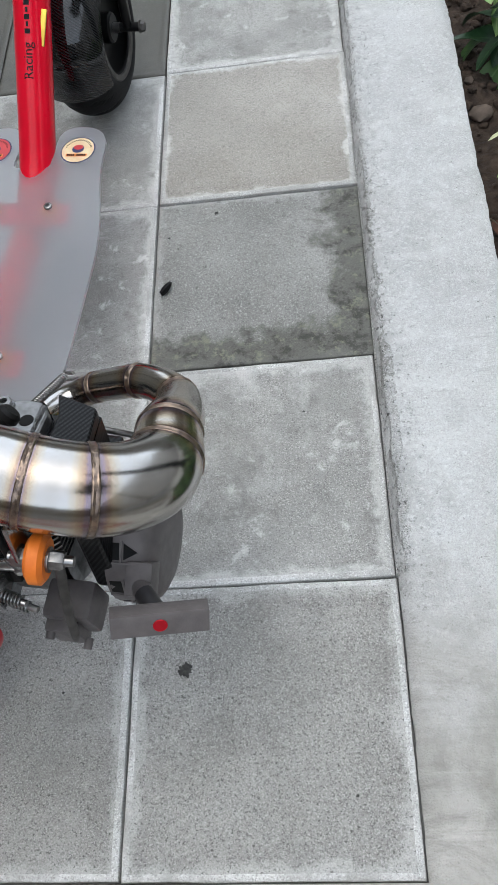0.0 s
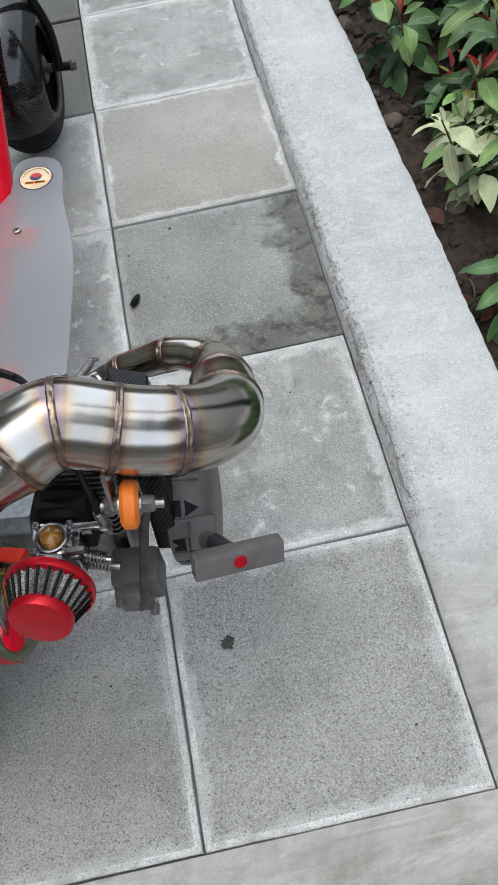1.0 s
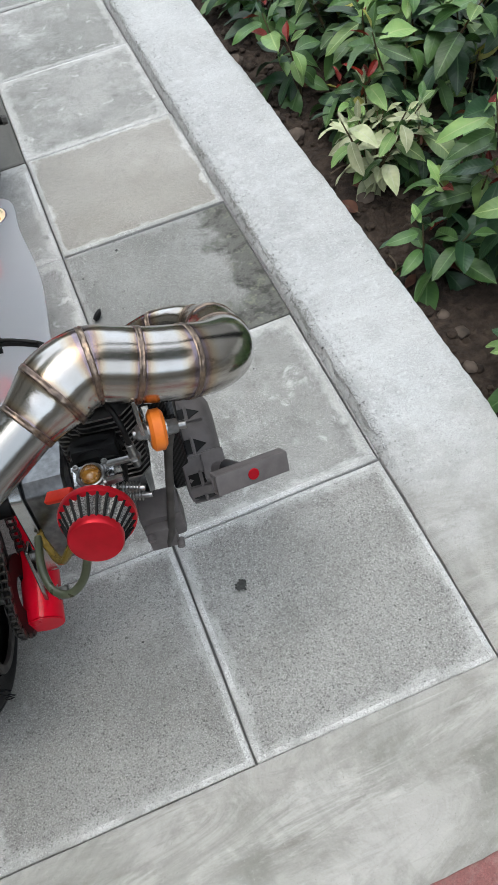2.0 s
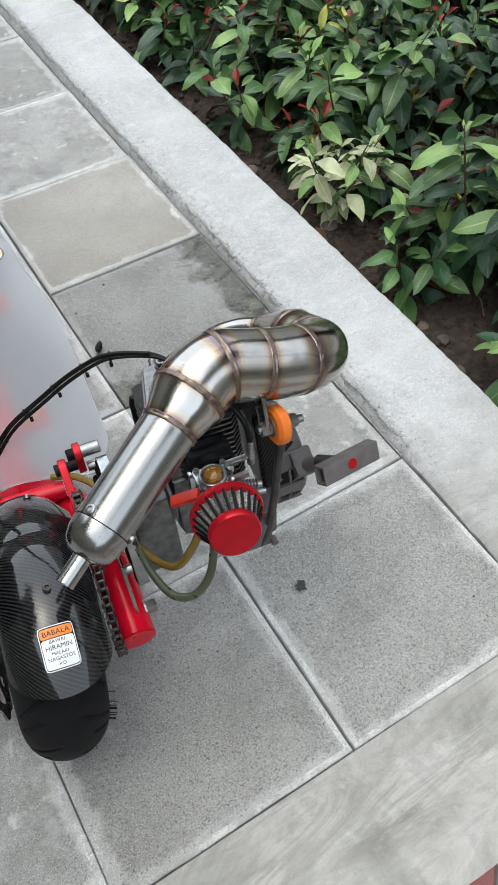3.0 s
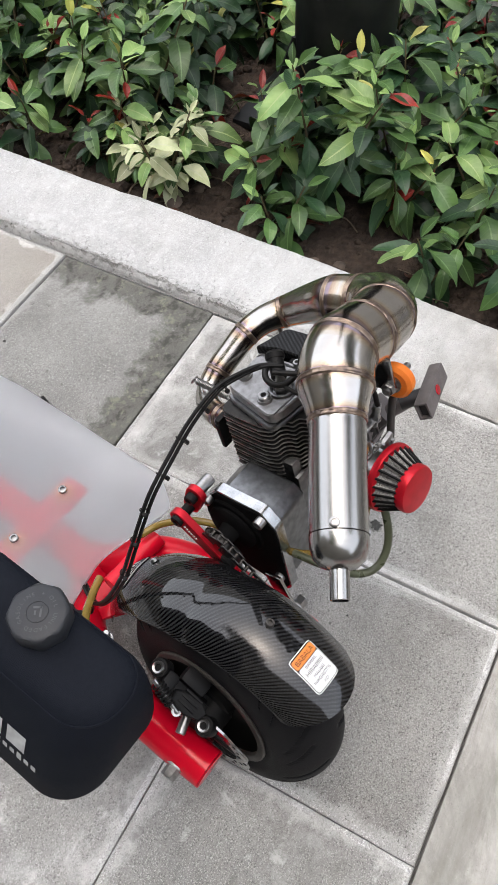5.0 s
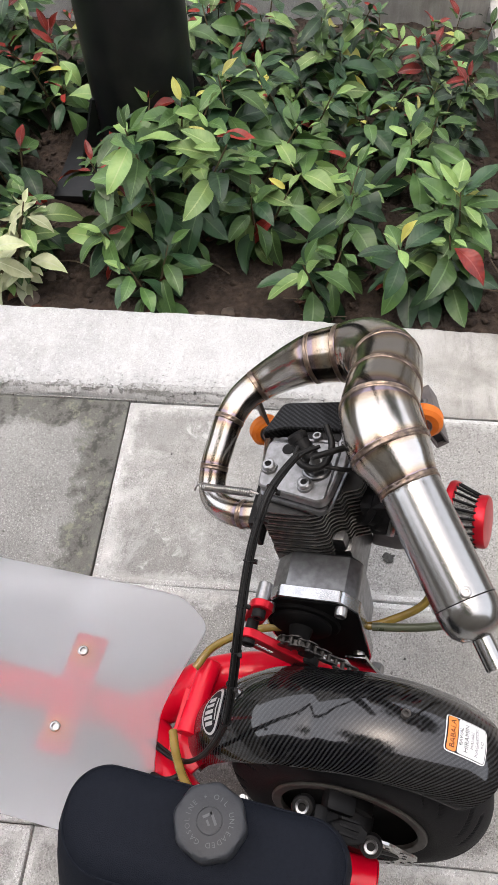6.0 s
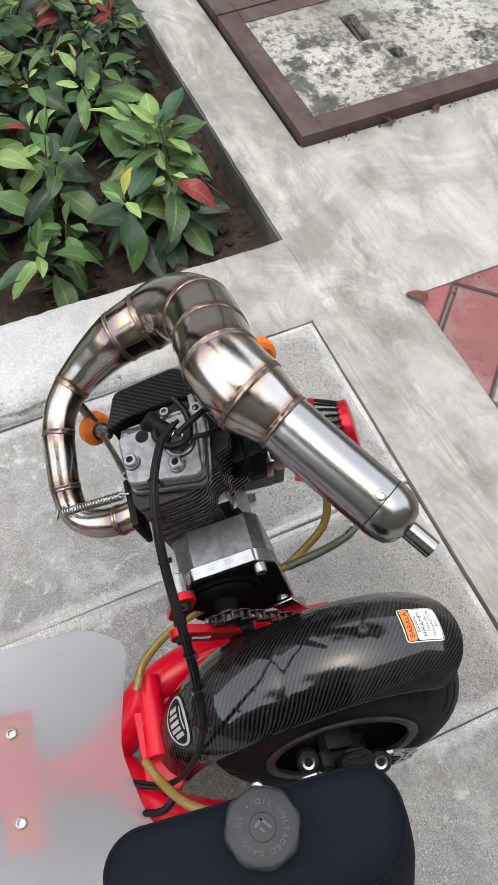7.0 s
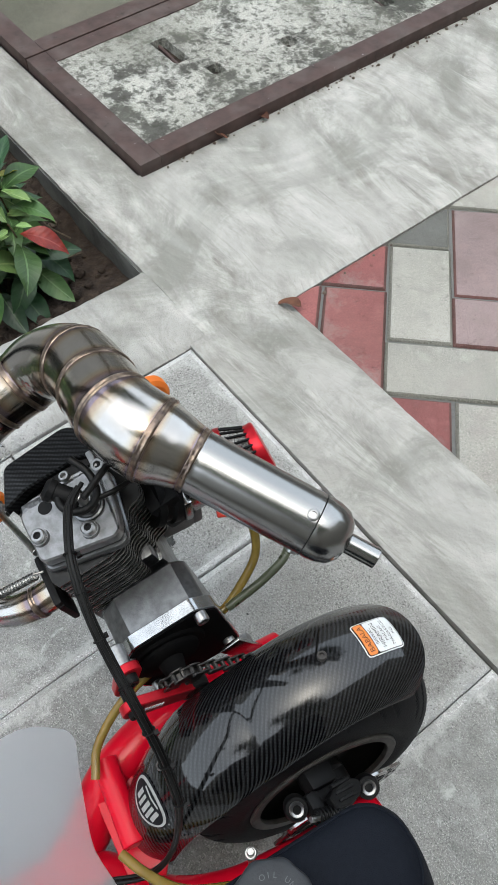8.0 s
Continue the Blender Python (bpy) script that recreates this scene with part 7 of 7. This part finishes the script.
m1 = mount((0.262, 0.09, 0.357), (1, 0.05, -0.15), 0.019, "orange rubber exhaust mount on a bolt")
part("mount_bracket", hose([(0.274, 0.092, 0.352), (0.264, 0.09, 0.315), (0.253, 0.078, 0.26), (0.243, 0.072, 0.21), (0.234, 0.074, 0.18)], 0.0042, seg=10), M_IRON, m1, "grey steel bracket")
part("mount_lug", moved(box(0.004, 0.024, 0.04, (0, 0, 0), 0.001), pose(0.25, 0.1, 0.372, -20, 0, 0)), M_BRUSH, m1)
m2 = mount((0.302, 0.254, 0.236), (-0.7, -0.5, 0.35), 0.018, "orange rubber header mount")
part("mount_lug", moved(box(0.02, 0.004, 0.046, (0, 0, 0), 0.001), pose(0.309, 0.26, 0.262, -10, 8, 40)), M_IRON, m2)
part("mount_stay", rod((0.294, 0.249, 0.24), tuple(e(-0.004, 0.041, 0.112)), 0.003), M_CHROME, m2, "thin bright steel stay to the engine")

# ---- exhaust ----
stations = [(0.176, 0.215, 0.278, 0.0145), (0.177, 0.245, 0.263, 0.0145), (0.187, 0.272, 0.25, 0.0145), (0.204, 0.288, 0.247, 0.0145), (0.227, 0.292, 0.258, 0.0147), (0.2504, 0.2903, 0.2692, 0.0153),
            (0.2755, 0.287, 0.2815, 0.0157), (0.2988, 0.2791, 0.2888, 0.0165), (0.3182, 0.2648, 0.294, 0.0182), (0.3266, 0.246, 0.3078, 0.0209), (0.3308, 0.2262, 0.3235, 0.0239), (0.3325, 0.2064, 0.338, 0.0268),
            (0.3365, 0.179, 0.3475, 0.0298), (0.334, 0.158, 0.361, 0.0318), (0.32, 0.1425, 0.374, 0.0328), (0.3, 0.1335, 0.386, 0.0335), (0.28, 0.131, 0.393, 0.0336), (0.259, 0.1305, 0.4, 0.0337),
            (0.24, 0.131, 0.4075, 0.0338), (0.2215, 0.1305, 0.4135, 0.0341), (0.2035, 0.1245, 0.412, 0.035), (0.1872, 0.115, 0.4075, 0.0352), (0.1745, 0.1053, 0.4043, 0.0307), (0.1608, 0.095, 0.4, 0.0262),
            (0.15, 0.0872, 0.3968, 0.0257), (0.12, 0.0662, 0.388, 0.0255), (0.079, 0.037, 0.3762, 0.0253)]
dense = spline(stations, 6)
weld_at = [6 * k for k in (1, 4, 6, 8, 11, 12, 15, 17, 19, 21, 23)]


def heat_at(k):
    return max(0.0, 1.0 - min(abs(k - w) for w in weld_at) / 3.6)


def tube_piece(i0, i1, name, label=""):
    seg = 40
    rows = []
    for k in range(int(i0), int(i1)):
        for f in (0.0, 0.5):
            rows.append((dense[k] * (1 - f) + dense[k + 1] * f, heat_at(k + f)))
    rows.append((dense[int(i1)], heat_at(i1)))
    # rings face along the whole pipe, so that neighbouring pieces meet
    bm = bmesh.new()
    uvl = bm.loops.layers.uv.new("UVMap")
    hot = {}
    rings = []
    for n, (q, ht) in enumerate(rows):
        c = Vector(q[:3])
        k = int(i0) + n / 2
        lo, hi = dense[max(0, int(k) - 1)], dense[min(len(dense) - 1, int(k) + 1)]
        t = Vector(hi[:3] - lo[:3]).normalized()
        u = (Vector((0, 0, 1)) - t.z * t)
        u = u.normalized() if u.length > 1e-3 else t.orthogonal().normalized()
        s = t.cross(u)
        r = []
        for m in range(seg):
            a = 2 * math.pi * m / seg
            v = bm.verts.new(c + float(q[3]) * (math.cos(a) * u + math.sin(a) * s))
            hot[v] = ht
            r.append(v)
        rings.append(r)
    for a, b in zip(rings, rings[1:]):
        for m in range(seg):
            f = bm.faces.new((a[m], a[(m + 1) % seg], b[(m + 1) % seg], b[m]))
            for l in f.loops:
                l[uvl].uv = hot[l.vert], m / seg
    return bm


cuts = [0] + [int(w) for w in weld_at] + [len(dense) - 1]
exh = part("exhaust", tube_piece(cuts[0], cuts[1], "exhaust"), M_STEEL, scooter, "welded stainless steel expansion exhaust with heat tints")
for a, b in zip(cuts[1:-2], cuts[2:-1]):
    part("pipe_section", tube_piece(a, b, "pipe_section"), M_STEEL, exh)
part("silencer", tube_piece(cuts[-2], cuts[-1], "silencer"), M_BRUSH, exh, "brushed steel silencer body")
for w in weld_at:
    k = int(w)
    q = dense[k]
    t = Vector(dense[min(k + 1, len(dense) - 1)][:3] - dense[k - 1][:3])
    R0 = float(q[3])
    bm = lathe([(R0 - 0.0006, -0.0032), (R0 + 0.0003, -0.0027), (R0 + 0.0007, -0.0017), (R0 + 0.0001, 0.0), (R0 + 0.0007, 0.0017), (R0 + 0.0003, 0.0027), (R0 - 0.0006, 0.0032)], 96, frame_to(q[:3], Vector(q[:3]) + t))
    for n, v in enumerate(bm.verts):
        v.co += Vector(noise.noise_vector(v.co * 260)) * 0.00035
    part("weld_bead", bm, M_WELD, exh, "ridged brown weld bead")
# dome, seam, screws and tail pipe
q1, q0 = Vector(dense[-1][:3]), Vector(dense[-8][:3])
ax = (q1 - q0).normalized()
tm = frame_to(q1, q1 + ax)
part("silencer_dome", lathe([(0.0253, 0.0005), (0.0255, 0.004), (0.0248, 0.012), (0.022, 0.021), (0.016, 0.027), (0.009, 0.0295), (0, 0.03)], 48, tm.copy()), M_BRUSH, exh, "domed silencer end")
part("silencer_seam", ring(q1, ax, 0.0252, 0.0005, 48, 6), M_BLACKM, exh)
part("tail_pipe", lathe([(0.0083, 0.026), (0.0083, 0.054), (0.0072, 0.0545), (0.007, 0.03), (0, 0.03)], 32, tm.copy()), M_BRUSH, exh, "short steel tail pipe")
upv = (Vector((0, 0, 1)) - ax.z * ax).normalized()
for a in (12, 132, 252):
    c = q1 - ax * 0.005
    side = (math.cos(radians(a)) * upv + math.sin(radians(a)) * ax.cross(upv)).normalized()
    part("silencer_screw", hexbolt(c + side * 0.0248, c + side * 0.0275, 0.0046, True), M_CHROME, exh, "steel socket screw")
part("flange", eb(merged(box(0.05, 0.008, 0.034, (-0.024, 0.046, 0.082), 0.004))), M_BLACKM, exh, "black exhaust flange")
# retaining spring
coil = []
P0, P1 = Vector((0.198, 0.303, 0.264)), Vector((0.1824, 0.2315, 0.3))
fm = frame_to(P0, P1)
ln = (P1 - P0).length
for k in range(22 * 10 + 1):
    a = 2 * math.pi * k / 10
    p = fm @ Vector((0.0036 * math.cos(a), 0.0036 * math.sin(a), 0.008 + (ln - 0.016) * k / 220))
    coil.append((*p, 0.0008))
part("retaining_spring", sweep(coil, 6), M_CHROME, exh, "steel retaining spring")
for p, q in ((P0, fm @ Vector((0, 0.004, 0.008))), (P1, fm @ Vector((0, 0.004, ln - 0.008)))):
    part("spring_hook", rod(p, q, 0.0011, seg=8), M_CHROME, exh)
part("spring_lug", ring(P0, (0, 1, 0.3), 0.0045, 0.0012, 18, 6), M_CHROME, exh)

# ---- fuel tank in a black cover ----
TANK = [(0.25, -0.205, -0.104, 0.106, 0.285, 0.03), (0.256, -0.214, -0.098, 0.097, 0.294, 0.036), (0.27, -0.217, -0.096, 0.092, 0.298, 0.042), (0.3, -0.206, -0.095, 0.089, 0.3, 0.045), (0.33, -0.191, -0.095, 0.088, 0.3, 0.045),
        (0.348, -0.178, -0.096, 0.09, 0.299, 0.042), (0.357, -0.170, -0.099, 0.094, 0.295, 0.038), (0.362, -0.163, -0.103, 0.099, 0.29, 0.034), (0.3655, -0.152, -0.111, 0.107, 0.28, 0.02)]


def tank_ring(x0, x1, y0, y1, r):
    out = []
    r = min(r, (x1 - x0) * 0.55)
    q = min(0.03, (x1 - x0) * 0.4)
    for cx_, cy_, a0, rr in ((x1 - q, y1 - q, 0, q), (x0 + r, y1 - r, 90, r), (x0 + r, y0 + r, 180, r), (x1 - q, y0 + q, 270, q)):
        out += [(cx_ + rr * math.cos(radians(a0 + 10 * k)), cy_ + rr * math.sin(radians(a0 + 10 * k))) for k in range(10)]
    return out


tb = bmesh.new()
rows = [[tb.verts.new((x, y, q[0])) for x, y in tank_ring(*q[1:])] for q in TANK]
for a, b in zip(rows, rows[1:]):
    for k in range(40):
        tb.faces.new((a[k], a[(k + 1) % 40], b[(k + 1) % 40], b[k]))
tb.faces.new(rows[0])
tb.faces.new(rows[-1])
tank = part("fuel_tank", tb, M_NEO, scooter, "fuel tank in a soft black fabric cover with a white print")
part("cover_seam", sweep([(x, y, 0.3565) for x, y in (lambda o: o + o[:1])(tank_ring(-0.1705, -0.0985, 0.0935, 0.2955, 0.038))], 6, radius=0.0009), M_NEO, tank)
CAPM = pose(-0.121, 0.189, 0.363)
cb = lathe([(0, 0.022), (0.0215, 0.022), (0.0236, 0.0213), (0.0248, 0.0195), (0.0251, 0.004), (0.024, 0.0), (0, 0.0)], 64, Matrix())
for v in cb.verts:
    rr = math.hypot(v.co.x, v.co.y)
    if rr > 0.02:
        k = 1 + 0.028 * math.cos(8 * math.atan2(v.co.y, v.co.x))
        v.co.x, v.co.y = v.co.x * k, v.co.y * k
cap = part("tank_cap", moved(cb, CAPM), M_CAP, tank, "dark grey eight-sided plastic screw cap with raised letters")
part("cap_collar", rod((-0.121, 0.189, 0.355), (-0.121, 0.189, 0.3645), 0.02, 0.001), M_BLACKP, tank)
part("cap_ring", moved(ring((0, 0, 0.0221), (0, 0, 1), 0.0088, 0.0004, 40, 6), CAPM), M_CAP, cap)
word = "UNLEADED GASOLINE + OIL "
for k, ch in enumerate(word):
    if ch != " ":
        a = -2 * math.pi * k / len(word) + 3.6
        bm = lettering(ch, 0.0048)
        part("cap_letter", moved(bm, CAPM @ Matrix.Rotation(a, 4, "Z") @ Matrix.Translation((0, 0.0150, 0.0224))), M_CAPL, cap)
part("cap_mark", moved(merged(rect(0.0018, 0.009, 1, 1, (-0.003, 0.0)), rect(0.007, 0.0018, 1, 1, (0.0, -0.0036)), rect(0.0015, 0.004, 1, 1, (0.0015, 0.001))), CAPM @ Matrix.Rotation(2.2, 4, "Z") @ Matrix.Translation((0, 0, 0.0224))), M_CAPL, cap)


# printed marks on the outer side: plain white bars
def on_tank(y0, z0):
    def fn(x, y, z):
        zz = z0 + y * 0.9
        k = min(len(TANK) - 2, max(i for i in range(len(TANK) - 1) if TANK[i][0] <= zz))
        f = (zz - TANK[k][0]) / (TANK[k + 1][0] - TANK[k][0])
        return Vector((TANK[k][1] * (1 - f) + TANK[k + 1][1] * f - 0.0007, y0 - x, zz))
    return fn


for k in range(4):
    bar = moved(rect(0.021, 0.02, 2, 6, (0, 0)), Matrix.Shear("XY", 4, (-0.25, 0)))
    part("printed_bar", mapped(bar, on_tank(0.24 - 0.027 * k, 0.316)), M_PRINT, tank, "white printed bar")
for k in range(6):
    part("printed_bar", mapped(moved(rect(0.0052, 0.006 + 0.003 * (k % 3 == 0), 1, 4), Matrix.Shear("XY", 4, (-0.3, 0))), on_tank(0.178 - 0.0082 * k, 0.2995)), M_PRINT, tank)
part("printed_ring", mapped(moved(ring((0, 0, 0), (0, 0, 1), 0.009, 0.0025, 30, 4), Matrix.Diagonal((1, 1, 0.05, 1))), on_tank(0.272, 0.316)), M_PRINT, tank)
part("tank_bracket", hose([(-0.134, 0.19, 0.255), (-0.13, 0.19, 0.2), (-0.112, 0.185, 0.14), (-0.1, 0.18, 0.12)], 0.007), M_BLACKM, tank, "black steel tank bracket")

# ---- hoses and cables ----
harness = [(0.19, 0.178, 0.388), (0.176, 0.192, 0.39), (0.15, 0.203, 0.391), (0.128, 0.209, 0.388), (0.096, 0.213, 0.372), (0.066, 0.213, 0.354), (0.031, 0.211, 0.333), (0.008, 0.21, 0.306), (-0.01, 0.211, 0.276), (-0.027, 0.215, 0.241), (-0.043, 0.233, 0.19), (-0.045, 0.262, 0.145), (-0.03, 0.3, 0.128)]
har = part("cable_harness", hose([(x, y + 0.0021, z) for x, y, z in harness], 0.0019), M_CABLE, scooter, "black cable harness bound with cable ties")
part("cable", hose([(x + 0.002, y - 0.0021, z - 0.001) for x, y, z in harness], 0.0019), M_CABLE, har)
part("cable", hose([(x - 0.001, y, z + 0.0034) for x, y, z in harness[1:]], 0.0018), M_CABLE, har)
hp = spline(harness, 8)
for k in (20, 28, 36, 44, 52, 60, 70):
    t = Vector(hp[k + 1] - hp[k - 1])
    part("cable_tie", merged(ring(hp[k], t, 0.0047, 0.0007, 20, 6), moved(box(0.0032, 0.0036, 0.0036), Matrix.Translation(Vector(hp[k]) + t.orthogonal().normalized() * 0.0075))), M_BLACKP, har)
part("cable_wrap", hose([(-0.05, 0.262, 0.14), (-0.058, 0.255, 0.155), (-0.066, 0.268, 0.15), (-0.06, 0.29, 0.13)], 0.0035), M_CABLE, har)
part("yellow_hose", hose([(0.183, 0.075, 0.318), (0.172, 0.06, 0.3), (0.155, 0.05, 0.27), (0.135, 0.055, 0.235), (0.118, 0.085, 0.215), (0.108, 0.11, 0.21), (0.1, 0.16, 0.2), (0.09, 0.215, 0.185), (0.07, 0.255, 0.165), (0.045, 0.27, 0.158)], 0.0042), M_YTUBE, scooter, "yellowed clear fuel hose")
part("green_hose", hose([(0.178, 0.07, 0.306), (0.173, 0.04, 0.285), (0.16, 0.022, 0.255), (0.14, 0.018, 0.236), (0.122, 0.03, 0.23), (0.112, 0.06, 0.226), (0.108, 0.1, 0.215)], 0.0042), M_GTUBE, scooter, "dull green fuel hose")
part("yellow_hose", hose([(-0.02, 0.275, 0.15), (-0.045, 0.262, 0.16), (-0.072, 0.24, 0.178), (-0.09, 0.205, 0.19), (-0.105, 0.165, 0.205), (-0.12, 0.15, 0.25)], 0.0046), M_YTUBE, scooter, "yellowed clear fuel hose")
